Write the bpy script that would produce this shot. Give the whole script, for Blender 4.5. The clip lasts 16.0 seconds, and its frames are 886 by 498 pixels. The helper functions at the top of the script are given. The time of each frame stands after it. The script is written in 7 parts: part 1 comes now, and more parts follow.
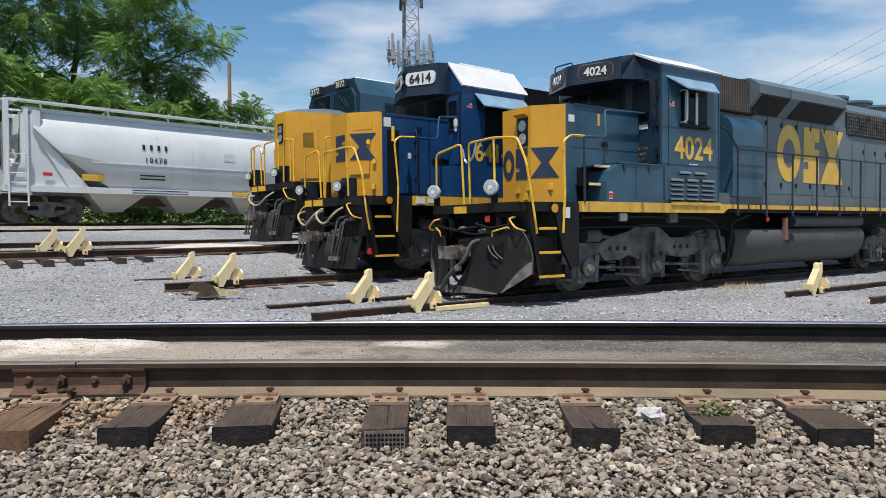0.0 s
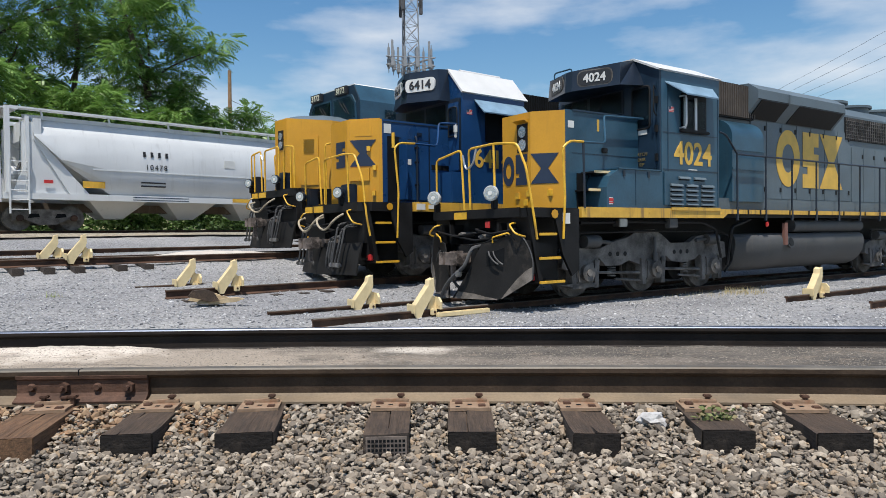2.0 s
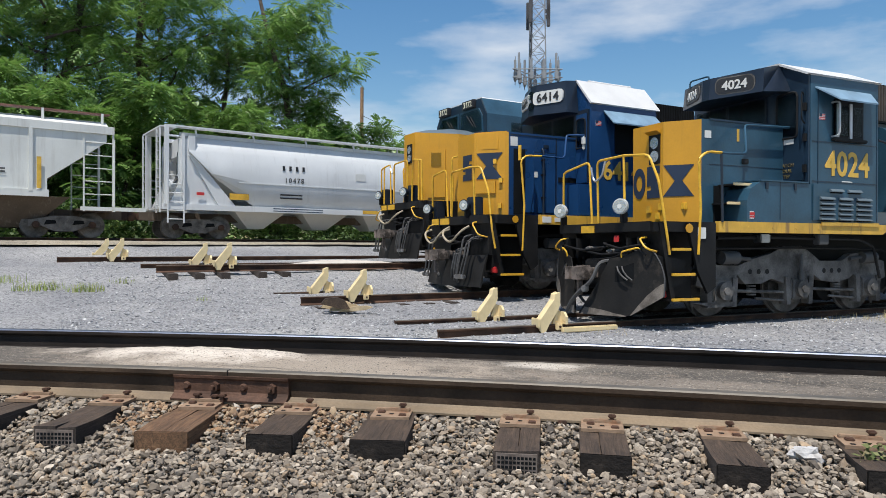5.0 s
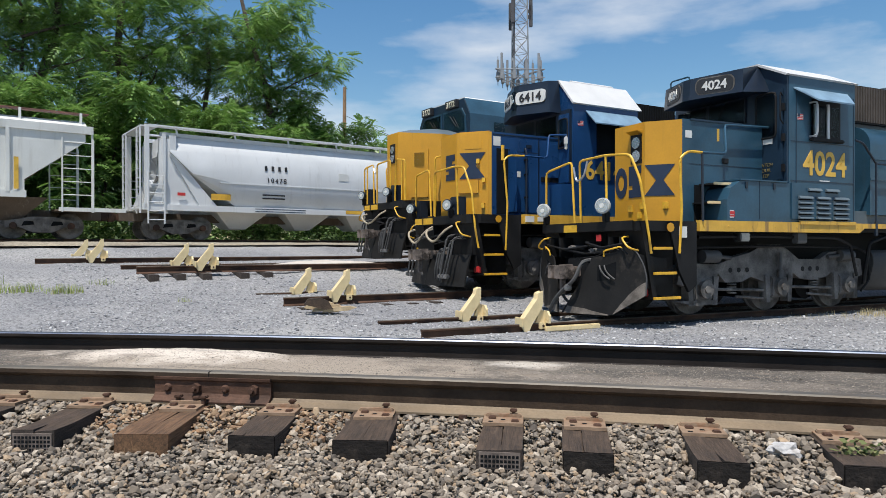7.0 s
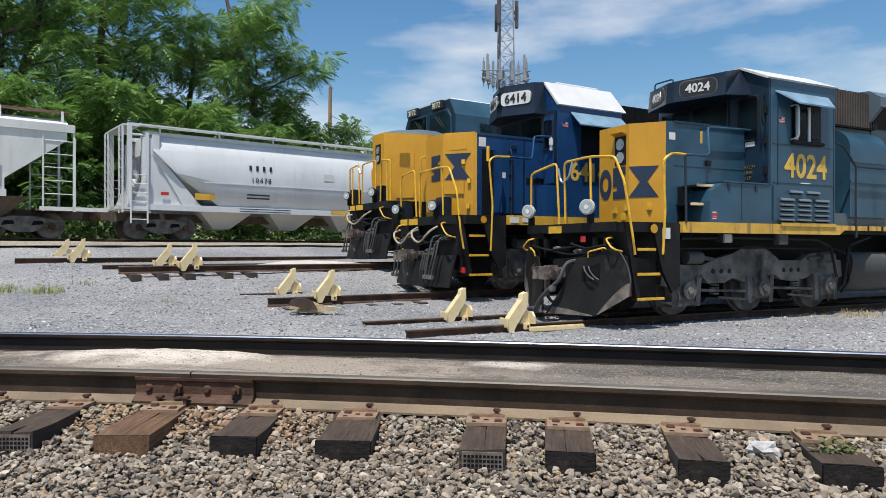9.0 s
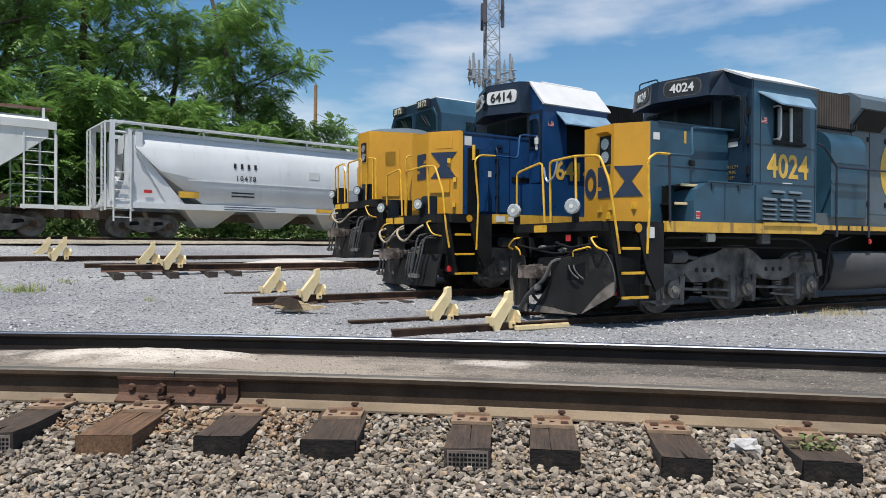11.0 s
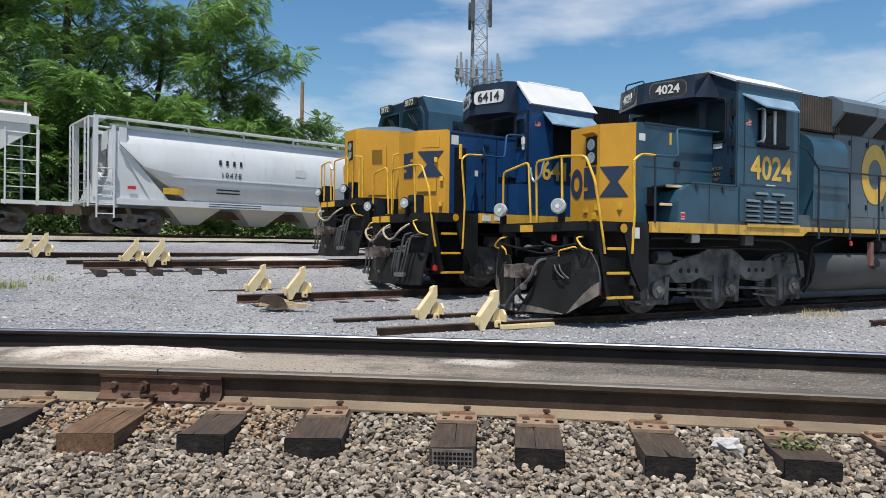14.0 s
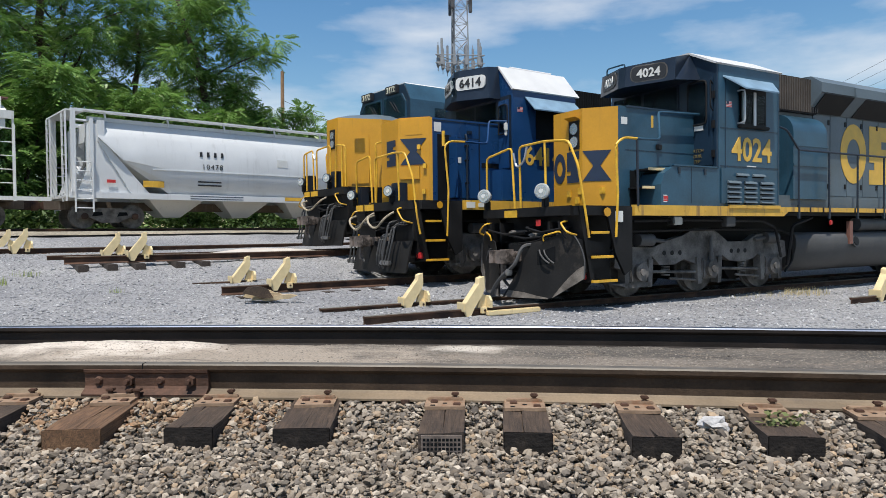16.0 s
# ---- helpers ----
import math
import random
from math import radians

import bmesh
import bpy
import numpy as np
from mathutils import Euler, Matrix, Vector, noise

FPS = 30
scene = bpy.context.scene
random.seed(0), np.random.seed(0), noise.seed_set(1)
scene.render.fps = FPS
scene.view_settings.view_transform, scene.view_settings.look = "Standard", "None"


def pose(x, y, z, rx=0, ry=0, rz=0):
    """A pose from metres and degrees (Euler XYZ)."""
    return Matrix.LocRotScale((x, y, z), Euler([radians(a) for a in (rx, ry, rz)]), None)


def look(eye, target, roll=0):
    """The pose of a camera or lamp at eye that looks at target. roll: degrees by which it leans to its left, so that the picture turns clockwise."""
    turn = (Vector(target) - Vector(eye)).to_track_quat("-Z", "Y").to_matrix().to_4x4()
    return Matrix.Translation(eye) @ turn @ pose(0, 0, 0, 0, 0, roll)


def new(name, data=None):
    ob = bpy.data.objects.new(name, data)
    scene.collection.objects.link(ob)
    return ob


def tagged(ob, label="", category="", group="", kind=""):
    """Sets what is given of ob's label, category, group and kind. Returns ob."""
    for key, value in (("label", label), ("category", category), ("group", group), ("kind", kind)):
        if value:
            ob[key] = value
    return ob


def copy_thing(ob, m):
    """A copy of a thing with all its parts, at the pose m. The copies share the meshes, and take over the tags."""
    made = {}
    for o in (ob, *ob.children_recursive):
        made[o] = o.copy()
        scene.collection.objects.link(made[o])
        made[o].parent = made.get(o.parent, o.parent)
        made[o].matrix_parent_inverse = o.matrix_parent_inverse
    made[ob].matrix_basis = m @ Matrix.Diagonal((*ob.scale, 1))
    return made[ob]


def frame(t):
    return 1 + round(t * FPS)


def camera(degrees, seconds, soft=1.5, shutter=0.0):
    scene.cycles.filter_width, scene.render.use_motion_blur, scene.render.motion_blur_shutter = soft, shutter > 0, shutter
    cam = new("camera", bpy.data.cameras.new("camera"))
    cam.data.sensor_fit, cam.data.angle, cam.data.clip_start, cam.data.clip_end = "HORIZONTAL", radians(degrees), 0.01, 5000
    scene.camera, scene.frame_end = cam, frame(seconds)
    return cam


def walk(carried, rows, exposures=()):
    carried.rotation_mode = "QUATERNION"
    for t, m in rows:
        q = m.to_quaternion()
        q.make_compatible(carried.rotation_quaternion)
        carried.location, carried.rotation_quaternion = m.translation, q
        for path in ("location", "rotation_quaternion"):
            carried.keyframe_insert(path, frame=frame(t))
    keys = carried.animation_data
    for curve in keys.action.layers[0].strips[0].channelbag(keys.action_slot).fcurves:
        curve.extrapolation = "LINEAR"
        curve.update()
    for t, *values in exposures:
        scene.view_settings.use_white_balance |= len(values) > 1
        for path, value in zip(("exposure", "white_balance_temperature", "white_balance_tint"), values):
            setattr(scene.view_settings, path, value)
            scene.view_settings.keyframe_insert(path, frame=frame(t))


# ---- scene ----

ROWS = [
    (0, 0.000, 0.000, 1.310, 2.16, -1.75, -0.45), (0.5, 0.004, -0.004, 1.311, 1.91, -1.69, -0.51),
    (1, 0.003, 0.001, 1.312, 1.69, -1.67, -0.50), (1.5, -0.000, -0.008, 1.312, 1.27, -1.41, -0.40),
    (2, -0.001, -0.022, 1.314, 2.18, -1.26, -0.66), (2.5, -0.023, -0.015, 1.317, 7.69, -0.84, -0.64),
    (3, -0.046, -0.005, 1.321, 11.71, -0.81, -0.57), (3.5, -0.052, -0.009, 1.324, 12.74, -0.68, -0.53),
    (6, -0.043, -0.011, 1.321, 12.18, -0.03, 0.51), (6.5, -0.040, -0.012, 1.320, 11.82, -0.08, 0.16),
    (7, -0.044, -0.010, 1.321, 11.08, -0.20, -0.02), (7.5, -0.041, -0.008, 1.322, 10.77, -0.20, -0.04),
    (8, -0.037, -0.012, 1.322, 10.50, -0.29, 0.05), (8.5, -0.039, -0.009, 1.321, 10.21, -0.22, 0.13),
    (9, -0.035, -0.010, 1.318, 9.87, -0.14, 0.13), (11.5, -0.034, -0.013, 1.319, 8.50, -0.26, 0.29),
    (12, -0.034, -0.011, 1.318, 8.34, -0.25, 0.37), (12.5, -0.037, -0.013, 1.319, 8.03, -0.27, 0.43),
    (13, -0.034, -0.009, 1.317, 7.89, -0.23, 0.42), (13.5, -0.035, -0.009, 1.318, 7.64, -0.26, 0.52),
    (14, -0.036, -0.012, 1.318, 7.50, -0.32, 0.64), (14.5, -0.036, -0.008, 1.315, 7.15, -0.61, 0.49),
    (15, -0.036, -0.009, 1.315, 6.91, -0.90, 0.06), (15.5, -0.036, -0.008, 1.315, 6.56, -1.12, -0.31),
    (16, -0.035, -0.006, 1.315, 6.24, -1.37, -0.58)]
cam = camera(65.96, 16.0, 0.5)
# the roll turns about the line of sight
walk(cam, [(t, pose(x, y, z, 0, 0, yaw) @ pose(0, 0, 0, 90 + pitch) @ pose(0, 0, 0, 0, 0, roll))
           for t, x, y, z, yaw, pitch, roll in ROWS])

# ---- light ----
SUN_EL, SUN_AZ = 69.0, 188.0          # degrees; azimuth clockwise from +y
sun_to = Vector((math.sin(radians(SUN_AZ)) * math.cos(radians(SUN_EL)), math.cos(radians(SUN_AZ)) * math.cos(radians(SUN_EL)), math.sin(radians(SUN_EL))))
sun = new("sun", bpy.data.lights.new("sun", "SUN"))
sun.data.energy, sun.data.angle, sun.data.color = 5.0, radians(0.53), (1.0, 0.95, 0.88)
sun.matrix_world = look((0, 0, 60), Vector((0, 0, 60)) - sun_to)
scene.view_settings.exposure = 0.17

world = bpy.data.worlds.new("sky")
scene.world = world
world.use_nodes = True
wn, wl = world.node_tree.nodes, world.node_tree.links
wn.clear()
w_out, w_bg = wn.new("ShaderNodeOutputWorld"), wn.new("ShaderNodeBackground")
sky = wn.new("ShaderNodeTexSky")
sky.sky_type, sky.sun_disc = "NISHITA", False
sky.sun_elevation, sky.sun_rotation = radians(SUN_EL), radians(SUN_AZ)
sky.air_density, sky.dust_density, sky.ozone_density = 1.25, 0.5, 2.2
w_bg.inputs["Strength"].default_value = 0.108
# thin summer cloud over the whole sky dome
tc, mp, nz = wn.new("ShaderNodeTexCoord"), wn.new("ShaderNodeMapping"), wn.new("ShaderNodeTexNoise")
mp.inputs["Scale"].default_value = (1.5, 1.5, 5.0)
mp.inputs["Location"].default_value = (0.35, 0.2, 0.75)
nz.inputs["Scale"].default_value, nz.inputs["Detail"].default_value, nz.inputs["Roughness"].default_value = 1.9, 7.0, 0.52
ramp = wn.new("ShaderNodeValToRGB")
ramp.color_ramp.elements[0].position, ramp.color_ramp.elements[1].position = 0.49, 0.72
ramp.color_ramp.elements[1].color = (0.8, 0.8, 0.8, 1)
cmix = wn.new("ShaderNodeMix")
cmix.data_type = "RGBA"
cmix.inputs["B"].default_value = (7.2, 7.4, 7.7, 1)
wl.new(tc.outputs["Generated"], mp.inputs["Vector"])
wl.new(mp.outputs["Vector"], nz.inputs["Vector"])
wl.new(nz.outputs["Fac"], ramp.inputs["Fac"])
wl.new(ramp.outputs["Color"], cmix.inputs["Factor"])
hs = wn.new("ShaderNodeHueSaturation")
hs.inputs["Saturation"].default_value = 1.3
wl.new(sky.outputs["Color"], hs.inputs["Color"])
wl.new(hs.outputs["Color"], cmix.inputs["A"])
wl.new(cmix.outputs["Result"], w_bg.inputs["Color"])
wl.new(w_bg.outputs["Background"], w_out.inputs["Surface"])

# ---- materials ----


def surface(name, col, rough=0.5, metal=0.0, var=0.25, scale=3.0, fine=40.0, bump=0.15, stain=None, stain_amount=0.0, stain_scale=1.2, streak=False, dist=0.01, spread=0.12, spec=0.5):
    """A worn surface: colour varied at two scales, stains of their own shape, fine relief."""
    m = bpy.data.materials.new(name)
    m.use_nodes = True
    n, l = m.node_tree.nodes, m.node_tree.links
    b = n["Principled BSDF"]
    b.inputs["Roughness"].default_value, b.inputs["Metallic"].default_value = rough, metal
    b.inputs["Specular IOR Level"].default_value = spec
    co = n.new("ShaderNodeTexCoord")
    big, small = n.new("ShaderNodeTexNoise"), n.new("ShaderNodeTexNoise")
    big.inputs["Scale"].default_value, small.inputs["Scale"].default_value = scale, fine
    big.inputs["Detail"].default_value, small.inputs["Detail"].default_value = 6, 4
    l.new(co.outputs["Object"], big.inputs["Vector"]), l.new(co.outputs["Object"], small.inputs["Vector"])
    dark, light = [max(0, c * (1 - var)) for c in col], [min(1, c * (1 + var)) for c in col]
    r = n.new("ShaderNodeValToRGB")
    r.color_ramp.elements[0].position, r.color_ramp.elements[1].position = 0.3, 0.7
    r.color_ramp.elements[0].color, r.color_ramp.elements[1].color = (*dark, 1), (*light, 1)
    l.new(big.outputs["Fac"], r.inputs["Fac"])
    mul = n.new("ShaderNodeMix")
    mul.data_type, mul.blend_type = "RGBA", "OVERLAY"
    mul.inputs["Factor"].default_value = min(1, var)
    l.new(r.outputs["Color"], mul.inputs["A"]), l.new(small.outputs["Color"], mul.inputs["B"])
    hsv = n.new("ShaderNodeHueSaturation")
    hsv.inputs["Saturation"].default_value = 1.0
    last = mul.outputs["Result"]
    # the fine noise only shifts lightness
    bw = n.new("ShaderNodeRGBToBW")
    l.new(small.outputs["Color"], bw.inputs["Color"]), l.new(bw.outputs["Val"], mul.inputs["B"])
    if stain:
        sn, mp2, sr, sm = n.new("ShaderNodeTexNoise"), n.new("ShaderNodeMapping"), n.new("ShaderNodeValToRGB"), n.new("ShaderNodeMix")
        sm.data_type = "RGBA"
        sn.inputs["Scale"].default_value, sn.inputs["Detail"].default_value, sn.inputs["Roughness"].default_value = stain_scale, 8, 0.65
        if streak:
            mp2.inputs["Scale"].default_value = (5.0, 5.0, 0.35)
        l.new(co.outputs["Object"], mp2.inputs["Vector"]), l.new(mp2.outputs["Vector"], sn.inputs["Vector"])
        p = 0.62 - 0.3 * stain_amount
        sr.color_ramp.elements[0].position, sr.color_ramp.elements[1].position = p, min(1, p + spread)
        sr.color_ramp.elements[1].color = (0.85, 0.85, 0.85, 1)
        l.new(sn.outputs["Fac"], sr.inputs["Fac"]), l.new(sr.outputs["Color"], sm.inputs["Factor"])
        l.new(last, sm.inputs["A"])
        sm.inputs["B"].default_value = (*stain, 1)
        last = sm.outputs["Result"]
    l.new(last, hsv.inputs["Color"])
    l.new(hsv.outputs["Color"], b.inputs["Base Color"])
    if bump:
        bp = n.new("ShaderNodeBump")
        bp.inputs["Strength"].default_value, bp.inputs["Distance"].default_value = bump, dist
        l.new(small.outputs["Fac"], bp.inputs["Height"]), l.new(bp.outputs["Normal"], b.inputs["Normal"])
    rr = n.new("ShaderNodeMapRange")
    rr.inputs["To Min"].default_value, rr.inputs["To Max"].default_value = max(0.03, rough - 0.12), min(1, rough + 0.12)
    l.new(big.outputs["Fac"], rr.inputs["Value"]), l.new(rr.outputs["Result"], b.inputs["Roughness"])
    return m


def stones(name, cols, size, bump=0.8, spots=None, rough=0.92):
    """Crushed stone: cells of differing greys with relief; larger soft patches."""
    m = bpy.data.materials.new(name)
    m.use_nodes = True
    n, l = m.node_tree.nodes, m.node_tree.links
    b = n["Principled BSDF"]
    b.inputs["Roughness"].default_value = rough
    co, vo, nz_, r, bp = n.new("ShaderNodeTexCoord"), n.new("ShaderNodeTexVoronoi"), n.new("ShaderNodeTexNoise"), n.new("ShaderNodeValToRGB"), n.new("ShaderNodeBump")
    vo.inputs["Scale"].default_value = 1 / size
    l.new(co.outputs["Object"], vo.inputs["Vector"])
    sep = n.new("ShaderNodeSeparateColor")
    l.new(vo.outputs["Color"], sep.inputs["Color"])
    r.color_ramp.interpolation = "LINEAR"
    e = r.color_ramp.elements
    e[0].color, e[1].color = (*cols[0], 1), (*cols[-1], 1)
    for i, c in enumerate(cols[1:-1]):
        e.new((i + 1) / (len(cols) - 1)).color = (*c, 1)
    l.new(sep.outputs["Red"], r.inputs["Fac"])
    nz_.inputs["Scale"].default_value, nz_.inputs["Detail"].default_value = 0.35, 6
    l.new(co.outputs["Object"], nz_.inputs["Vector"])
    mx = n.new("ShaderNodeMix")
    mx.data_type, mx.blend_type = "RGBA", "MULTIPLY"
    pr = n.new("ShaderNodeValToRGB")
    pr.color_ramp.elements[0].position, pr.color_ramp.elements[1].position = 0.35, 0.68
    pr.color_ramp.elements[0].color, pr.color_ramp.elements[1].color = (0.72, 0.72, 0.74, 1), (1.12, 1.1, 1.06, 1)
    l.new(nz_.outputs["Fac"], pr.inputs["Fac"])
    mx.inputs["Factor"].default_value = 1.0
    l.new(r.outputs["Color"], mx.inputs["A"]), l.new(pr.outputs["Color"], mx.inputs["B"])
    l.new(mx.outputs["Result"], b.inputs["Base Color"])
    bp.inputs["Strength"].default_value, bp.inputs["Distance"].default_value = bump, size * 0.6
    bp.invert = True
    l.new(vo.outputs["Distance"], bp.inputs["Height"]), l.new(bp.outputs["Normal"], b.inputs["Normal"])
    return m


def by_piece(name, cols, rough=0.85, fine=60.0, per_object=False, thin=0.0):
    """Loose pieces (stones, leaves): each takes its own colour out of a few."""
    m = bpy.data.materials.new(name)
    m.use_nodes = True
    n, l = m.node_tree.nodes, m.node_tree.links
    b = n["Principled BSDF"]
    b.inputs["Roughness"].default_value = rough
    src = n.new("ShaderNodeObjectInfo") if per_object else n.new("ShaderNodeNewGeometry")
    out = src.outputs["Random"] if per_object else src.outputs["Random Per Island"]
    r = n.new("ShaderNodeValToRGB")
    e = r.color_ramp.elements
    e[0].color, e[1].color = (*cols[0], 1), (*cols[-1], 1)
    for i, c in enumerate(cols[1:-1]):
        e.new((i + 1) / (len(cols) - 1)).color = (*c, 1)
    l.new(out, r.inputs["Fac"])
    nz_, co, mx = n.new("ShaderNodeTexNoise"), n.new("ShaderNodeTexCoord"), n.new("ShaderNodeMix")
    nz_.inputs["Scale"].default_value, nz_.inputs["Detail"].default_value = fine, 4
    l.new(co.outputs["Object"], nz_.inputs["Vector"])
    mx.data_type, mx.blend_type = "RGBA", "OVERLAY"
    mx.inputs["Factor"].default_value = 0.35
    l.new(r.outputs["Color"], mx.inputs["A"]), l.new(nz_.outputs["Fac"], mx.inputs["B"])
    l.new(mx.outputs["Result"], b.inputs["Base Color"])
    if thin:
        tr, ad = n.new("ShaderNodeBsdfTranslucent"), n.new("ShaderNodeMixShader")
        ad.inputs["Fac"].default_value = thin
        l.new(mx.outputs["Result"], tr.inputs["Color"])
        l.new(b.outputs["BSDF"], ad.inputs[1]), l.new(tr.outputs["BSDF"], ad.inputs[2])
        l.new(ad.outputs["Shader"], n["Material Output"].inputs["Surface"])
    return m


def glass(name, tint=(0.55, 0.6, 0.6)):
    m = bpy.data.materials.new(name)
    m.use_nodes = True
    b = m.node_tree.nodes["Principled BSDF"]
    b.inputs["Base Color"].default_value, b.inputs["Roughness"].default_value = (*tint, 1), 0.03
    b.inputs["Transmission Weight"].default_value, b.inputs["IOR"].default_value = 1.0, 1.15
    return m


RUST = (0.16, 0.07, 0.035)
GRIME = (0.045, 0.038, 0.032)
blue_faded = surface("blue_paint_faded", (0.023, 0.068, 0.108), 0.34, var=0.3, scale=1.4, fine=25, bump=0.05, stain=(0.04, 0.075, 0.1), stain_amount=0.18, streak=True, spread=0.35)
blue_fresh = surface("blue_paint_fresh", (0.009, 0.046, 0.135), 0.3, var=0.15, scale=1.4, fine=25, bump=0.03, stain=(0.02, 0.04, 0.09), stain_amount=0.15, streak=True, spread=0.3)
blue_dark = surface("blue_black_paint", (0.010, 0.017, 0.030), 0.35, var=0.2, scale=2, fine=25, bump=0.03)
grey_hood = surface("grey_blue_hood_paint", (0.092, 0.122, 0.142), 0.5, var=0.2, scale=0.9, fine=25, bump=0.05, stain=(0.10, 0.115, 0.12), stain_amount=0.3, streak=True, spread=0.35)
black_paint = surface("black_frame_paint", (0.009, 0.009, 0.0095), 0.6, var=0.4, scale=2.5, fine=30, bump=0.2, stain=(0.06, 0.052, 0.045), stain_amount=0.1, spread=0.4, spec=0.25)
truck_grey = surface("dusty_truck_iron", (0.135, 0.127, 0.118), 0.8, var=0.5, scale=3, fine=35, bump=0.35, stain=(0.012, 0.011, 0.010), stain_amount=0.38, stain_scale=3.2, spread=0.25, spec=0.2)
tank_grey = surface("dusty_tank_paint", (0.06, 0.06, 0.06), 0.6, var=0.25, scale=1.2, fine=30, bump=0.1, stain=(0.10, 0.09, 0.078), stain_amount=0.2, streak=True, spread=0.35)
yellow = surface("yellow_paint", (0.53, 0.262, 0.016), 0.38, var=0.12, scale=1.5, fine=25, bump=0.04, stain=(0.36, 0.19, 0.02), stain_amount=0.18, streak=True, spread=0.3)
yellow_rail = surface("yellow_handrail_paint", (0.66, 0.38, 0.03), 0.45, var=0.2, scale=6, fine=40, bump=0.08, stain=(0.3, 0.16, 0.03), stain_amount=0.2)
yellow_sill = surface("yellow_sill_paint", (0.60, 0.35, 0.05), 0.5, var=0.15, scale=3, fine=25, bump=0.05, stain=(0.2, 0.12, 0.05), stain_amount=0.3, streak=True)
gold = surface("yellow_lettering", (0.62, 0.38, 0.06), 0.5, var=0.12, scale=3, fine=30, bump=0.0)
navy_mark = surface("navy_lettering", (0.012, 0.025, 0.055), 0.45, var=0.15, scale=3, fine=30, bump=0.0)
white_roof = surface("white_roof_paint", (0.56, 0.56, 0.55), 0.5, var=0.08, scale=2, fine=25, bump=0.04, stain=(0.45, 0.42, 0.38), stain_amount=0.15, spread=0.3)
white_mark = surface("white_marking", (0.62, 0.62, 0.59), 0.5, var=0.08, bump=0)
black_mark = surface("black_marking", (0.02, 0.02, 0.022), 0.5, var=0.2, bump=0)
red_mark = surface("red_marking", (0.5, 0.03, 0.03), 0.5, var=0.15, bump=0)
steel = surface("bare_steel", (0.32, 0.32, 0.32), 0.35, 0.9, var=0.25, scale=8, bump=0.05)
rubber = surface("grey_air_hose", (0.05, 0.05, 0.05), 0.6, var=0.3, scale=8, bump=0.2)
hose_tan = surface("tan_air_hose", (0.33, 0.28, 0.20), 0.65, var=0.25, scale=8, bump=0.2)
pane_dark = glass("cab_glass", (0.5, 0.56, 0.56))
lamp_glass = surface("headlight_lens", (0.5, 0.52, 0.55), 0.14, 0.75, var=0.15, scale=30, bump=0.3)
interior = surface("dark_opening", (0.008, 0.009, 0.010), 0.85, var=0.4, scale=2, bump=0, spec=0.1)
cream = surface("cream_yellow_paint", (0.70, 0.565, 0.32), 0.5, var=0.1, scale=4, fine=30, bump=0.08, stain=(0.45, 0.33, 0.17), stain_amount=0.2, stain_scale=4)
rail_rust = surface("rusty_rail_steel", (0.085, 0.048, 0.032), 0.8, 0.1, var=0.4, scale=3, fine=60, bump=0.3, stain=(0.03, 0.022, 0.02), stain_amount=0.4, spec=0.2)
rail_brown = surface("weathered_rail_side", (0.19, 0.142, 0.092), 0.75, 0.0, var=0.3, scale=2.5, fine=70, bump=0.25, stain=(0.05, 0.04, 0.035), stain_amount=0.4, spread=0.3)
# rust brown, darkened for the shade that the rail head throws on the web
rail_web = surface("rusty_shaded_rail_web", (0.05, 0.034, 0.023), 0.75, 0.0, var=0.4, scale=4, fine=60, bump=0.3, stain=(0.035, 0.026, 0.021), stain_amount=0.35, stain_scale=2.5, spread=0.3, spec=0.2)
# oily far rail side, its shade also put into this near-black colour
rail_dark = surface("oily_shaded_rail_side", (0.02, 0.016, 0.014), 0.65, 0.0, var=0.4, scale=3, fine=50, bump=0.25, stain=(0.05, 0.035, 0.026), stain_amount=0.25, spread=0.3, spec=0.2)
# visor blue made paler to carry the sunlight on its upward faces
visor_blue = surface("sunlit_visor_blue", (0.17, 0.27, 0.36), 0.5, var=0.2)
rail_shine = surface("polished_rail_head", (0.16, 0.18, 0.23), 0.42, 1.0, var=0.12, scale=5, fine=80, bump=0.02)
rail_dull = surface("worn_rail_head", (0.13, 0.115, 0.095), 0.6, 0.35, var=0.25, scale=5, fine=60, bump=0.08, stain=(0.11, 0.085, 0.06), stain_amount=0.3)


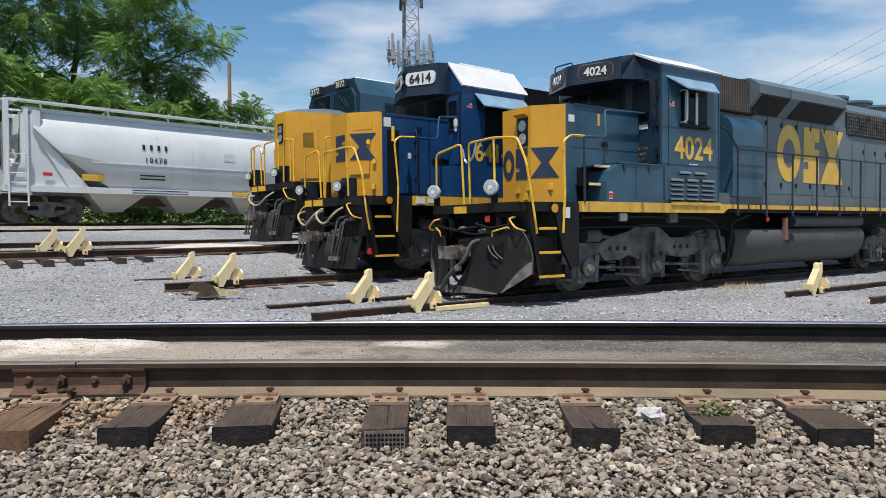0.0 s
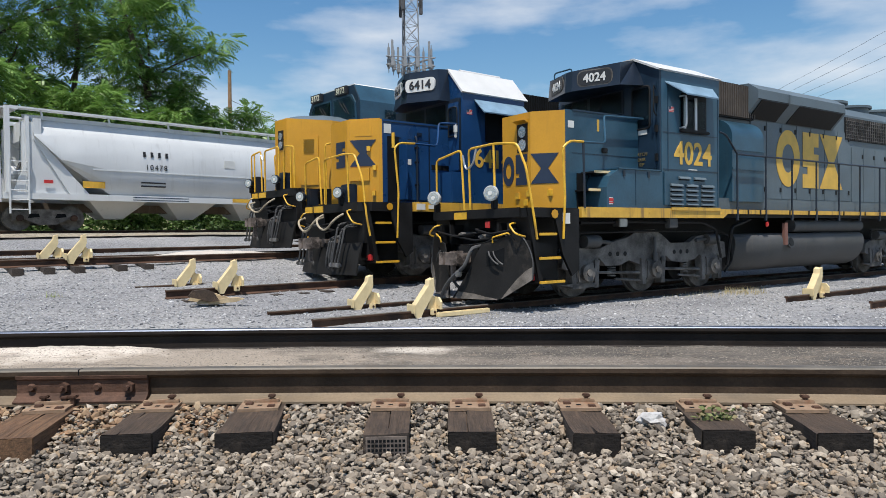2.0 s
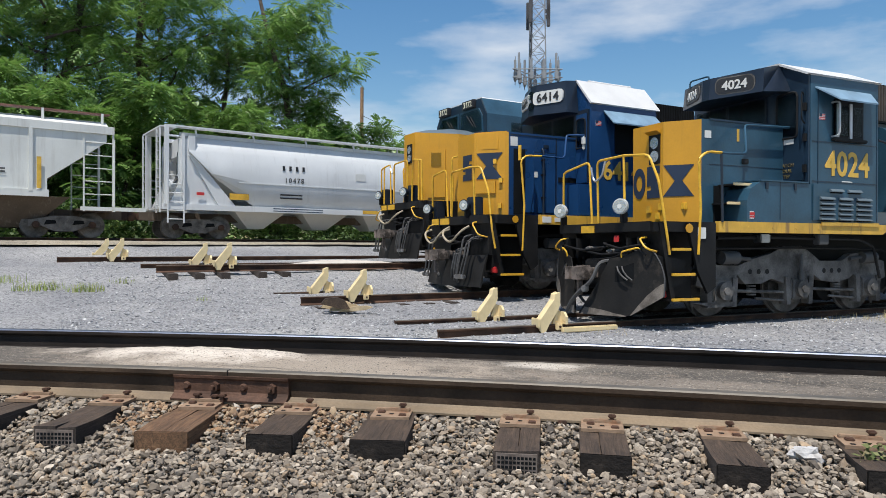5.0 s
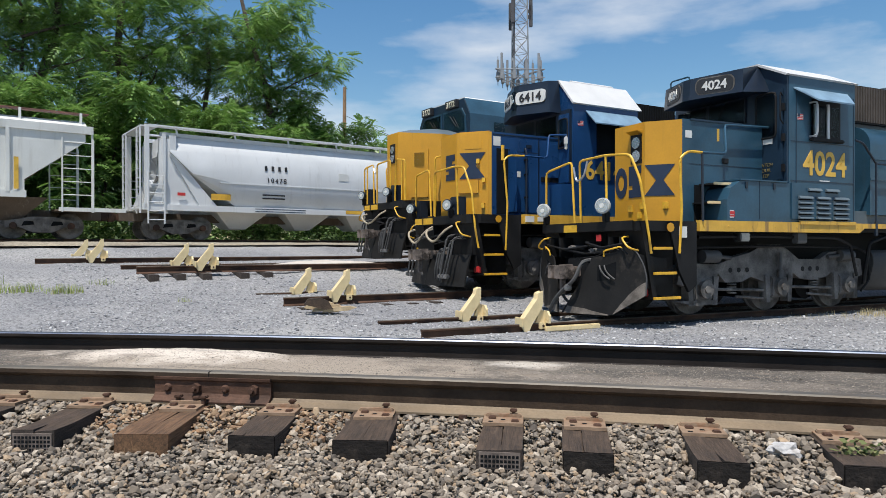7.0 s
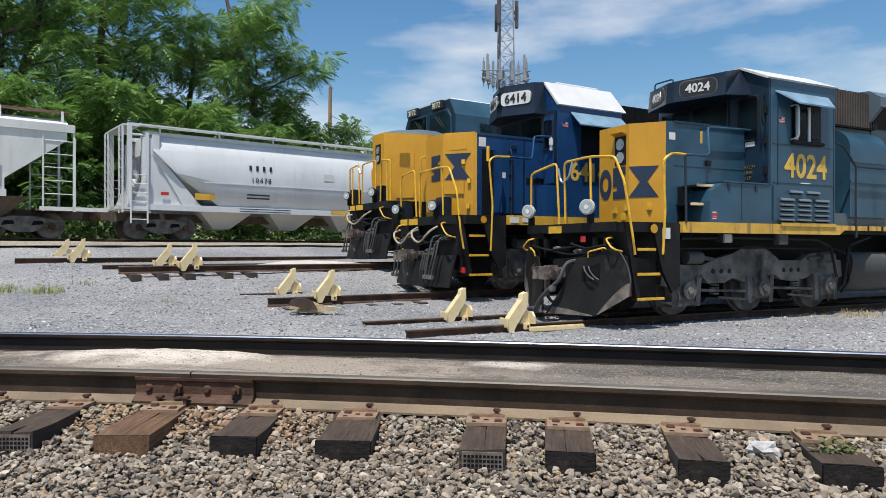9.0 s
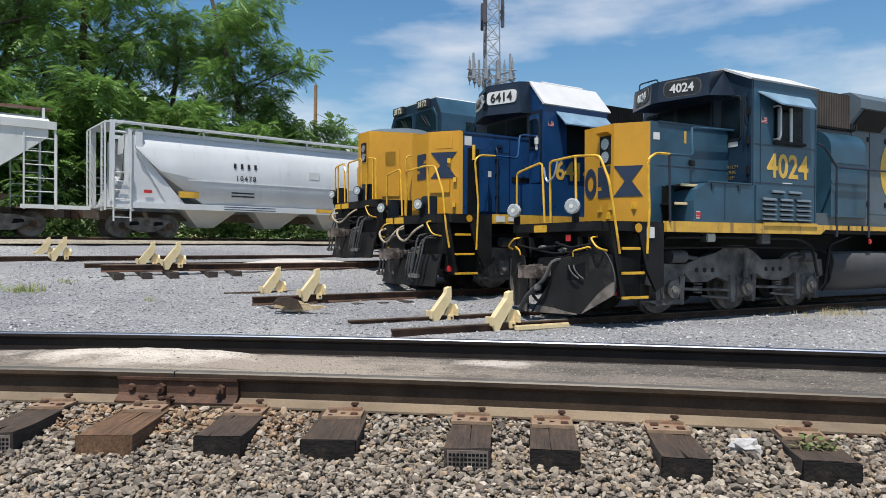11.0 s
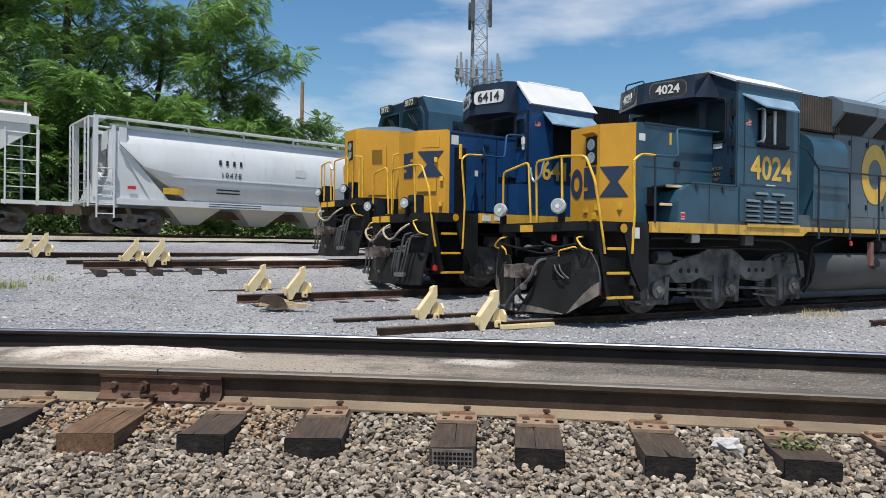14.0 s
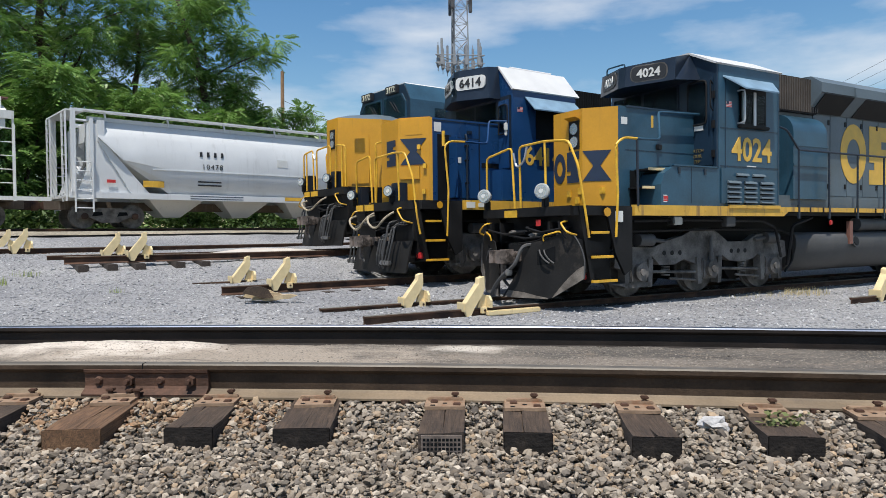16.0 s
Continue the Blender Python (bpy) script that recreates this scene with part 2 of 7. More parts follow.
def grained(name, col, light, rough=0.85):
    """Old sawn wood: grain along its length, checks and paler worn streaks."""
    m = surface(name, col, rough, var=0.35, scale=5, fine=40, bump=0.0, stain=light, stain_amount=0.22, stain_scale=3, spread=0.3)
    n, l = m.node_tree.nodes, m.node_tree.links
    b = n["Principled BSDF"]
    last = b.inputs["Base Color"].links[0].from_socket
    co, mp_, nz_, mx, bp, rp = n.new("ShaderNodeTexCoord"), n.new("ShaderNodeMapping"), n.new("ShaderNodeTexNoise"), n.new("ShaderNodeMix"), n.new("ShaderNodeBump"), n.new("ShaderNodeValToRGB")
    mp_.inputs["Scale"].default_value = (48, 2.6, 48)
    nz_.inputs["Scale"].default_value, nz_.inputs["Detail"].default_value, nz_.inputs["Roughness"].default_value, nz_.inputs["Distortion"].default_value = 1.0, 7, 0.75, 1.6
    l.new(co.outputs["Object"], mp_.inputs["Vector"]), l.new(mp_.outputs["Vector"], nz_.inputs["Vector"])
    rp.color_ramp.elements[0].position, rp.color_ramp.elements[1].position = 0.36, 0.62
    rp.color_ramp.elements[0].color, rp.color_ramp.elements[1].color = (0.25, 0.25, 0.25, 1), (1.25, 1.25, 1.25, 1)
    l.new(nz_.outputs["Fac"], rp.inputs["Fac"])
    mx.data_type, mx.blend_type = "RGBA", "MULTIPLY"
    mx.inputs["Factor"].default_value = 0.85
    l.new(last, mx.inputs["A"]), l.new(rp.outputs["Color"], mx.inputs["B"]), l.new(mx.outputs["Result"], b.inputs["Base Color"])
    bp.inputs["Strength"].default_value, bp.inputs["Distance"].default_value = 0.9, 0.008
    l.new(nz_.outputs["Fac"], bp.inputs["Height"]), l.new(bp.outputs["Normal"], b.inputs["Normal"])
    return m


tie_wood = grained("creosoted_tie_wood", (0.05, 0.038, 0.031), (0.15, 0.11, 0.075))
tie_rusty = grained("rust_stained_tie_wood", (0.15, 0.082, 0.042), (0.30, 0.18, 0.095))
plate_rust = surface("rusty_tie_plate", (0.25, 0.172, 0.115), 0.8, 0.0, var=0.3, scale=8, fine=60, bump=0.3, stain=(0.20, 0.09, 0.045), stain_amount=0.35, stain_scale=6, spec=0.25)
bar_rust = surface("rusty_joint_bar", (0.085, 0.046, 0.031), 0.75, 0.1, var=0.4, scale=8, fine=60, bump=0.35, stain=(0.05, 0.03, 0.022), stain_amount=0.3, stain_scale=5, spec=0.3)
# near-black: the shade in gaps and under locomotives is in the colour
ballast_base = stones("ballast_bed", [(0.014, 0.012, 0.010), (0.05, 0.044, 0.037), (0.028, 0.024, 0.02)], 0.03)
yard_gravel = stones("yard_gravel", [(0.11, 0.112, 0.118), (0.33, 0.332, 0.338), (0.21, 0.212, 0.217)], 0.035, bump=1.0)
stone_bits = by_piece("ballast_stone", [(0.062, 0.051, 0.042), (0.275, 0.225, 0.172), (0.125, 0.104, 0.082), (0.37, 0.31, 0.24), (0.2, 0.162, 0.12), (0.085, 0.07, 0.056), (0.35, 0.255, 0.165), (0.155, 0.132, 0.108), (0.46, 0.395, 0.315), (0.225, 0.188, 0.146), (0.105, 0.088, 0.072), (0.31, 0.262, 0.205)], 0.85, 45)
rust_bits = by_piece("rusty_stone", [(0.13, 0.08, 0.05), (0.33, 0.22, 0.13), (0.2, 0.12, 0.07), (0.38, 0.29, 0.19), (0.24, 0.14, 0.075), (0.1, 0.075, 0.055)], 0.9, 35)
grit_bits = by_piece("dirt_grit", [(0.05, 0.045, 0.04), (0.24, 0.2, 0.155), (0.09, 0.08, 0.068), (0.33, 0.29, 0.235), (0.14, 0.12, 0.095)], 0.9, 35)
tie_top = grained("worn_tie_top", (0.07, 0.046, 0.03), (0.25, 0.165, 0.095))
weed_dusty = by_piece("dusty_weed_leaf", [(0.07, 0.1, 0.03), (0.15, 0.17, 0.055), (0.2, 0.165, 0.085)], 0.75, 10)
rock_grey = surface("pale_broken_stone", (0.46, 0.45, 0.44), 0.85, var=0.3, scale=9, fine=60, bump=0.6, stain=(0.24, 0.22, 0.2), stain_amount=0.35, stain_scale=8)
gravel_bits = by_piece("yard_stone", [(0.09, 0.093, 0.10), (0.35, 0.352, 0.358), (0.18, 0.183, 0.19), (0.50, 0.495, 0.49), (0.25, 0.25, 0.252)], 0.9, 30)


def dirt_and_sand():
    """Packed dirt, oil-dark in places, with pale sand lying in two patches whose edges thin out."""
    m = surface("packed_dirt", (0.105, 0.09, 0.073), 0.95, var=0.5, scale=1.3, fine=90, bump=0.9, stain=(0.03, 0.028, 0.027), stain_amount=0.45, stain_scale=0.8, spread=0.3)
    n, l = m.node_tree.nodes, m.node_tree.links
    b = n["Principled BSDF"]
    last = b.inputs["Base Color"].links[0].from_socket
    co, nz_ = n.new("ShaderNodeTexCoord"), n.new("ShaderNodeTexNoise")
    nz_.inputs["Scale"].default_value, nz_.inputs["Detail"].default_value, nz_.inputs["Roughness"].default_value = 2.2, 8, 0.65
    l.new(co.outputs["Object"], nz_.inputs["Vector"])
    for cx, cy, rx, ry, amount, tone in ((-2.2, 4.4, 2.2, 0.8, 0.75, (0.36, 0.30, 0.235)), (-3.05, 4.72, 1.15, 0.5, 0.95, (0.60, 0.53, 0.45)), (-0.38, 4.78, 0.4, 0.2, 0.75, (0.6, 0.54, 0.46)), (0.4, 4.3, 1.4, 0.25, 0.35, (0.3, 0.25, 0.2))):
        mp_, ln, mr, mx = n.new("ShaderNodeMapping"), n.new("ShaderNodeVectorMath"), n.new("ShaderNodeMath"), n.new("ShaderNodeMix")
        mp_.inputs["Location"].default_value, mp_.inputs["Scale"].default_value = (-cx / rx, -cy / ry, 0), (1 / rx, 1 / ry, 0)
        ln.operation, mr.operation = "LENGTH", "MULTIPLY_ADD"
        l.new(co.outputs["Object"], mp_.inputs["Vector"]), l.new(mp_.outputs["Vector"], ln.inputs[0])
        l.new(ln.outputs["Value"], mr.inputs[0])
        mr.inputs[1].default_value = -0.55
        l.new(nz_.outputs["Fac"], mr.inputs[2])
        rp = n.new("ShaderNodeMapRange")
        rp.inputs["From Min"].default_value, rp.inputs["From Max"].default_value, rp.inputs["To Max"].default_value = -0.03, 0.22, amount
        l.new(mr.outputs["Value"], rp.inputs["Value"])
        mx.data_type = "RGBA"
        l.new(rp.outputs["Result"], mx.inputs["Factor"]), l.new(last, mx.inputs["A"])
        mx.inputs["B"].default_value = (*tone, 1)
        last = mx.outputs["Result"]
    # drag marks along the rails and dark grains, both with shapes of their own
    for size, lo, hi, amount in (((5.0, 11.0, 5.0), 0.54, 0.7, 0.55), ((1.1, 13.0, 1.0), 0.55, 0.7, 0.6), ((45.0, 75.0, 45.0), 0.56, 0.64, 0.7), ((60.0, 80.0, 60.0), 0.55, 0.64, 0.85)):
        mp_, st, rp, mx = n.new("ShaderNodeMapping"), n.new("ShaderNodeTexNoise"), n.new("ShaderNodeMapRange"), n.new("ShaderNodeMix")
        mp_.inputs["Scale"].default_value = size
        st.inputs["Scale"].default_value, st.inputs["Detail"].default_value, st.inputs["Roughness"].default_value = 1.0, 6, 0.65
        rp.inputs["From Min"].default_value, rp.inputs["From Max"].default_value, rp.inputs["To Max"].default_value = lo, hi, amount
        l.new(co.outputs["Object"], mp_.inputs["Vector"]), l.new(mp_.outputs["Vector"], st.inputs["Vector"]), l.new(st.outputs["Fac"], rp.inputs["Value"])
        mx.data_type = "RGBA"
        l.new(rp.outputs["Result"], mx.inputs["Factor"]), l.new(last, mx.inputs["A"])
        mx.inputs["B"].default_value = {5.0: (0.24, 0.185, 0.135, 1), 45.0: (0.40, 0.35, 0.28, 1)}.get(size[0], (0.028, 0.024, 0.021, 1))
        last = mx.outputs["Result"]
    l.new(last, b.inputs["Base Color"])
    return m


dirt = dirt_and_sand()
sand = surface("spilled_white_sand", (0.46, 0.42, 0.37), 0.95, var=0.12, scale=2.5, fine=90, bump=0.4)
hopper_white = surface("dirty_white_hopper_paint", (0.62, 0.63, 0.60), 0.5, var=0.1, scale=0.8, fine=20, bump=0.04, stain=(0.38, 0.36, 0.32), stain_amount=0.3, streak=True, spread=0.35)
hopper_grey = surface("light_grey_hopper_paint", (0.60, 0.615, 0.62), 0.42, var=0.07, scale=0.7, fine=20, bump=0.03, stain=(0.36, 0.36, 0.35), stain_amount=0.2, streak=True, spread=0.4)
hopper_brown = surface("grimy_hopper_chute", (0.10, 0.075, 0.055), 0.8, var=0.3, scale=1.2, fine=25, bump=0.1, stain=(0.3, 0.27, 0.23), stain_amount=0.2, streak=True, spread=0.3)
hopper_trim = surface("rusty_running_board", (0.17, 0.08, 0.06), 0.75, var=0.35, scale=3, bump=0.2)
bark = surface("tree_bark", (0.09, 0.07, 0.055), 0.95, var=0.35, scale=5, fine=30, bump=0.6, dist=0.03)
leaf = by_piece("tree_leaf", [(0.08, 0.175, 0.036), (0.18, 0.31, 0.07), (0.12, 0.24, 0.047), (0.26, 0.38, 0.115)], 0.42, 3, thin=0.36)
bush_leaf = by_piece("bush_leaf", [(0.03, 0.07, 0.014), (0.08, 0.15, 0.03), (0.05, 0.10, 0.02), (0.12, 0.17, 0.05)], 0.6, 3, thin=0.35)
weed_green = by_piece("weed_leaf", [(0.17, 0.24, 0.05), (0.26, 0.32, 0.08), (0.34, 0.32, 0.13)], 0.7, 10)
dry_grass = by_piece("dry_grass_blade", [(0.38, 0.29, 0.15), (0.5, 0.42, 0.24), (0.27, 0.24, 0.10)], 0.8, 10)
tower_steel = surface("galvanised_tower_steel", (0.30, 0.31, 0.32), 0.55, 0.5, var=0.15, scale=4, bump=0.05)
antenna_pale = surface("bare_aluminium_sash", (0.55, 0.56, 0.57), 0.4, 0.3, var=0.12, scale=6, bump=0.02)
antenna_white = surface("antenna_cover", (0.24, 0.25, 0.26), 0.5, var=0.1, scale=4, bump=0)
pole_wood = surface("utility_pole_wood", (0.28, 0.17, 0.09), 0.85, var=0.3, scale=5, fine=40, bump=0.4)
cable_black = surface("cable_sheath", (0.06, 0.06, 0.065), 0.6, var=0.2, bump=0)
board_wood = surface("splintered_board", (0.40, 0.31, 0.19), 0.85, var=0.3, scale=6, fine=40, bump=0.4, stain=(0.2, 0.15, 0.1), stain_amount=0.3)
chain_steel = surface("galvanised_chain", (0.5, 0.52, 0.55), 0.35, 0.8, var=0.2, bump=0)
lamp_grey = surface("grey_lamp_housing", (0.5, 0.51, 0.5), 0.5, var=0.2, scale=6, bump=0.05)
blue_mid = surface("deep_blue_paint", (0.010, 0.026, 0.048), 0.38, var=0.2, scale=2, fine=25, bump=0.04)
iron_brown = surface("brown_cast_iron", (0.17, 0.14, 0.122), 0.75, 0.1, var=0.4, scale=6, fine=40, bump=0.35, stain=(0.02, 0.017, 0.015), stain_amount=0.35, stain_scale=4, spec=0.25)
stencil_gold = surface("dull_yellow_stencil", (0.13, 0.105, 0.04), 0.6, var=0.15, bump=0)
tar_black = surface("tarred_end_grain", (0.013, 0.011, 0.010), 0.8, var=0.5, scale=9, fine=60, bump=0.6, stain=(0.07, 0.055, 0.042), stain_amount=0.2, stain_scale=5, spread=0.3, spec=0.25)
scuffed_iron = surface("scraped_dusty_iron", (0.13, 0.115, 0.1), 0.85, var=0.4, scale=6, fine=45, bump=0.3, stain=(0.03, 0.027, 0.025), stain_amount=0.3, stain_scale=5, spread=0.25, spec=0.2)
plow_black = surface("scuffed_plow_paint", (0.011, 0.0105, 0.010), 0.6, var=0.4, scale=2, fine=30, bump=0.2, stain=(0.06, 0.05, 0.042), stain_amount=0.18, stain_scale=1.6, spread=0.12, spec=0.25)

# ---- building helpers ----


def part(name, bm, mat, parent=None, label="", smooth=False):
    """Links a bmesh as one mesh object under a thing or a part."""
    if isinstance(bm, bmesh.types.BMesh):
        bmesh.ops.recalc_face_normals(bm, faces=bm.faces)
        me = bpy.data.meshes.new(name)
        bm.to_mesh(me)
        bm.free()
    else:
        me = bm
    if smooth:
        for p in me.polygons:
            p.use_smooth = True
        me.set_sharp_from_angle(angle=radians(38))
    me.materials.clear()
    me.materials.append(mat)
    ob = new(name, me)
    if parent is not None:
        ob.parent = parent
    if label:
        tagged(ob, label)
    return ob


def thing(name, m, label, category, group="", kind=""):
    ob = new(name)
    ob.empty_display_size = 0.2
    ob.matrix_basis = m
    return tagged(ob, label, category, group, kind)


def box(bm, a0, a1, v0, v1, z0, z1, bevel=0.0):
    """A box by its extents; v counts towards the right-hand side of the thing (-y)."""
    m = Matrix.Translation(((a0 + a1) / 2, -(v0 + v1) / 2, (z0 + z1) / 2)) @ Matrix.Diagonal((abs(a1 - a0), abs(v1 - v0), abs(z1 - z0), 1))
    r = bmesh.ops.create_cube(bm, size=1, matrix=m)
    if bevel:
        bmesh.ops.bevel(bm, geom=list({e for v in r["verts"] for e in v.link_edges}), offset=bevel, segments=2, affect="EDGES")
    return bm


def loft(bm, rings, cap=True, closed=True):
    """Skin through rings of points (a, v, z) of equal count."""
    vs = [[bm.verts.new((p[0], -p[1], p[2])) for p in ring] for ring in rings]
    k = len(vs[0])
    for r0, r1 in zip(vs, vs[1:]):
        for i in range(k if closed else k - 1):
            j = (i + 1) % k
            bm.faces.new((r0[i], r0[j], r1[j], r1[i]))
    if cap and closed:
        bm.faces.new(vs[0][::-1]), bm.faces.new(vs[-1])
    return bm


def slab(bm, pts, axis, lo, hi):
    """A flat outline pushed through a thickness. axis 'v': pts (a, z); 'a': pts (v, z); 'z': pts (a, v)."""
    def at(p, s):
        return (p[0], s, p[1]) if axis == "v" else (s, p[0], p[1]) if axis == "a" else (p[0], p[1], s)
    return loft(bm, [[at(p, lo) for p in pts], [at(p, hi) for p in pts]])


def rod(bm, p, q, r, seg=8, r2=None):
    p, q = Vector((p[0], -p[1], p[2])), Vector((q[0], -q[1], q[2]))
    d = q - p
    m = Matrix.Translation((p + q) / 2) @ d.to_track_quat("Z", "Y").to_matrix().to_4x4()
    bmesh.ops.create_cone(bm, cap_ends=True, segments=seg, radius1=r, radius2=r if r2 is None else r2, depth=d.length, matrix=m)
    return bm


def tube(bm, pts, r, seg=7):
    """A bent pipe through points (a, v, z), with rounded corners."""
    ps = [Vector((p[0], -p[1], p[2])) for p in pts]
    path = [ps[0]]
    for a, b, c in zip(ps, ps[1:], ps[2:]):
        k = min(0.09, (a - b).length * 0.4, (c - b).length * 0.4)
        s, e = b + (a - b).normalized() * k, b + (c - b).normalized() * k
        path += [s, s * 0.25 + b * 0.5 + e * 0.25, e]
    path.append(ps[-1])
    rings = []
    up = Vector((0.31, 0.17, 0.93))
    for i, p in enumerate(path):
        d = (path[min(i + 1, len(path) - 1)] - path[max(i - 1, 0)]).normalized()
        x = d.cross(up)
        x = x.normalized() if x.length > 0.05 else d.cross(Vector((1, 0, 0))).normalized()
        y = d.cross(x)
        rings.append([bm.verts.new(p + (x * math.cos(t) + y * math.sin(t)) * r) for t in [math.tau * k / seg for k in range(seg)]])
    for r0, r1 in zip(rings, rings[1:]):
        for i in range(seg):
            bm.faces.new((r0[i], r0[(i + 1) % seg], r1[(i + 1) % seg], r1[i]))
    bm.faces.new(rings[0][::-1]), bm.faces.new(rings[-1])
    return bm


def B():
    return bmesh.new()


def letters(text, size, depth=0.008, space=1.0, bold=0.0):
    """Raised letters in the built-in font, lying in the x-y plane, centred."""
    cu = bpy.data.curves.new("lettering", "FONT")
    cu.body, cu.size, cu.extrude, cu.align_x, cu.align_y, cu.space_character, cu.offset = text, size, depth, "CENTER", "CENTER", space, bold
    cu.resolution_u = 3
    ob = new("lettering", cu)
    me = bpy.data.meshes.new_from_object(ob.evaluated_get(bpy.context.evaluated_depsgraph_get()))
    bpy.data.objects.remove(ob)
    bpy.data.curves.remove(cu)
    return me


def sign(name, text, size, m, mat, parent, label="", stretch=1.0, bold=0.0, space=1.0):
    me = letters(text, size, 0.006, space, bold)
    me.transform(m @ Matrix.Diagonal((1, stretch, 1, 1)))
    return part(name, me, mat, parent, label)


def facing(a, v, z, da, dv):
    """The pose of a lettered plate at (a, v, z) whose front looks along (da, dv)."""
    nrm = Vector((da, -dv, 0)).normalized()
    x = Vector((0, 0, 1)).cross(nrm)
    m = Matrix((x, Vector((0, 0, 1)), nrm)).transposed().to_4x4()
    m.translation = (a, -v, z)
    return m


# ---- the lie of the land ----
AX = Vector((0.8056, 0.5925, 0))      # the yard tracks run along this
NX = Vector((0.5925, -0.8056, 0))     # across them, towards the near track
TA = Vector((0.6657, 0.7462, 0))      # the far track with the freight cars
TN = Vector((0.7462, -0.6657, 0))
YARD_TURN = math.degrees(math.atan2(AX.y, AX.x))
TRAIN_TURN = math.degrees(math.atan2(TA.y, TA.x))


def yard(u, v, z, turn=0):
    p = AX * u + NX * (v - 10.77)
    return pose(p.x, p.y, z, 0, 0, YARD_TURN + turn)


FAN = {0: 0.0, 4: 0.0, -4: 4.0, -8: 6.0, -12: 8.0}     # degrees by which each siding turns away
FAN_FROM = {0: 0, 4: 0, -4: 4.0, -8: 3.5, -12: -0.9}


def track(k, u, v=0.0, z=0.0):
    """A pose on siding k: u along it, v across it from its middle, z above its rail heads."""
    t = radians(FAN[k])
    p = AX * FAN_FROM[k] + NX * (k - 10.77)
    d, n = AX * math.cos(t) - NX * math.sin(t), NX * math.cos(t) + AX * math.sin(t)
    p = p + d * (u - FAN_FROM[k]) + n * v
    return pose(p.x, p.y, rail_z(k) + z, 0, 0, YARD_TURN + FAN[k])


def far(u, v, z):
    p = TA * u + TN * (v - 29.1)
    return pose(p.x, p.y, z, 0, 0, TRAIN_TURN)


V_KEYS = [-60, -16, -12, -8, -4, 0, 4, 9, 60]
Z_KEYS = [1.35, 1.26, 1.0, 0.86, 0.29, 0.0, -0.03, -0.12, -0.12]


def rail_z(v):
    return float(np.interp(v, V_KEYS, Z_KEYS))


def bend(x):
    """How far the near track bows from a straight line at x."""
    d = abs(x + 0.4)
    return -0.013 * d * d if d < 5 else -0.013 * 25 - 0.13 * (min(d, 9) - 5)


def ease(a, b, x):
    t = min(1.0, max(0.0, (x - a) / (b - a)))  # also falls, where a is above b
    return t * t * (3 - 2 * t)


def ground_z(x, y):
    v = 0.5925 * x - 0.8056 * y + 10.77
    p = -(0.7462 * x - 0.6657 * y)
    z = rail_z(v) - 0.13
    z = z + (1.42 - z) * ease(21.5, 26.8, p)
    s = y - bend(x)
    top = 0.385
    if s > 4.3:
        z = top + (z - top) * ease(5.9, 8.0, s)
    else:
        z = top - 0.055 * ease(3.4, 2.85, s) - 0.5 * ease(2.85, 0.0, s)
    return z


# ---- ground ----


def sheet(xs, ys, zf):
    vs = [(x, y, zf(x, y)) for y in ys for x in xs]
    w = len(xs)
    fs = [(j * w + i, j * w + i + 1, (j + 1) * w + i + 1, (j + 1) * w + i) for j in range(len(ys) - 1) for i in range(w - 1)]
    me = bpy.data.meshes.new("sheet")
    me.from_pydata(vs, [], fs)
    for p in me.polygons:
        p.use_smooth = True
    return me


def spread(lo, hi, step, reach):
    mid = list(np.arange(lo, hi + 1e-6, step))
    out = [hi + (reach - hi) * k ** 2.2 for k in np.linspace(0.05, 1, 18)]
    inn = [lo - (reach + lo) * k ** 2.2 for k in np.linspace(0.05, 1, 18)]
    return sorted(inn) + mid + out


def lumps(x, y):
    return ground_z(x, y) - 0.14 * ease(4.2, 3.6, y - bend(x)) * ease(8.6, 7.6, abs(x)) * ease(-1.2, -0.4, y - bend(x)) + 0.035 * noise.noise(Vector((x * 0.8, y * 0.8, 3))) + 0.018 * noise.noise(Vector((x * 2.6, y * 2.6, 7)))


ground = part("ground", sheet(spread(-24, 26, 0.3, 1500), spread(-4, 34, 0.3, 1500), lumps), yard_gravel, None)
tagged(ground, "grey crushed stone ground of a rail yard", "ground", kind="structure")

# ---- rails ----
PROFILE = [(-0.075, 0), (0.075, 0), (0.075, 0.011), (0.02, 0.03), (0.009, 0.042), (0.009, 0.128), (0.03, 0.14), (0.037, 0.15), (0.037, 0.172),
           (0.03, 0.18), (-0.03, 0.18), (-0.037, 0.172), (-0.037, 0.15), (-0.03, 0.14), (-0.009, 0.128), (-0.009, 0.042), (-0.02, 0.03), (-0.075, 0.011)]


def rail_bm(path, keep):
    """Sweeps those stretches of the rail profile that keep names, along a path of (x, y, z of the head)."""
    bm = bmesh.new()
    ps = [Vector(p) for p in path]
    rings = []
    for i, p in enumerate(ps):
        d = (ps[min(i + 1, len(ps) - 1)] - ps[max(i - 1, 0)]).normalized()
        n = Vector((-d.y, d.x, 0)).normalized()
        rings.append([bm.verts.new(p + n * a + Vector((0, 0, b - 0.18))) for a, b in PROFILE])
    k = len(PROFILE)
    for r0, r1 in zip(rings, rings[1:]):
        for i in range(k):
            if i in keep:
                bm.faces.new((r0[i], r0[(i + 1) % k], r1[(i + 1) % k], r1[i]))
    if len(keep) > 12:
        bm.faces.new(rings[0]), bm.faces.new(rings[-1][::-1])
    bmesh.ops.delete(bm, geom=[v for v in bm.verts if not v.link_faces], context="VERTS")
    return bm


HEAD = {8, 9, 10}
WEB = {4, 5, 6, 7, 11, 12, 13, 14}


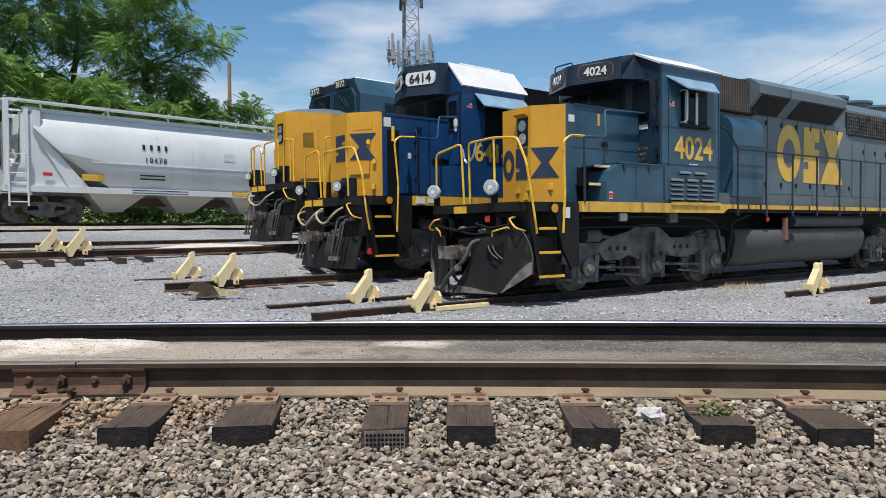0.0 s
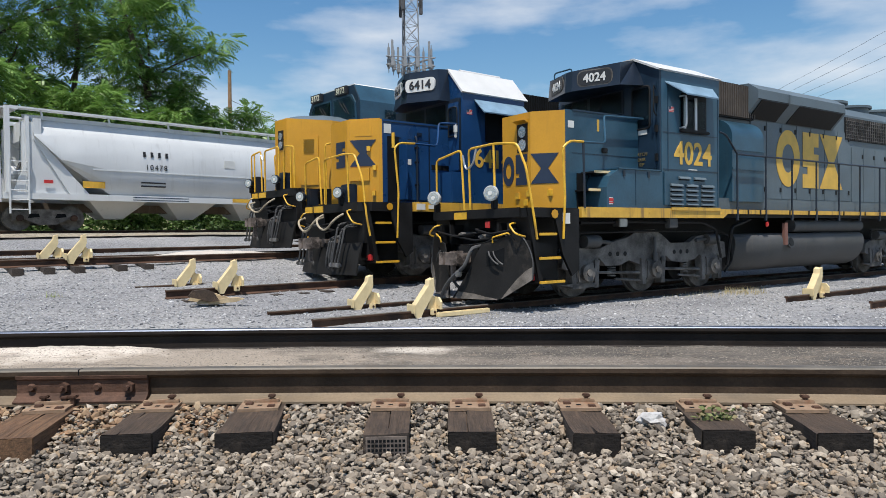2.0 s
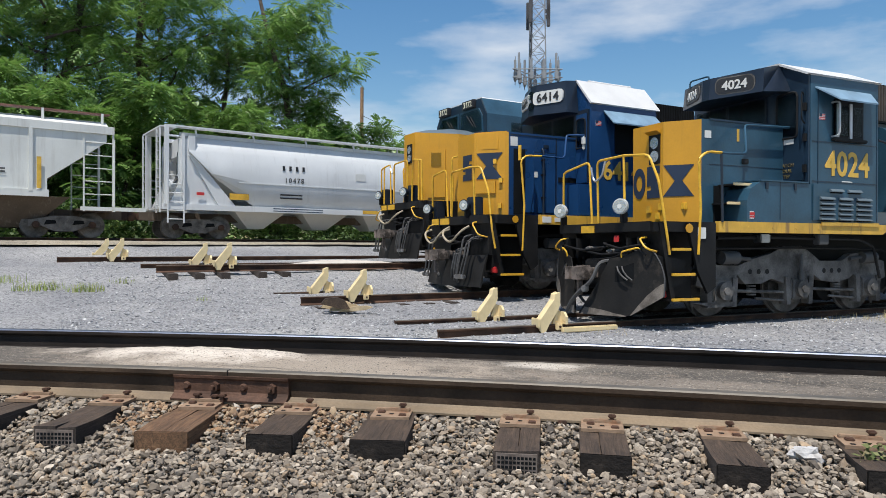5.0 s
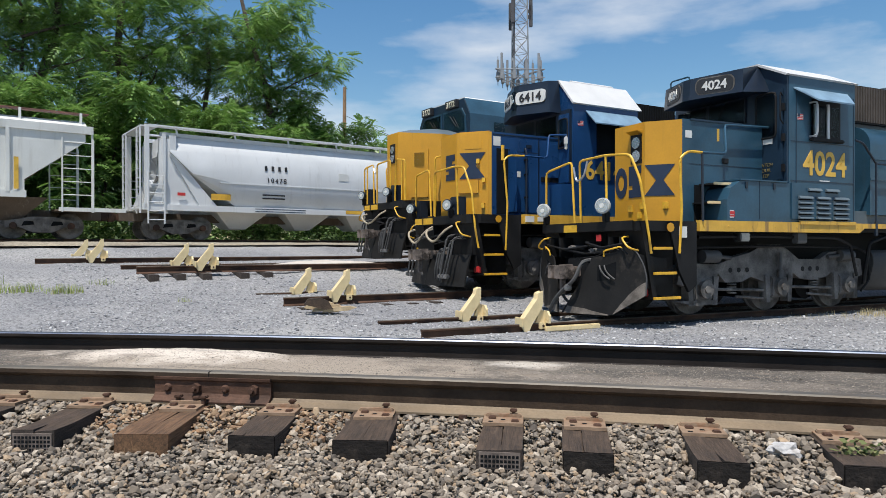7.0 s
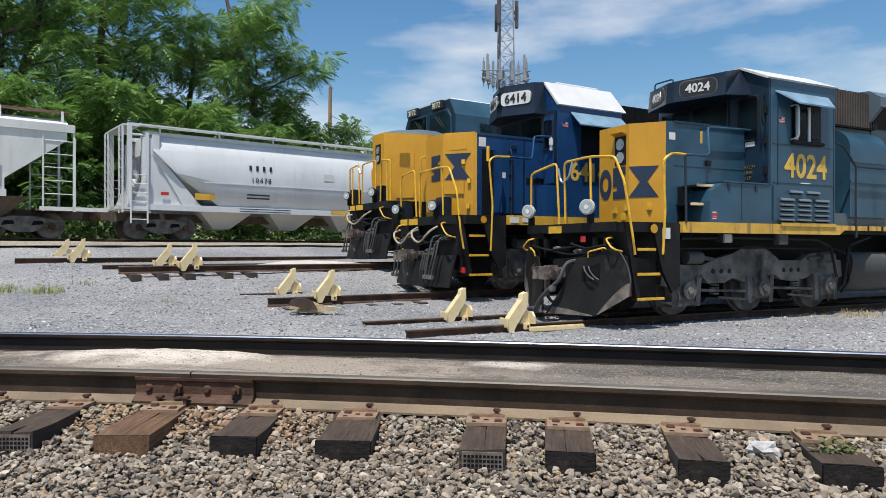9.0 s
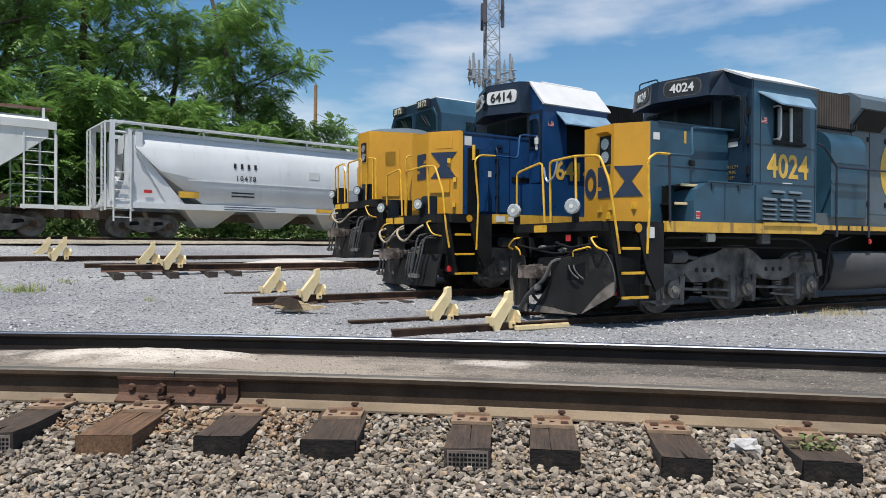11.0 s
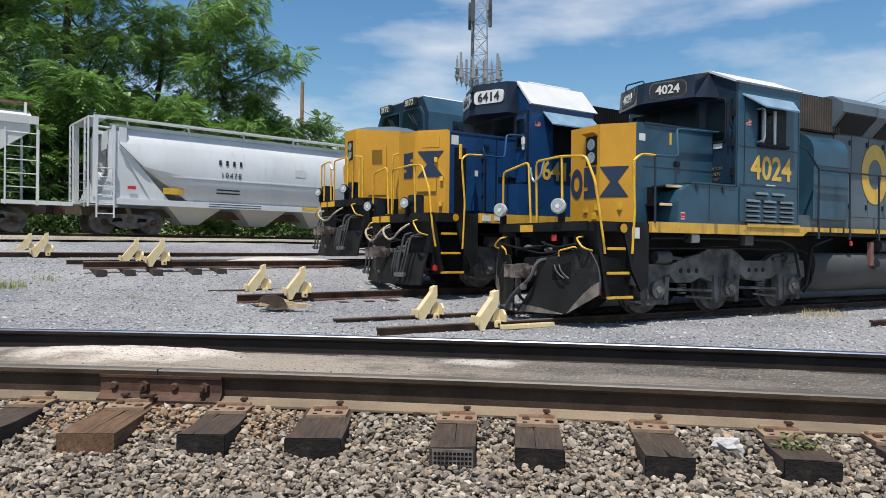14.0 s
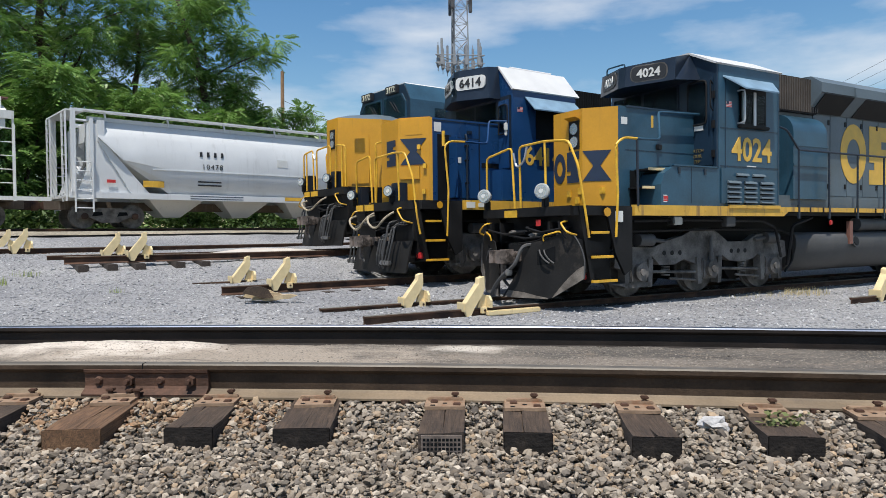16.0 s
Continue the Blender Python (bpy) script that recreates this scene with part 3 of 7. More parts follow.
def rail(name, path, side, head, label, group, web=None):
    """A rail: its foot, the web where it differs, and the worn running surface of its head as parts."""
    ob = part(name, rail_bm(path, set(range(len(PROFILE))) - HEAD - (WEB if web else set())), side, None)
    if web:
        part("web", rail_bm(path, WEB), web, ob, "rust-brown rail web and head side, darkened for shade")
    tagged(ob, label, "rail", group, "structure")
    part("running_surface", rail_bm(path, HEAD), head, ob)
    return ob


NEAR_Y, FAR_Y, NEAR_Z = 3.555, 5.06, 0.62
xs = [-60, -30, -9.4] + list(np.arange(-8, 8.1, 0.5)) + [9.4, 30, 60]
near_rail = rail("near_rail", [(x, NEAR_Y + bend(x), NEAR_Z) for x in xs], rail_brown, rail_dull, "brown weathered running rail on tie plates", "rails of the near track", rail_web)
far_rail = rail("far_rail", [(x, FAR_Y + bend(x), NEAR_Z) for x in xs], rail_dark, rail_shine, "dark running rail with a polished bright head", "rails of the near track")


def siding(name, k, u0, u1, side, head):
    for v in (-0.755, 0.755):
        p = [track(k, u, v).translation for u in np.linspace(u0 + 0.12 * v, u1, 8)]
        rail(name, [tuple(q) for q in p], side, head, "rusty rail of a stub siding half sunk in gravel", "rails of the sidings")


siding("siding_rail", 0, 4.2, 40, rail_rust, rail_dull)
siding("siding_rail", -4, 2.8, 50, rail_rust, rail_dull)
siding("siding_rail", -8, 0.1, 60, rail_rust, rail_dull)
siding("siding_rail", -12, -2.4, 60, rail_rust, rail_dull)
siding("siding_rail", 4, 13.6, 45, rail_rust, rail_dull)
for k in (-0.755, 0.755):
    p = [TA * u + TN * (k - 29.1) for u in (-60, 0, 40, 90)]
    rail("through_rail", [(q.x, q.y, 1.61) for q in p], rail_rust, rail_dull, "rusty rail under the freight cars", "rails of the far track")

# ---- locomotives ----


def ribbed(bm, a0, a1, v, z0, z1, step=0.1, proud=0.03):
    a = a0
    while a < a1 - 0.02:
        box(bm, a, a + step * 0.5, v - proud, v + proud, z0, z1)
        a += step
    return bm


def wheel(loc, a, side, r=0.51):
    w = part("wheel", rod(rod(rod(B(), (a, side * 0.68, r), (a, side * 0.82, r), r - 0.012, 32), (a, side * 0.66, r), (a, side * 0.70, r), r + 0.03, 32), (a, side * 0.8, r), (a, side * 0.86, r), 0.17, 16), truck_grey, loc, smooth=True)
    return w


def truck(loc, a0, gap, side_v=1.05):
    """A three-axle truck: wheels, axles, a shaped side frame on each side, journal boxes, springs, brake gear."""
    for i in range(3):
        for s in (-1, 1):
            wheel(loc, a0 + gap * i, s)
        part("axle", rod(B(), (a0 + gap * i, -0.7, 0.51), (a0 + gap * i, 0.7, 0.51), 0.1, 12), truck_grey, loc)
        k = -1 if i == 2 else 1
        part("traction_motor", box(rod(B(), (a0 + gap * i + 0.55 * k, -0.6, 0.56), (a0 + gap * i + 0.55 * k, 0.6, 0.56), 0.38, 16), a0 + gap * i - 0.2, a0 + gap * i + 0.5, -0.58, 0.58, 0.24, 0.86, 0.03), black_paint, loc, "black traction motor case")
    for s in (-1, 1):
        g = gap
        top = [(a0 - 0.62, 0.62), (a0 - 0.55, 0.9), (a0 - 0.2, 1.0), (a0 + 0.45, 0.98), (a0 + g * 0.38, 1.1), (a0 + g * 0.62, 1.2), (a0 + g * 0.8, 1.36), (a0 + g * 1.04, 1.36), (a0 + g * 1.18, 1.22), (a0 + g * 1.3, 1.06),
               (a0 + g * 1.62, 1.06), (a0 + g * 1.76, 1.2), (a0 + 2 * g - 0.1, 1.24), (a0 + 2 * g + 0.2, 1.1), (a0 + 2 * g + 0.55, 1.05), (a0 + 2 * g + 0.6, 0.7)]
        bot = [(a0 + 2 * g + 0.3, 0.62), (a0 + 2 * g - 0.3, 0.6), (a0 + 2 * g - 0.42, 0.78), (a0 + g * 1.72, 0.68), (a0 + g * 1.5, 0.62), (a0 + g * 1.32, 0.66), (a0 + g + 0.45, 0.78), (a0 + g + 0.3, 0.35), (a0 + g - 0.3, 0.35), (a0 + g - 0.4, 0.62),
               (a0 + g * 0.64, 0.72), (a0 + g * 0.5, 0.62), (a0 + g * 0.3, 0.62), (a0 + 0.42, 0.8), (a0 + 0.3, 0.55), (a0 - 0.35, 0.55)]
        fr = part("side_frame", slab(B(), top + bot, "v", s * (side_v - 0.09), s * (side_v + 0.06)), truck_grey, loc)
        for i in range(3):
            a = a0 + g * i
            jb = part("journal_box", box(B(), a - 0.24, a + 0.24, s * (side_v - 0.05), s * (side_v + 0.12), 0.3, 0.72, 0.03), truck_grey, fr)
            part("bearing_cap", rod(rod(B(), (a, s * side_v, 0.51), (a, s * (side_v + 0.2), 0.51), 0.17, 18), (a, s * side_v, 0.51), (a, s * (side_v + 0.23), 0.51), 0.07, 10), truck_grey, fr, smooth=True)
            for k in (-1, 1):
                part("pedestal_leg", slab(B(), [(a + k * 0.27, 0.75), (a + k * 0.4, 0.75), (a + k * 0.36, 0.2), (a + k * 0.25, 0.2)], "v", s * (side_v - 0.08), s * (side_v + 0.1)), truck_grey, fr)
        for a in (a0 + g * 0.36, a0 + g * 0.47, a0 + g * 0.58, a0 + g * 1.36, a0 + g * 1.47, a0 + g * 1.58):
            part("frame_hole", rod(B(), (a, s * (side_v + 0.055), 0.86), (a, s * (side_v + 0.066), 0.86), 0.05, 14), black_paint, fr)
        for a in (a0 + g * 0.5, a0 + g * 1.5):
            part("brake_rod", rod(rod(B(), (a - 0.75, s * (side_v + 0.02), 0.5), (a + 0.75, s * (side_v + 0.02), 0.44), 0.03, 8), (a - 0.1, s * (side_v + 0.02), 0.34), (a + 0.9, s * (side_v + 0.02), 0.26), 0.025, 8), truck_grey, fr)
        for a, k in ((a0 + 0.15, 1), (a0 + 2 * g - 0.05, -1)):
            part("brake_cylinder", rod(rod(B(), (a - 0.2, s * (side_v + 0.1), 1.13), (a + 0.2, s * (side_v + 0.1), 1.13), 0.125, 16), (a + 0.2 * k, s * (side_v + 0.1), 1.13), (a + 0.55 * k, s * (side_v + 0.1), 1.1), 0.04, 8), tank_grey, fr, "grey brake cylinder", smooth=True)
        part("damper", rod(rod(B(), (a0 + g, s * (side_v + 0.13), 0.45), (a0 + g, s * (side_v + 0.13), 0.85), 0.055, 12), (a0 + g, s * (side_v + 0.13), 0.85), (a0 + g, s * (side_v + 0.13), 1.2), 0.03, 8), tank_grey, fr, "grey vertical damper", smooth=True)
        part("brake_pipe", tube(B(), [(a0 - 0.45, s * (side_v + 0.16), 0.98), (a0 - 0.5, s * (side_v + 0.16), 1.3), (a0 + g, s * (side_v + 0.1), 1.33), (a0 + 2 * g + 0.35, s * (side_v + 0.1), 1.3), (a0 + 2 * g + 0.75, s * (side_v + 0.1), 1.15), (a0 + 2 * g + 0.8, s * (side_v + 0.1), 0.6), (a0 + 2 * g + 0.5, s * (side_v + 0.1), 0.35)], 0.025), black_paint, fr)
        for a in (a0 + g * 0.42, a0 + g * 1.58):
            bm = B()
            for i in range(6):
                rod(bm, (a, s * (side_v - 0.02), 0.4 + 0.055 * i), (a, s * (side_v - 0.02), 0.43 + 0.055 * i), 0.09, 12)
            part("coil_spring", bm, truck_grey, fr)
        for a in (a0 - 0.5, a0 + 2 * g + 0.5):
            part("sand_pipe", tube(B(), [(a, s * 0.8, 1.2), (a, s * 0.82, 0.5), (a + 0.12, s * 0.78, 0.12)], 0.022), truck_grey, fr)
        part("spring_seat", slab(B(), [(a0 - 0.7, 0.3), (a0 - 0.2, 0.2), (a0 + 0.3, 0.22), (a0 + 0.35, 0.3), (a0 - 0.2, 0.3)], "v", s * (side_v - 0.05), s * (side_v + 0.1)), truck_grey, fr)


def ditch_light(loc, a, v, z, body, r=0.14):
    """A round lamp turned a little outwards: bowl, rim, lens and bracket."""
    c, s = math.cos(radians(27)), math.sin(radians(27))

    def on(k):
        return (a + k * c, v - k * s, z)
    h = part("ditch_light", rod(rod(B(), on(-0.02), on(0.12), r * 0.98, 20, r * 0.65), on(-0.06), on(0.0), r, 20), body, loc, "round ditch light housing", smooth=True)
    part("lens_rim", rod(B(), on(-0.068), on(-0.055), r * 0.93, 20), body, h)
    part("lens", rod(B(), on(-0.078), on(-0.066), r * 0.84, 20), lamp_glass, h, "silvered glass lens")
    part("bulb", rod(B(), on(-0.086), on(-0.07), r * 0.3, 12), white_mark, h)
    part("bracket", box(B(), a, a + 0.12, v - 0.05, v + 0.05, z - 0.3, z - 0.1, 0.015), black_paint, h)


def coupler(loc, z=0.84):
    c = part("coupler", box(box(B(), -0.25, 0.45, -0.09, 0.09, z - 0.1, z + 0.1, 0.02), -0.5, -0.22, -0.15, 0.1, z - 0.14, z + 0.14, 0.04), iron_brown, loc, "brown cast knuckle coupler")
    part("knuckle", slab(B(), [(-0.66, 0.02), (-0.64, 0.16), (-0.5, 0.18), (-0.45, 0.08), (-0.54, 0.04)], "z", z - 0.12, z + 0.12), iron_brown, c)
    part("knuckle_guard", slab(B(), [(-0.68, -0.17), (-0.5, -0.2), (-0.45, -0.1), (-0.64, -0.1)], "z", z - 0.12, z + 0.12), iron_brown, c)
    part("uncoupling_lever", tube(B(), [(-0.1, 0.05, z + 0.25), (-0.12, 0.6, z + 0.3), (-0.05, 1.1, z + 0.5), (-0.05, 1.35, z + 0.35)], 0.014), black_paint, c)
    part("lift_pin", box(B(), -0.5, -0.42, -0.04, 0.05, z - 0.42, z - 0.12, 0.01), iron_brown, c)


def air_hoses(loc, mat, hang):
    for v0, v1, z0, z1 in hang:
        part("air_hose", tube(B(), [(0.02, v0, z0), (-0.18, v0, z0 - 0.05), (-0.25, v0 * 0.6 + v1 * 0.4, (z0 + z1) / 2 - 0.1), (-0.2, v1, z1), (-0.05, v1 * 1.05, z1 + 0.02)], 0.03), mat, loc, "hanging air hose")


def railing(loc, pts, mat=None, r=0.024, label=""):
    return part("handrail", tube(B(), pts, r), mat or yellow_rail, loc, label, smooth=True)


def step_well(loc, s, a0, z_deck, mat_tread=None):
    """The entry steps at a front corner: side sheets and three treads."""
    part("step_sheet", slab(B(), [(a0 + 0.62, z_deck), (a0 + 1.28, z_deck), (a0 + 1.28, 0.62), (a0 + 1.1, 0.5), (a0 + 0.86, 0.9)], "v", s * 1.48, s * 1.54), black_paint, loc)
    part("step_back", box(B(), a0 + 0.1, a0 + 1.2, s * 1.0, s * 1.03, 0.35, z_deck), black_paint, loc)
    part("step_riser", slab(B(), [(a0 + 0.02, z_deck), (a0 + 0.1, z_deck), (a0 + 0.4, 0.38), (a0 + 0.3, 0.38)], "v", s * 1.0, s * 1.5), black_paint, loc)
    for i, z in enumerate((0.42, 0.86, 1.3)):
        t = part("step_tread", box(B(), a0 + 0.28, a0 + 0.86 - 0.1 * i, s * 1.02, s * 1.55, z - 0.03, z, 0.006), black_paint, loc)
        part("tread_edge", box(B(), a0 + 0.26, a0 + 0.88 - 0.1 * i, s * 1.535, s * 1.575, z - 0.035, z + 0.015, 0.006), yellow_rail, t, "worn yellow step edge")


def flag(loc, a, s, v, z, w=0.17, h=0.12):
    """A small striped flag decal on a cab side."""
    f = part("flag_decal", box(B(), a, a + w, s * v, s * (v + 0.004), z, z + h), white_mark, loc, "small striped flag decal")
    for k in range(4):
        part("stripe", box(B(), a, a + w, s * (v + 0.004), s * (v + 0.006), z + h * (0.03 + 0.26 * k), z + h * (0.16 + 0.26 * k)), red_mark, f)
    part("canton", box(B(), a, a + w * 0.42, s * (v + 0.006), s * (v + 0.008), z + h * 0.5, z + h), navy_mark, f)


def plate(m, w, h, d, r):
    """A rounded plate on a pose, its front d proud."""
    pts = []
    for cx, cy, t0 in ((1, 1, 0), (-1, 1, 1), (-1, -1, 2), (1, -1, 3)):
        for k in range(4):
            t = math.pi / 2 * (t0 + k / 3)
            pts.append((cx * (w / 2 - r) + r * math.cos(t), cy * (h / 2 - r) + r * math.sin(t)))
    bm = bmesh.new()
    lo, hi = [[bm.verts.new(m @ Vector((x, y, z))) for x, y in pts] for z in (-d, d)]
    for i in range(len(pts)):
        j = (i + 1) % len(pts)
        bm.faces.new((lo[i], lo[j], hi[j], hi[i]))
    bm.faces.new(lo[::-1]), bm.faces.new(hi)
    return bm


def emblem(loc, kind, m, w, h, mat):
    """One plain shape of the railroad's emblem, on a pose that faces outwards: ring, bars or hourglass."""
    bm = bmesh.new()
    if kind == "ring":
        n = 24
        o = [[bm.verts.new((w * 0.5 * c * math.cos(math.tau * i / n), h * 0.5 * c * math.sin(math.tau * i / n), 0)) for i in range(n)] for c in (1, 0.5)]
        for i in range(n):
            bm.faces.new((o[0][i], o[0][(i + 1) % n], o[1][(i + 1) % n], o[1][i]))
    elif kind == "block":
        pts = [(-0.5, -0.5), (0.5, -0.5), (0.5, 0.12), (0.2, 0.12), (0.2, 0.25), (0.5, 0.25), (0.5, 0.5), (-0.5, 0.5), (-0.5, -0.12), (-0.2, -0.12), (-0.2, -0.25), (-0.5, -0.25)]
        bm.faces.new([bm.verts.new((x * w, y * h, 0)) for x, y in pts])
    else:
        bm.faces.new([bm.verts.new((x * w, y * h, 0)) for x, y in ((-0.5, -0.5), (0.5, -0.5), (0.12, 0), (0.5, 0.5), (-0.5, 0.5), (-0.12, 0))])
    r = bmesh.ops.extrude_face_region(bm, geom=list(bm.faces))
    for e in r["geom"]:
        if isinstance(e, bmesh.types.BMVert):
            e.co.z += 0.006
    bm.transform(m)
    return part("emblem_shape", bm, mat, loc)


def brand_marks(loc, a, v, z, da, dv, h, w, mat):
    m = facing(a, v, z, da, dv)
    k = w / 3.1
    emblem(loc, "ring", m @ Matrix.Translation((-k, 0, 0)), k * 1.02, h, mat)
    emblem(loc, "block", m, k * 0.72, h, mat)
    emblem(loc, "hourglass", m @ Matrix.Translation((k * 0.98, 0, 0)), k * 1.1, h, mat)


def wheel_arch_deck(loc, length, z_deck, sill_z, deck_mat=None):
    """Underframe: centre sill, walkway slab and the yellow side sills with their stepped lower edge."""
    part("underframe", box(box(B(), 0.3, length - 0.3, -1.45, 1.45, sill_z + 0.02, z_deck - 0.02), 0.3, length - 0.3, -0.5, 0.5, 0.95, sill_z + 0.02), black_paint, loc)
    for s in (-1, 1):
        pts = [(1.45, z_deck), (1.45, sill_z), (5.95, sill_z), (6.12, sill_z + 0.1), (length - 3, sill_z + 0.1), (length - 3, z_deck)]
        part("side_sill", slab(B(), pts, "v", s * 1.45, s * 1.545), yellow_sill, loc, "yellow side sill")


def walkway_rail(loc, s, a0, a1, z_deck, n, mat, top=1.36):
    for i in range(n):
        a = a0 + (a1 - a0) * i / (n - 1)
        p = part("stanchion", rod(box(B(), a - 0.03, a + 0.03, s * 1.52, s * 1.56, z_deck - 0.2, z_deck + 0.1), (a, s * 1.54, z_deck - 0.15), (a, s * 1.54, z_deck + top), 0.024, 8), mat, loc)
    railing(loc, [(a0, s * 1.54, z_deck + top), (a1, s * 1.54, z_deck + top)], mat)


def loco_4024():
    L = thing("locomotive", track(0, 8.0), "blue and yellow six-axle diesel locomotive numbered 4024, faded paint", "locomotive", "parked locomotives")
    ZD, ZS, LEN = 1.80, 1.60, 20.2
    wheel_arch_deck(L, LEN, ZD, ZS)
    # front platform
    part("front_platform", slab(B(), [(0.05, -1.45), (0.3, -1.5), (1.3, -1.5), (1.3, 1.5), (0.3, 1.5), (0.05, 1.45)], "z", 1.6, 1.76), black_paint, L)
    part("platform_edge", box(B(), 0.02, 0.06, -1.4, 1.4, 1.6, 1.78, 0.01), black_paint, L)
    part("caution_patch", box(B(), 0.005, 0.022, -0.62, -0.2, 1.6, 1.74), yellow_rail, L, "yellow painted patch")
    part("end_plate", box(B(), 0.3, 0.36, -1.35, 1.35, 0.5, 1.6), black_paint, L)
    # plow: two wings that meet in a point, tall outside, their lower corners cut away
    def blade(v, t, off=0.0):
        """A point of the right wing: v from the middle, t from its top edge (0) to its bottom (1)."""
        top = float(np.interp(v, [0.05, 0.4, 0.9, 1.3, 1.45, 1.58, 1.64], [1.04, 1.08, 1.17, 1.33, 1.24, 1.02, 0.78]))
        low = float(np.interp(v, [0.05, 1.05, 1.64], [0.08, 0.09, 0.48]))
        z = top + (low - top) * t
        v = v + 0.52 * (1 - t) * max(0.0, 0.6 - v) / 0.55
        return (-0.46 + 0.36 * v - 0.16 * max(0.0, 0.75 - z) ** 1.5 + off, v, z)
    for s in (-1, 1):
        cols = [0.05, 0.3, 0.6, 0.9, 1.1, 1.3, 1.45, 1.54, 1.6, 1.64]
        ts = [0, 0.25, 0.5, 0.75, 1]
        rings = [[blade(v, t) for t in ts] + [blade(v, t, 0.025) for t in ts[::-1]] for v in cols]
        pl = part("plow_wing", loft(B(), [[(a, s * v, z) for a, v, z in r] for r in rings]), plow_black, L, "scuffed black plow blade", smooth=True)
        for cols_, t0 in (([1.08, 1.2, 1.35, 1.5, 1.6, 1.635], (0.99, 0.9, 0.8, 0.68, 0.5, 0.3)), ([0.1, 0.3, 0.5, 0.75, 1.0], (0.86, 0.88, 0.9, 0.95, 0.985))):
            worn = [[blade(v, t, -0.004), blade(v, 1.0, -0.004), blade(v, 1.0, 0.0), blade(v, t, 0.0)] for v, t in zip(cols_, t0)]
            part("worn_edge", loft(B(), [[(a, s * v, z) for a, v, z in r] for r in worn]), scuffed_iron, pl, "paint scraped to dusty bare metal")
        hole = [[blade(v, 0.17, -0.006), blade(v, 0.42, -0.006), blade(v, 0.42, 0.0), blade(v, 0.17, 0.0)] for v in (0.72, 0.9, 1.08)]
        part("plow_opening", loft(B(), [[(a, s * v, z) for a, v, z in r] for r in hole]), interior, pl, "dark rectangular opening in the plow")
        for d in (0.0, 0.06):
            part("stowed_hose", tube(B(), [(-0.22 + d, s * (0.8 + d), 0.98), (-0.24 + d, s * (0.85 + d), 0.9), (-0.21 + d, s * (0.93 + d), 0.8), (-0.17 + d, s * (1.02 + d), 0.74)], 0.016), rubber, pl)
        part("blade_rim", tube(B(), [(blade(v, 0)[0], s * v, blade(v, 0)[2]) for v in (1.3, 1.45, 1.58, 1.64)] + [(blade(1.64, 1)[0], s * 1.64, blade(1.64, 1)[2])], 0.012), tank_grey, pl)
        part("plow_brace", slab(B(), [(0.06, 1.2), (0.75, 1.1), (0.75, 0.7), (0.1, 0.5)], "v", s * 1.4, s * 1.45), black_paint, L)
        part("plow_grab", tube(B(), [(-0.16, s * 0.85, 1.14), (-0.18, s * 0.86, 1.24), (-0.06, s * 1.18, 1.32), (-0.02, s * 1.2, 1.26)], 0.016), yellow_rail, pl)
        part("corner_grab", tube(B(), [(0.1, s * 1.2, 1.5), (-0.08, s * 1.22, 1.48), (-0.1, s * 1.42, 1.3), (0.1, s * 1.46, 1.25)], 0.018), yellow_rail, L)
    coupler(L)
    air_hoses(L, rubber, [(-0.45, -0.2, 0.8, 0.25)])
    part("train_line_hose", tube(B(), [(0.1, 0.5, 1.1), (-0.35, 0.46, 1.05), (-0.5, 0.42, 0.7), (-0.6, 0.2, 0.52), (-0.66, 0.02, 0.32), (-0.64, -0.16, 0.1)], 0.038), rubber, L, "thick grey train line hose", smooth=True)
    part("hose_clamp", box(B(), -0.62, -0.5, 0.26, 0.36, 0.5, 0.62, 0.02), steel, L)
    for v0, v1, z in ((-1.2, 0.2, 1.36), (-0.7, 1.0, 1.28), (0.1, 1.2, 1.4)):
        part("pilot_pipe", tube(B(), [(0.25, v0, z), (-0.02, v0, z), (-0.05, (v0 + v1) / 2, z - 0.1), (-0.02, v1, z - 0.03), (0.25, v1, z)], 0.022), black_paint, L)
    for v in (-1.1, -0.75, 0.8, 1.1):
        part("cut_lever_bracket", box(B(), 0.0, 0.3, v - 0.03, v + 0.03, 1.1, 1.5), black_paint, L)
    for v, z in ((-0.35, 1.3), (0.3, 1.25), (0.75, 1.2)):
        part("brake_pipe_valve", rod(rod(B(), (-0.02, v, z), (0.3, v, z), 0.045, 10), (0.0, v - 0.08, z), (0.0, v + 0.08, z), 0.025, 8), truck_grey, L)
    part("draft_gear_pocket", box(B(), -0.1, 0.3, -0.35, 0.35, 0.62, 1.1, 0.03), black_paint, L)
    part("red_flag_holder", box(B(), 0.0, 0.02, 0.42, 0.55, 1.42, 1.54), red_mark, L)
    for v in (-1.28, 0.66):
        ditch_light(L, -0.02, v, 2.07, lamp_grey, 0.145)
    # front railings
    railing(L, [(0.1, -1.38, 1.76), (0.1, -1.38, 2.88), (0.15, -0.55, 3.02), (0.15, -0.45, 1.76)])
    railing(L, [(0.15, -0.25, 1.76), (0.12, -0.25, 3.0), (0.12, 0.55, 3.02), (0.1, 1.25, 2.95), (0.1, 1.5, 2.5), (0.25, 1.56, 1.5), (0.3, 1.56, 1.2)])
    railing(L, [(0.12, 0.55, 3.0), (0.15, 0.55, 1.76)])
    railing(L, [(0.95, 1.56, 1.2), (1.0, 1.56, 2.0), (0.95, 1.56, 2.9), (1.15, 1.56, 3.03), (1.5, 1.55, 3.03)])
    railing(L, [(1.5, 1.55, 3.03), (2.15, 1.5, 3.05), (2.55, 1.1, 3.68), (3.85, 1.1, 3.72)], blue_faded)
    railing(L, [(1.5, 1.55, 3.03), (1.52, 1.55, 1.78)], blue_dark)
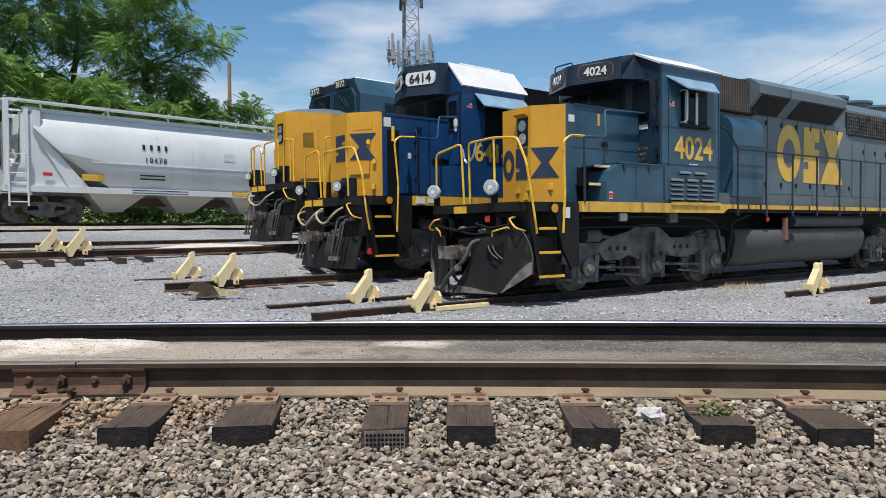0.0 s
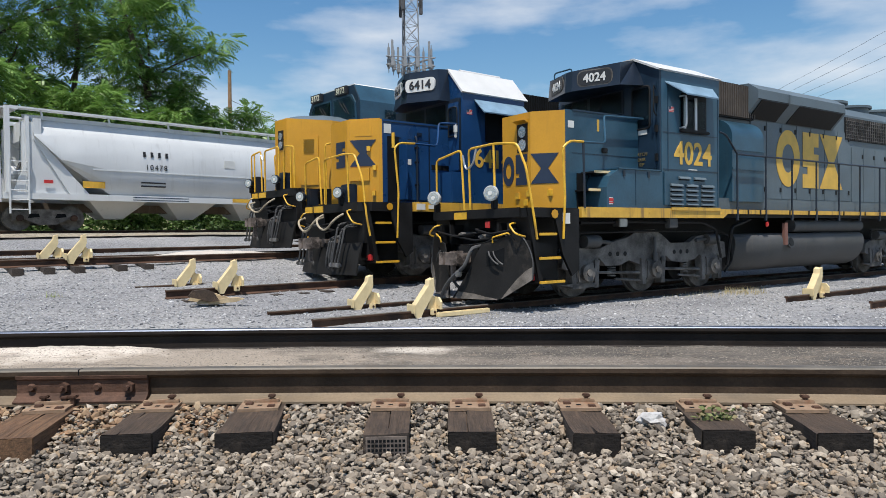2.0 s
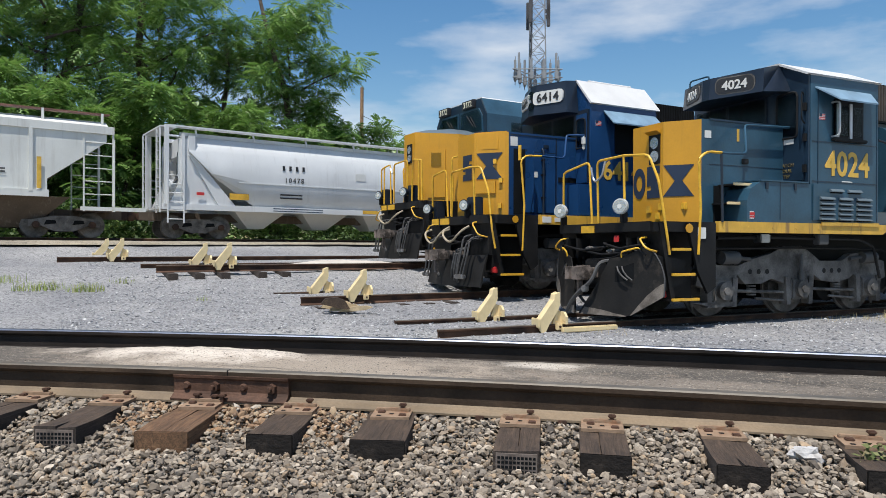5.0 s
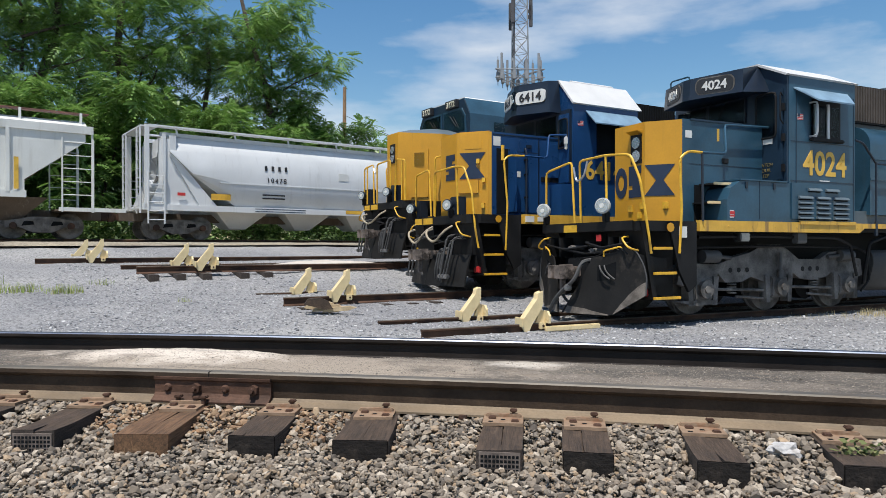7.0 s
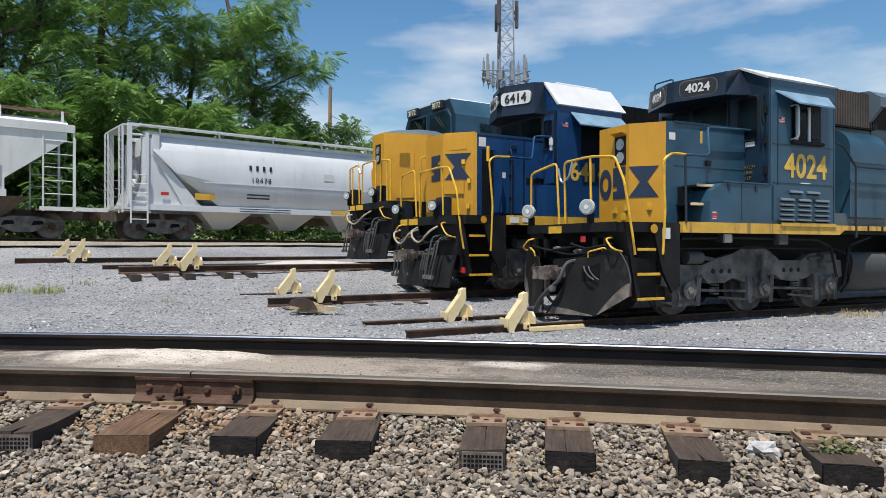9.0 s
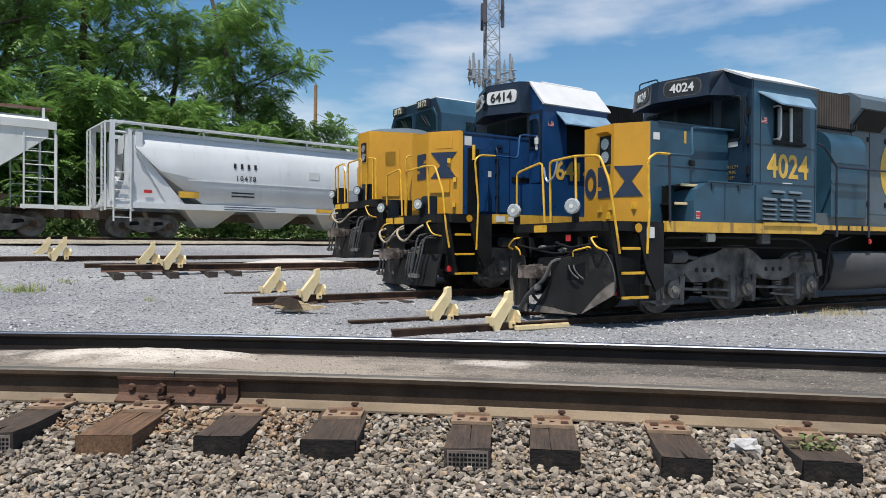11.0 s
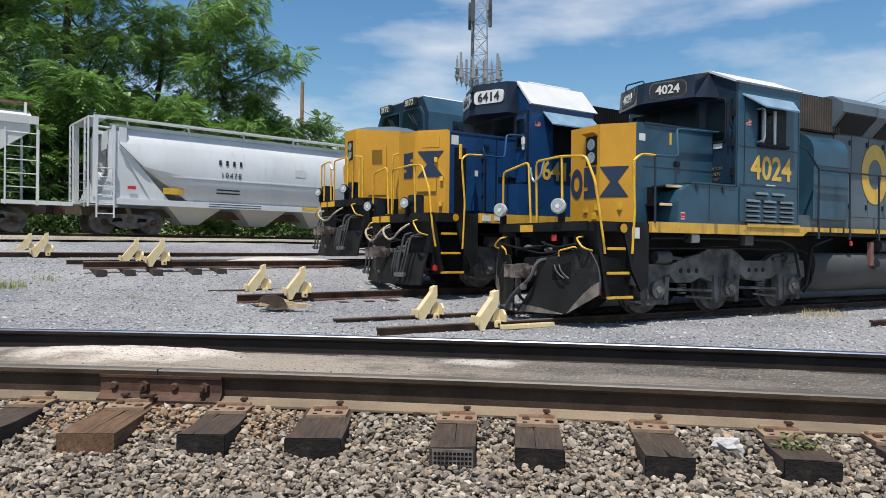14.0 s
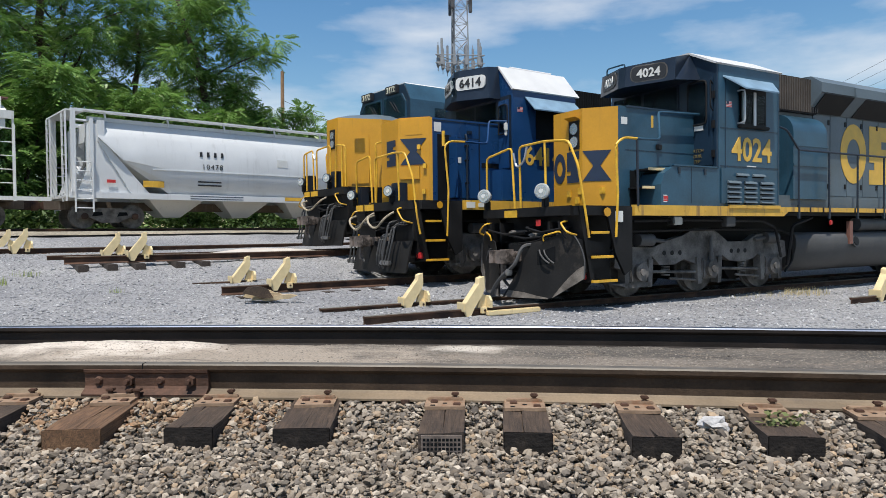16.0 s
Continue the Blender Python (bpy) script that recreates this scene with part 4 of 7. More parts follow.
    railing(L, [(3.86, 1.1, 3.72), (3.86, 1.1, 3.0)], blue_dark)
    part("safety_chain", tube(B(), [(0.12, -0.45, 2.9), (0.12, -0.38, 2.66), (0.12, -0.3, 2.6), (0.12, -0.1, 2.7), (0.12, 0.0, 2.98)], 0.022), chain_steel, L, "slack steel safety chain")
    step_well(L, 1, 0.1, 1.76)
    step_well(L, -1, 0.1, 1.76)
    part("hazard_disc", rod(B(), (0.75, 1.545, 1.66), (0.75, 1.555, 1.66), 0.085, 8), yellow, L)
    part("notice_plate", box(B(), 0.95, 1.13, 1.545, 1.556, 1.48, 1.68), white_mark, L)
    part("red_jack", box(B(), 0.2, 0.42, 1.1, 1.4, 0.44, 0.66, 0.02), red_mark, L, "red painted lever on the step")
    # nose: yellow front with chamfered corners, blue sides
    part("nose_front", slab(B(), [(1.15, -0.44), (1.15, 0.44), (1.6, 0.96), (1.6, -0.96)], "z", ZD, 3.74), yellow, L, "yellow nose with chamfered corners")
    part("nose_body", slab(B(), [(1.6, -0.957), (1.6, 0.957), (3.92, 0.957), (3.92, -0.957)], "z", ZD, 3.755), blue_faded, L, "blue nose sides")
    hl = part("headlight_recess", box(B(), 1.135, 1.2, 0.05, 0.36, 2.95, 3.52), black_paint, L)
    for z in (3.1, 3.36):
        part("headlight", rod(B(), (1.125, 0.205, z), (1.16, 0.205, z), 0.115, 18), lamp_glass, hl, "round silvered headlight")
    part("headlight_hood", slab(B(), [(1.15, 3.6), (1.02, 3.58), (1.15, 3.53)], "v", 0.03, 0.38), yellow, L)
    emblem(L, "ring", facing(1.146, -0.24, 2.6, -1, 0), 0.36, 0.62, navy_mark)
    mc = facing(1.372, 0.697, 2.6, -0.52, 0.45)
    emblem(L, "block", facing(1.146, 0.17, 2.6, -1, 0), 0.36, 0.62, navy_mark)
    emblem(L, "hourglass", mc @ Matrix.Translation((-0.06, 0, 0.004)), 0.56, 0.6, navy_mark)
    for v, z in ((0.38, 2.1), (0.05, 2.06), (0.3, 1.92), (0.72, 2.1)):
        part("nose_fitting", box(B(), 1.12 + max(0, v - 0.44) * 0.87, 1.2 + max(0, v - 0.44) * 0.87, v - 0.06, v + 0.06, z - 0.06, z + 0.08, 0.01), yellow_rail, L)
    part("warning_decal", box(B(), 1.68, 1.84, 0.958, 0.964, 3.4, 3.54), white_mark, L)
    part("lift_mark", box(B(), 2.5, 2.56, 0.958, 0.964, 3.38, 3.62), gold, L)
    # battery box and walkway steps beside the nose
    part("battery_box", slab(B(), [(2.14, ZD), (2.14, 2.2), (2.24, 2.42), (2.48, 2.56), (3.82, 2.56), (3.82, ZD)], "v", 0.96, 1.54), blue_faded, L, "blue equipment box beside the cab")
    part("box_lid", box(B(), 2.46, 3.74, 0.96, 1.565, 2.563, 2.595, 0.006), blue_faded, L, "lid of the equipment box")
    part("box_seam", box(B(), 2.98, 2.995, 1.538, 1.546, 1.85, 2.57), blue_mid, L)
    for a in (2.6, 3.35):
        part("box_latch", box(B(), a, a + 0.06, 1.54, 1.56, 2.42, 2.54), blue_dark, L)
    part("box_decal", box(B(), 2.2, 2.3, 1.541, 1.548, 1.86, 2.0), white_mark, L)
    for a0, a1, z in ((1.86, 2.5, 2.16), (2.02, 2.92, 2.52)):
        t = part("cab_step", box(B(), a0, a1, 0.96, 1.36, z - 0.03, z), black_paint, L)
        part("step_nosing", box(B(), a0 - 0.02, a1, 1.34, 1.385, z - 0.04, z + 0.012, 0.006), cream, t, "worn yellow step nosing")
    # near-black sheet painted in for the shade behind the steps
    part("step_well", box(B(), 1.9, 2.14, 0.965, 0.98, ZD, 2.5), interior, L, "dark space behind the cab steps")
    part("red_notice", box(box(B(), 2.2, 2.32, 1.541, 1.55, 1.92, 1.98), 2.2, 2.32, 1.541, 1.549, 1.88, 1.91), red_mark, L)
    # cab
    roof = [(-1.5, 4.72), (-0.82, 5.02), (0.82, 5.02), (1.5, 4.72)]
    cab = part("cab", slab(B(), [(-1.5, ZD)] + roof + [(1.5, ZD)], "a", 3.85, 5.85), blue_faded, L, "blue cab")
    part("cab_front", slab(B(), [(-1.49, 2.6)] + [(v * 0.995, z - 0.01) for v, z in roof] + [(1.49, 2.6)], "a", 3.8, 3.85), blue_mid, L)
    part("cab_roof", slab(B(), [(-1.55, 4.71), (-0.84, 5.055), (0.84, 5.055), (1.55, 4.71), (1.5, 4.69), (0.82, 5.015), (-0.82, 5.015), (-1.5, 4.69)], "a", 3.75, 5.9), white_roof, L, "white cab roof")
    part("roof_hatch", box(B(), 4.3, 5.4, -0.4, 0.6, 5.045, 5.09, 0.01), white_roof, L)
    part("roof_grab", tube(B(), [(2.95, -0.75, 4.8), (2.95, -0.75, 4.95), (2.95, -0.2, 4.95), (2.95, -0.2, 4.8)], 0.018), blue_faded, L)
    hd = part("number_board_header", loft(B(), [[(2.64, -0.1, 4.36), (2.64, 0.1, 4.36), (3.06, 1.08, 4.38), (3.8, 1.1, 4.44), (3.8, -1.1, 4.44), (3.06, -1.08, 4.38)], [(2.68, -0.1, 4.8), (2.68, 0.1, 4.8), (3.1, 1.06, 4.85), (3.8, 0.84, 5.03), (3.8, -0.84, 5.03), (3.1, -1.06, 4.85)]]), blue_dark, L, "dark angled header above the windshield")
    for s in (-1, 1):
        m = facing(2.855, s * 0.57, 4.6, -0.98, s * 0.42)
        bm = B()
        bm = plate(m, 0.74, 0.3, 0.015, 0.11)
        part("board_rim", plate(m, 0.79, 0.35, 0.008, 0.13), truck_grey, hd)
        nb = part("number_board", bm, black_mark, hd)
        sign("road_number", "4024", 0.25, m @ Matrix.Translation((0, -0.01, 0.02)), white_mark, hd, "white road number", 1.0, 0.006)
    for s, v0, v1 in ((1, -0.42, 0.5), (-1, -1.36, -0.52)):
        w = part("windshield_frame", box(B(), 3.77, 3.8, v0 - 0.04, v1 + 0.04, 3.72, 4.46, 0.01), blue_dark, L)
        part("pane", box(B(), 3.755, 3.768, v0, v1, 3.8, 4.4), pane_dark, w, "dark windshield glass")
        part("wiper", rod(B(), (3.74, (v0 + v1) / 2, 4.42), (3.74, v0 + 0.15, 3.85), 0.012, 6), black_paint, w)
    dr = part("cab_door", box(B(), 3.760, 3.800, 0.6, 1.42, 2.64, 4.46, 0.012), blue_mid, L, "narrow dark blue cab door")
    part("door_window", box(B(), 3.745, 3.758, 0.84, 1.25, 3.54, 4.36), pane_dark, dr, "dark glass")
    part("door_window_frame", tube(B(), [(3.750, 0.81, 3.5), (3.750, 0.81, 4.4), (3.750, 1.28, 4.4), (3.750, 1.28, 3.5), (3.750, 0.81, 3.5)], 0.022), black_paint, dr)
    part("door_handle", box(B(), 3.700, 3.760, 0.66, 0.9, 3.4, 3.45), black_paint, dr)
    part("door_label", box(B(), 3.750, 3.759, 0.98, 1.2, 3.38, 3.48), white_mark, dr)
    for z in (2.8, 3.4, 4.0):
        part("door_hinge", box(B(), 3.750, 3.800, 1.4, 1.46, z, z + 0.15), black_paint, dr)
    for i, wd in enumerate(("WATCH", "YOUR", "STEP")):
        sign("door_notice", wd, 0.1, facing(3.755, 1.02, 2.96 - 0.11 * i, -1, 0), stencil_gold, dr, "yellow stencilled words")
    part("mirror_arm", tube(B(), [(3.760, 1.42, 4.3), (3.600, 1.5, 4.36), (3.600, 1.5, 3.8), (3.760, 1.44, 3.75)], 0.014), black_paint, L)
    # cab side, right
    for s in (-1, 1):
        wf = part("cab_window", box(B(), 4.5, 5.36, s * 1.5, s * 1.53, 3.5, 4.28, 0.01), black_paint, L, "sliding cab side window")
        part("pane", box(B(), 4.56, 4.92, s * 1.531, s * 1.54, 3.55, 4.15), pane_dark, wf)
        part("pane", box(B(), 4.97, 5.3, s * 1.531, s * 1.54, 3.55, 4.15), pane_dark, wf)
        part("mullion", box(B(), 4.91, 4.98, s * 1.53, s * 1.56, 3.5, 4.2), antenna_pale, wf, "pale metal sash bar")
        part("sash", box(B(), 4.54, 4.6, s * 1.53, s * 1.555, 3.52, 4.18), antenna_pale, wf)
        part("wind_deflector", box(B(), 4.44, 4.47, s * 1.5, s * 1.66, 3.54, 4.2), pane_dark, wf, "small glass wind wing")
        part("deflector_frame", tube(B(), [(4.455, s * 1.5, 4.2), (4.455, s * 1.67, 4.2), (4.455, s * 1.67, 3.53), (4.455, s * 1.5, 3.53)], 0.02), antenna_pale, wf)
        part("arm_rest", box(B(), 4.42, 5.4, s * 1.5, s * 1.6, 3.43, 3.5, 0.02), black_paint, wf)
        part("sun_visor", loft(B(), [[(3.98, s * 1.5, 4.48), (5.62, s * 1.5, 4.48), (5.62, s * 1.5, 4.45), (3.98, s * 1.5, 4.45)], [(4.3, s * 1.82, 4.2), (5.38, s * 1.82, 4.2), (5.38, s * 1.815, 4.17), (4.3, s * 1.815, 4.17)]]), visor_blue, L, "blue sun visor, paled for the sunlight on it")
        flag(L, 4.09, s, 1.5, 3.84)
        sign("road_number", "4024", 0.66, facing(4.92, s * 1.503, 2.97, 0, s), gold, L, "yellow road number on the cab side", 1.05, 0.012)
        part("small_lettering", box(B(), 4.75, 5.05, s * 1.501, s * 1.506, 2.63, 2.66), white_mark, L)
        lp = part("louvre_panel", box(B(), 3.9, 5.72, s * 1.5, s * 1.525, 1.86, 2.58, 0.01), blue_faded, L)
        for a, a1, n in ((4.08, 4.48, 5), (4.62, 5.0, 5), (5.14, 5.58, 5), (4.36, 4.74, 0), (4.88, 5.28, 0)):
            for z in [1.87 + 0.1 * r for r in range(n)] or [2.43]:
                # lighter hood paint here stands for highlights on the louvre tops
                part("louvre", slab(B(), [(s * 1.525, z + 0.06), (s * 1.55, z + 0.055), (s * 1.585, z + 0.012), (s * 1.585, z), (s * 1.525, z)], "a", a, a1), grey_hood, lp)
                part("louvre_slot", box(B(), a + 0.02, a1 - 0.02, s * 1.524, s * 1.545, z - 0.022, z - 0.004), interior, lp)
        part("kick_plate", box(B(), 4.1, 5.8, s * 1.545, s * 1.57, 1.76, 1.83), yellow_sill, L)
    for a0, a1, z in ((3.9, 5.82, 3.4), (3.9, 5.82, 2.62)):
        part("panel_seam", box(B(), a0, a1, 1.5, 1.508, z, z + 0.018), blue_mid, L)
    for a in (4.05, 5.8):
        part("panel_seam", box(B(), a, a + 0.018, 1.5, 1.509, 1.85, 4.4), blue_mid, L)
    part("nose_seam", box(B(), 1.79, 3.8, 0.957, 0.963, 2.9, 2.912), blue_mid, L)
    part("nose_lip", box(B(), 1.8, 3.8, 0.95, 0.985, 3.735, 3.77), blue_mid, L)
    part("nose_hook", box(B(), 2.62, 2.78, 0.957, 1.0, 2.95, 3.05, 0.01), black_paint, L)
    for a in np.arange(1.55, 5.9, 0.62):
        part("sill_rivet", rod(B(), (a, 1.545, 1.7), (a, 1.553, 1.7), 0.018, 8), yellow_sill, L)
    # long hood
    part("hood", slab(B(), [(-0.95, ZD), (-0.95, 4.62), (-0.75, 4.85), (0.75, 4.85), (0.95, 4.62), (0.95, ZD)], "a", 5.85, 19.2), grey_hood, L, "grey-blue long hood")
    part("walkway_box", box(box(B(), 5.9, 18.5, 0.95, 1.3, ZD, 2.08), 5.9, 18.5, -1.3, -0.95, ZD, 2.08), grey_hood, L)
    for s in (-1, 1):
        ib = part("air_intake", box(B(), 5.9, 7.95, s * 0.9, s * 1.06, 4.04, 4.86), black_paint, L, "dark ribbed inertial air intake")
        ribbed_bm = B()
        a = 5.93
        while a < 7.92:
            box(ribbed_bm, a, a + 0.045, s * 1.06, s * 1.1, 4.07, 4.84)
            a += 0.09
        part("intake_ribs", ribbed_bm, surface("intake_screen", (0.06, 0.05, 0.042), 0.8, var=0.3), ib)
        # blower bulge with a rounded top
        arc = [(0.95, 2.0), (1.38, 2.0), (1.38, 3.5)] + [(0.95 + 0.43 * math.cos(t), 3.5 + 0.45 * math.sin(t)) for t in np.linspace(0.15, 1.57, 7)]
        part("blower_duct", slab(B(), [(s * v, z) for v, z in arc], "a", 6.55, 7.85), blue_faded, L, "rounded blower duct", smooth=True)
        for z in (2.75, 3.2):
            part("duct_rib", box(B(), 6.55, 7.86, s * 1.375, s * 1.40, z, z + 0.05), blue_faded, L)
        # near-black panel stands in for the shaded opening between cab and duct
        part("duct_shadow_panel", box(B(), 5.95, 6.5, s * 0.95, s * 0.97, 2.1, 3.6), interior, L)
        fl = part("dynamic_brake_hatch", slab(B(), [(s * 0.9, 4.06), (s * 1.0, 4.1), (s * 1.36, 4.5), (s * 1.36, 4.74), (s * 1.1, 4.92), (s * 0.7, 4.94)], "a", 7.66, 11.9), grey_hood, L, "flared dynamic brake housing")
        for a0, a1 in ((7.8, 9.0), (9.5, 11.75)):
            part("brake_grille", slab(B(), [(s * 1.01, 4.1), (s * 1.365, 4.49), (s * 1.372, 4.48), (s * 1.02, 4.09)], "a", a0, a1), black_paint, fl, "dark mesh screen")
        part("hatch_plate", slab(B(), [(s * 1.02, 4.12), (s * 1.4, 4.5), (s * 1.4, 4.72), (s * 1.36, 4.74), (s * 1.0, 4.1)], "a", 9.02, 9.48), grey_hood, fl)
        part("hatch_seam", box(B(), 7.66, 11.9, s * 1.355, s * 1.368, 4.5, 4.515), black_paint, fl)
        for a in np.arange(7.95, 12.6, 0.72):
            dm = part("hood_door", box(B(), a, a + 0.7, s * 0.95, s * 0.972, 2.12, 4.1, 0.006), grey_hood, L)
            for z in (2.3, 3.85):
                part("door_latch", box(B(), a + 0.6, a + 0.66, s * 0.972, s * 0.99, z, z + 0.12), black_paint, dm)
        for a in np.arange(13.1, 18.6, 0.72):
            dm = part("hood_door", box(B(), a, a + 0.7, s * 0.95, s * 0.972, 2.12, 3.7, 0.006), grey_hood, L)
            part("door_latch", box(B(), a + 0.6, a + 0.66, s * 0.972, s * 0.99, 3.4, 3.52), black_paint, dm)
        gr = part("radiator_grille", box(B(), 12.7, 17.5, s * 0.95, s * 0.98, 3.9, 4.55), black_paint, L, "wire-meshed radiator grille")
        bm = B()
        for a in np.arange(12.75, 17.5, 0.12):
            box(bm, a, a + 0.02, s * 0.98, s * 1.0, 3.91, 4.54)
        for z in np.arange(3.95, 4.55, 0.1):
            box(bm, 12.7, 17.5, s * 0.985, s * 1.005, z, z + 0.015)
        part("grille_mesh", bm, truck_grey, gr)
        brand_marks(L, 10.8, s * 0.976, 3.2, 0, s, 1.5, 3.5, gold)
        walkway_rail(L, s, 6.5, 18.2, ZD - 0.05, 11, blue_dark, 1.33)
        railing(L, [(5.86, s * 1.5, 3.55), (6.1, s * 1.52, 3.5), (6.5, s * 1.54, 3.08)], blue_dark)
        for a in (6.9, 7.4, 8.7, 9.6, 11.4, 12.6):
            part("sill_bracket", box(B(), a, a + 0.04, s * 1.545, s * 1.56, 1.68, 1.8), black_paint, L)
    for a in (8.6, 10.6):
        part("roof_fan", rod(B(), (a, 0, 4.8), (a, 0, 5.0), 0.62, 28), grey_hood, L, "round roof fan housing", smooth=True)
    for a in (13.3, 14.8, 16.3):
        f = part("roof_fan", rod(rod(B(), (a, 0, 4.8), (a, 0, 5.08), 0.62, 28), (a, 0, 5.06), (a, 0, 5.13), 0.7, 28), grey_hood, L, "round roof fan housing", smooth=True)
    part("exhaust_stack", box(B(), 11.5, 12.3, -0.25, 0.25, 4.8, 5.1, 0.03), black_paint, L)
    truck(L, 1.95, 2.07)
    truck(L, 14.2, 2.07)
    # fuel tank and air reservoirs
    half = [(-0.5, 0.33), (-0.3, 0.42), (-0.15, 0.56), (-0.05, 0.74), (0.0, 0.94), (-0.01, 1.08), (-0.05, 1.18), (-0.13, 1.235)]
    sec = lambda w: [(w + k, z) for k, z in half] + [(-w - k, z) for k, z in half[::-1]]
    ft = part("fuel_tank", loft(B(), [[(a, v, z) for v, z in sec(w)] for a, w in ((6.95, 1.2), (7.3, 1.48), (8.55, 1.48), (8.56, 1.40), (12.9, 1.40), (13.1, 1.25))]), tank_grey, L, "dusty grey fuel tank", smooth=True)
    part("fuel_filler", rod(B(), (8.95, 1.38, 1.0), (8.95, 1.46, 1.02), 0.11, 18), black_paint, ft)
    part("filler_ring", rod(B(), (8.95, 1.4, 1.0), (8.95, 1.45, 1.01), 0.145, 18), tank_grey, ft)
    part("fuel_gauge", box(B(), 8.6, 8.72, 1.41, 1.5, 0.95, 1.5), hopper_trim, ft)
    part("tank_bracket", tube(B(), [(6.6, 1.2, 0.5), (6.65, 1.3, 1.4), (7.3, 1.35, 1.58)], 0.04), black_paint, ft)
    for s in (-1, 1):
        part("air_reservoir", rod(B(), (9.3, s * 1.22, 1.42), (12.9, s * 1.22, 1.42), 0.16, 20), tank_grey, L, "long round air reservoir", smooth=True)
    part("fuel_cutoff", box(B(), 7.75, 7.86, 1.47, 1.52, 1.4, 1.52, 0.02), red_mark, L, "red emergency cut-off handle")
    part("under_sill_pipe", tube(B(), [(1.6, 1.35, 1.5), (3.0, 1.4, 1.52), (5.4, 1.4, 1.5), (5.9, 1.38, 1.35), (6.1, 1.38, 0.7)], 0.03), black_paint, L)
    part("sander_box", box(B(), 2.55, 2.8, 1.3, 1.5, 1.42, 1.58, 0.02), steel, L)
    part("horn_valve", box(B(), 4.1, 4.4, 1.36, 1.5, 1.38, 1.6, 0.02), tank_grey, L)
    part("rear_platform", box(B(), 19.0, LEN, -1.5, 1.5, 1.5, 1.78), black_paint, L)
    return L


def pilot(L, hose_mat, hang, lamp_mat, lamps, z_deck=1.76, plow_w=1.3):
    part("front_platform", slab(B(), [(0.05, -1.3), (0.3, -1.5), (1.3, -1.5), (1.3, 1.5), (0.3, 1.5), (0.05, 1.3)], "z", z_deck - 0.2, z_deck), black_paint, L)
    part("end_plate", box(B(), 0.3, 0.36, -1.3, 1.3, 0.45, 1.6), black_paint, L)
    part("caution_patch", box(box(B(), 0.03, 0.052, -0.75, -0.3, z_deck - 0.18, z_deck - 0.03), 0.03, 0.052, -1.2, -0.85, z_deck - 0.18, z_deck - 0.03), yellow_rail, L, "yellow painted patches")
    for s in (-1, 1):
        rings = []
        for t in np.linspace(0, 1, 5):
            v = s * plow_w * t
            a = -0.25 + 0.3 * t
            rings.append([(a + 0.1, v, 0.85), (a, v, 0.5), (a - 0.08, v, 0.12), (a - 0.04, v, 0.12), (a + 0.04, v, 0.5), (a + 0.14, v, 0.85)])
        part("plow_wing", loft(B(), rings), plow_black, L, "scuffed black plow blade", smooth=True)
        part("corner_grab", tube(B(), [(0.1, s * 1.0, 1.6), (-0.1, s * 1.05, 1.58), (-0.12, s * 1.35, 1.3), (0.1, s * 1.4, 1.25)], 0.018), yellow_rail, L)
        step_well(L, s, 0.1, z_deck)
        part("pilot_sheet", box(B(), 0.2, 0.3, s * 0.5, s * 1.3, 0.85, 1.55), black_paint, L)
    coupler(L)
    air_hoses(L, rubber, [(-0.5, -0.3, 0.9, 0.3), (0.45, 0.3, 1.0, 0.25), (0.55, 0.42, 1.0, 0.22), (0.65, 0.55, 1.0, 0.2)])
    for v0, v1, dz in hang:
        pts = [(0.0, v0, z_deck - 0.3), (-0.18, v0, z_deck - 0.36)]
        for t in np.linspace(0.15, 0.85, 5):
            pts.append((-0.25, v0 + (v1 - v0) * t, z_deck - 0.35 - dz * math.sin(math.pi * t)))
        pts += [(-0.18, v1, z_deck - 0.34), (0.0, v1, z_deck - 0.25)]
        part("multiple_unit_hose", tube(B(), pts, 0.027), hose_mat, L, "tan hose hanging in a loop")
    for i, (v, z) in enumerate(((-0.95, 1.05), (-0.75, 1.1), (0.75, 1.12), (0.9, 1.02), (1.05, 1.08))):
        part("jumper_hose", tube(B(), [(0.2, v, z + 0.2), (-0.14, v, z + 0.15), (-0.24, v + 0.03, z - 0.25), (-0.28, v - 0.04 - 0.02 * i, 0.35)], 0.024), rubber, L, "hanging air hose")
        part("hose_coupling", box(B(), -0.33, -0.23, v - 0.1 - 0.02 * i, v - 0.01, 0.3, 0.4, 0.02), steel, L)
    for v0, v1, z in ((-1.15, 0.1, 1.32), (-0.3, 1.1, 1.22)):
        part("pilot_pipe", tube(B(), [(0.25, v0, z), (0.0, v0, z), (-0.02, (v0 + v1) / 2, z - 0.09), (0.0, v1, z - 0.02), (0.25, v1, z)], 0.022), black_paint, L)
    for v, z in lamps:
        ditch_light(L, -0.02, v, z, lamp_mat, 0.135)
        part("ditch_light_box", box(B(), 0.12, 0.38, v - 0.17, v + 0.17, z_deck, z + 0.2, 0.02), lamp_mat, L)


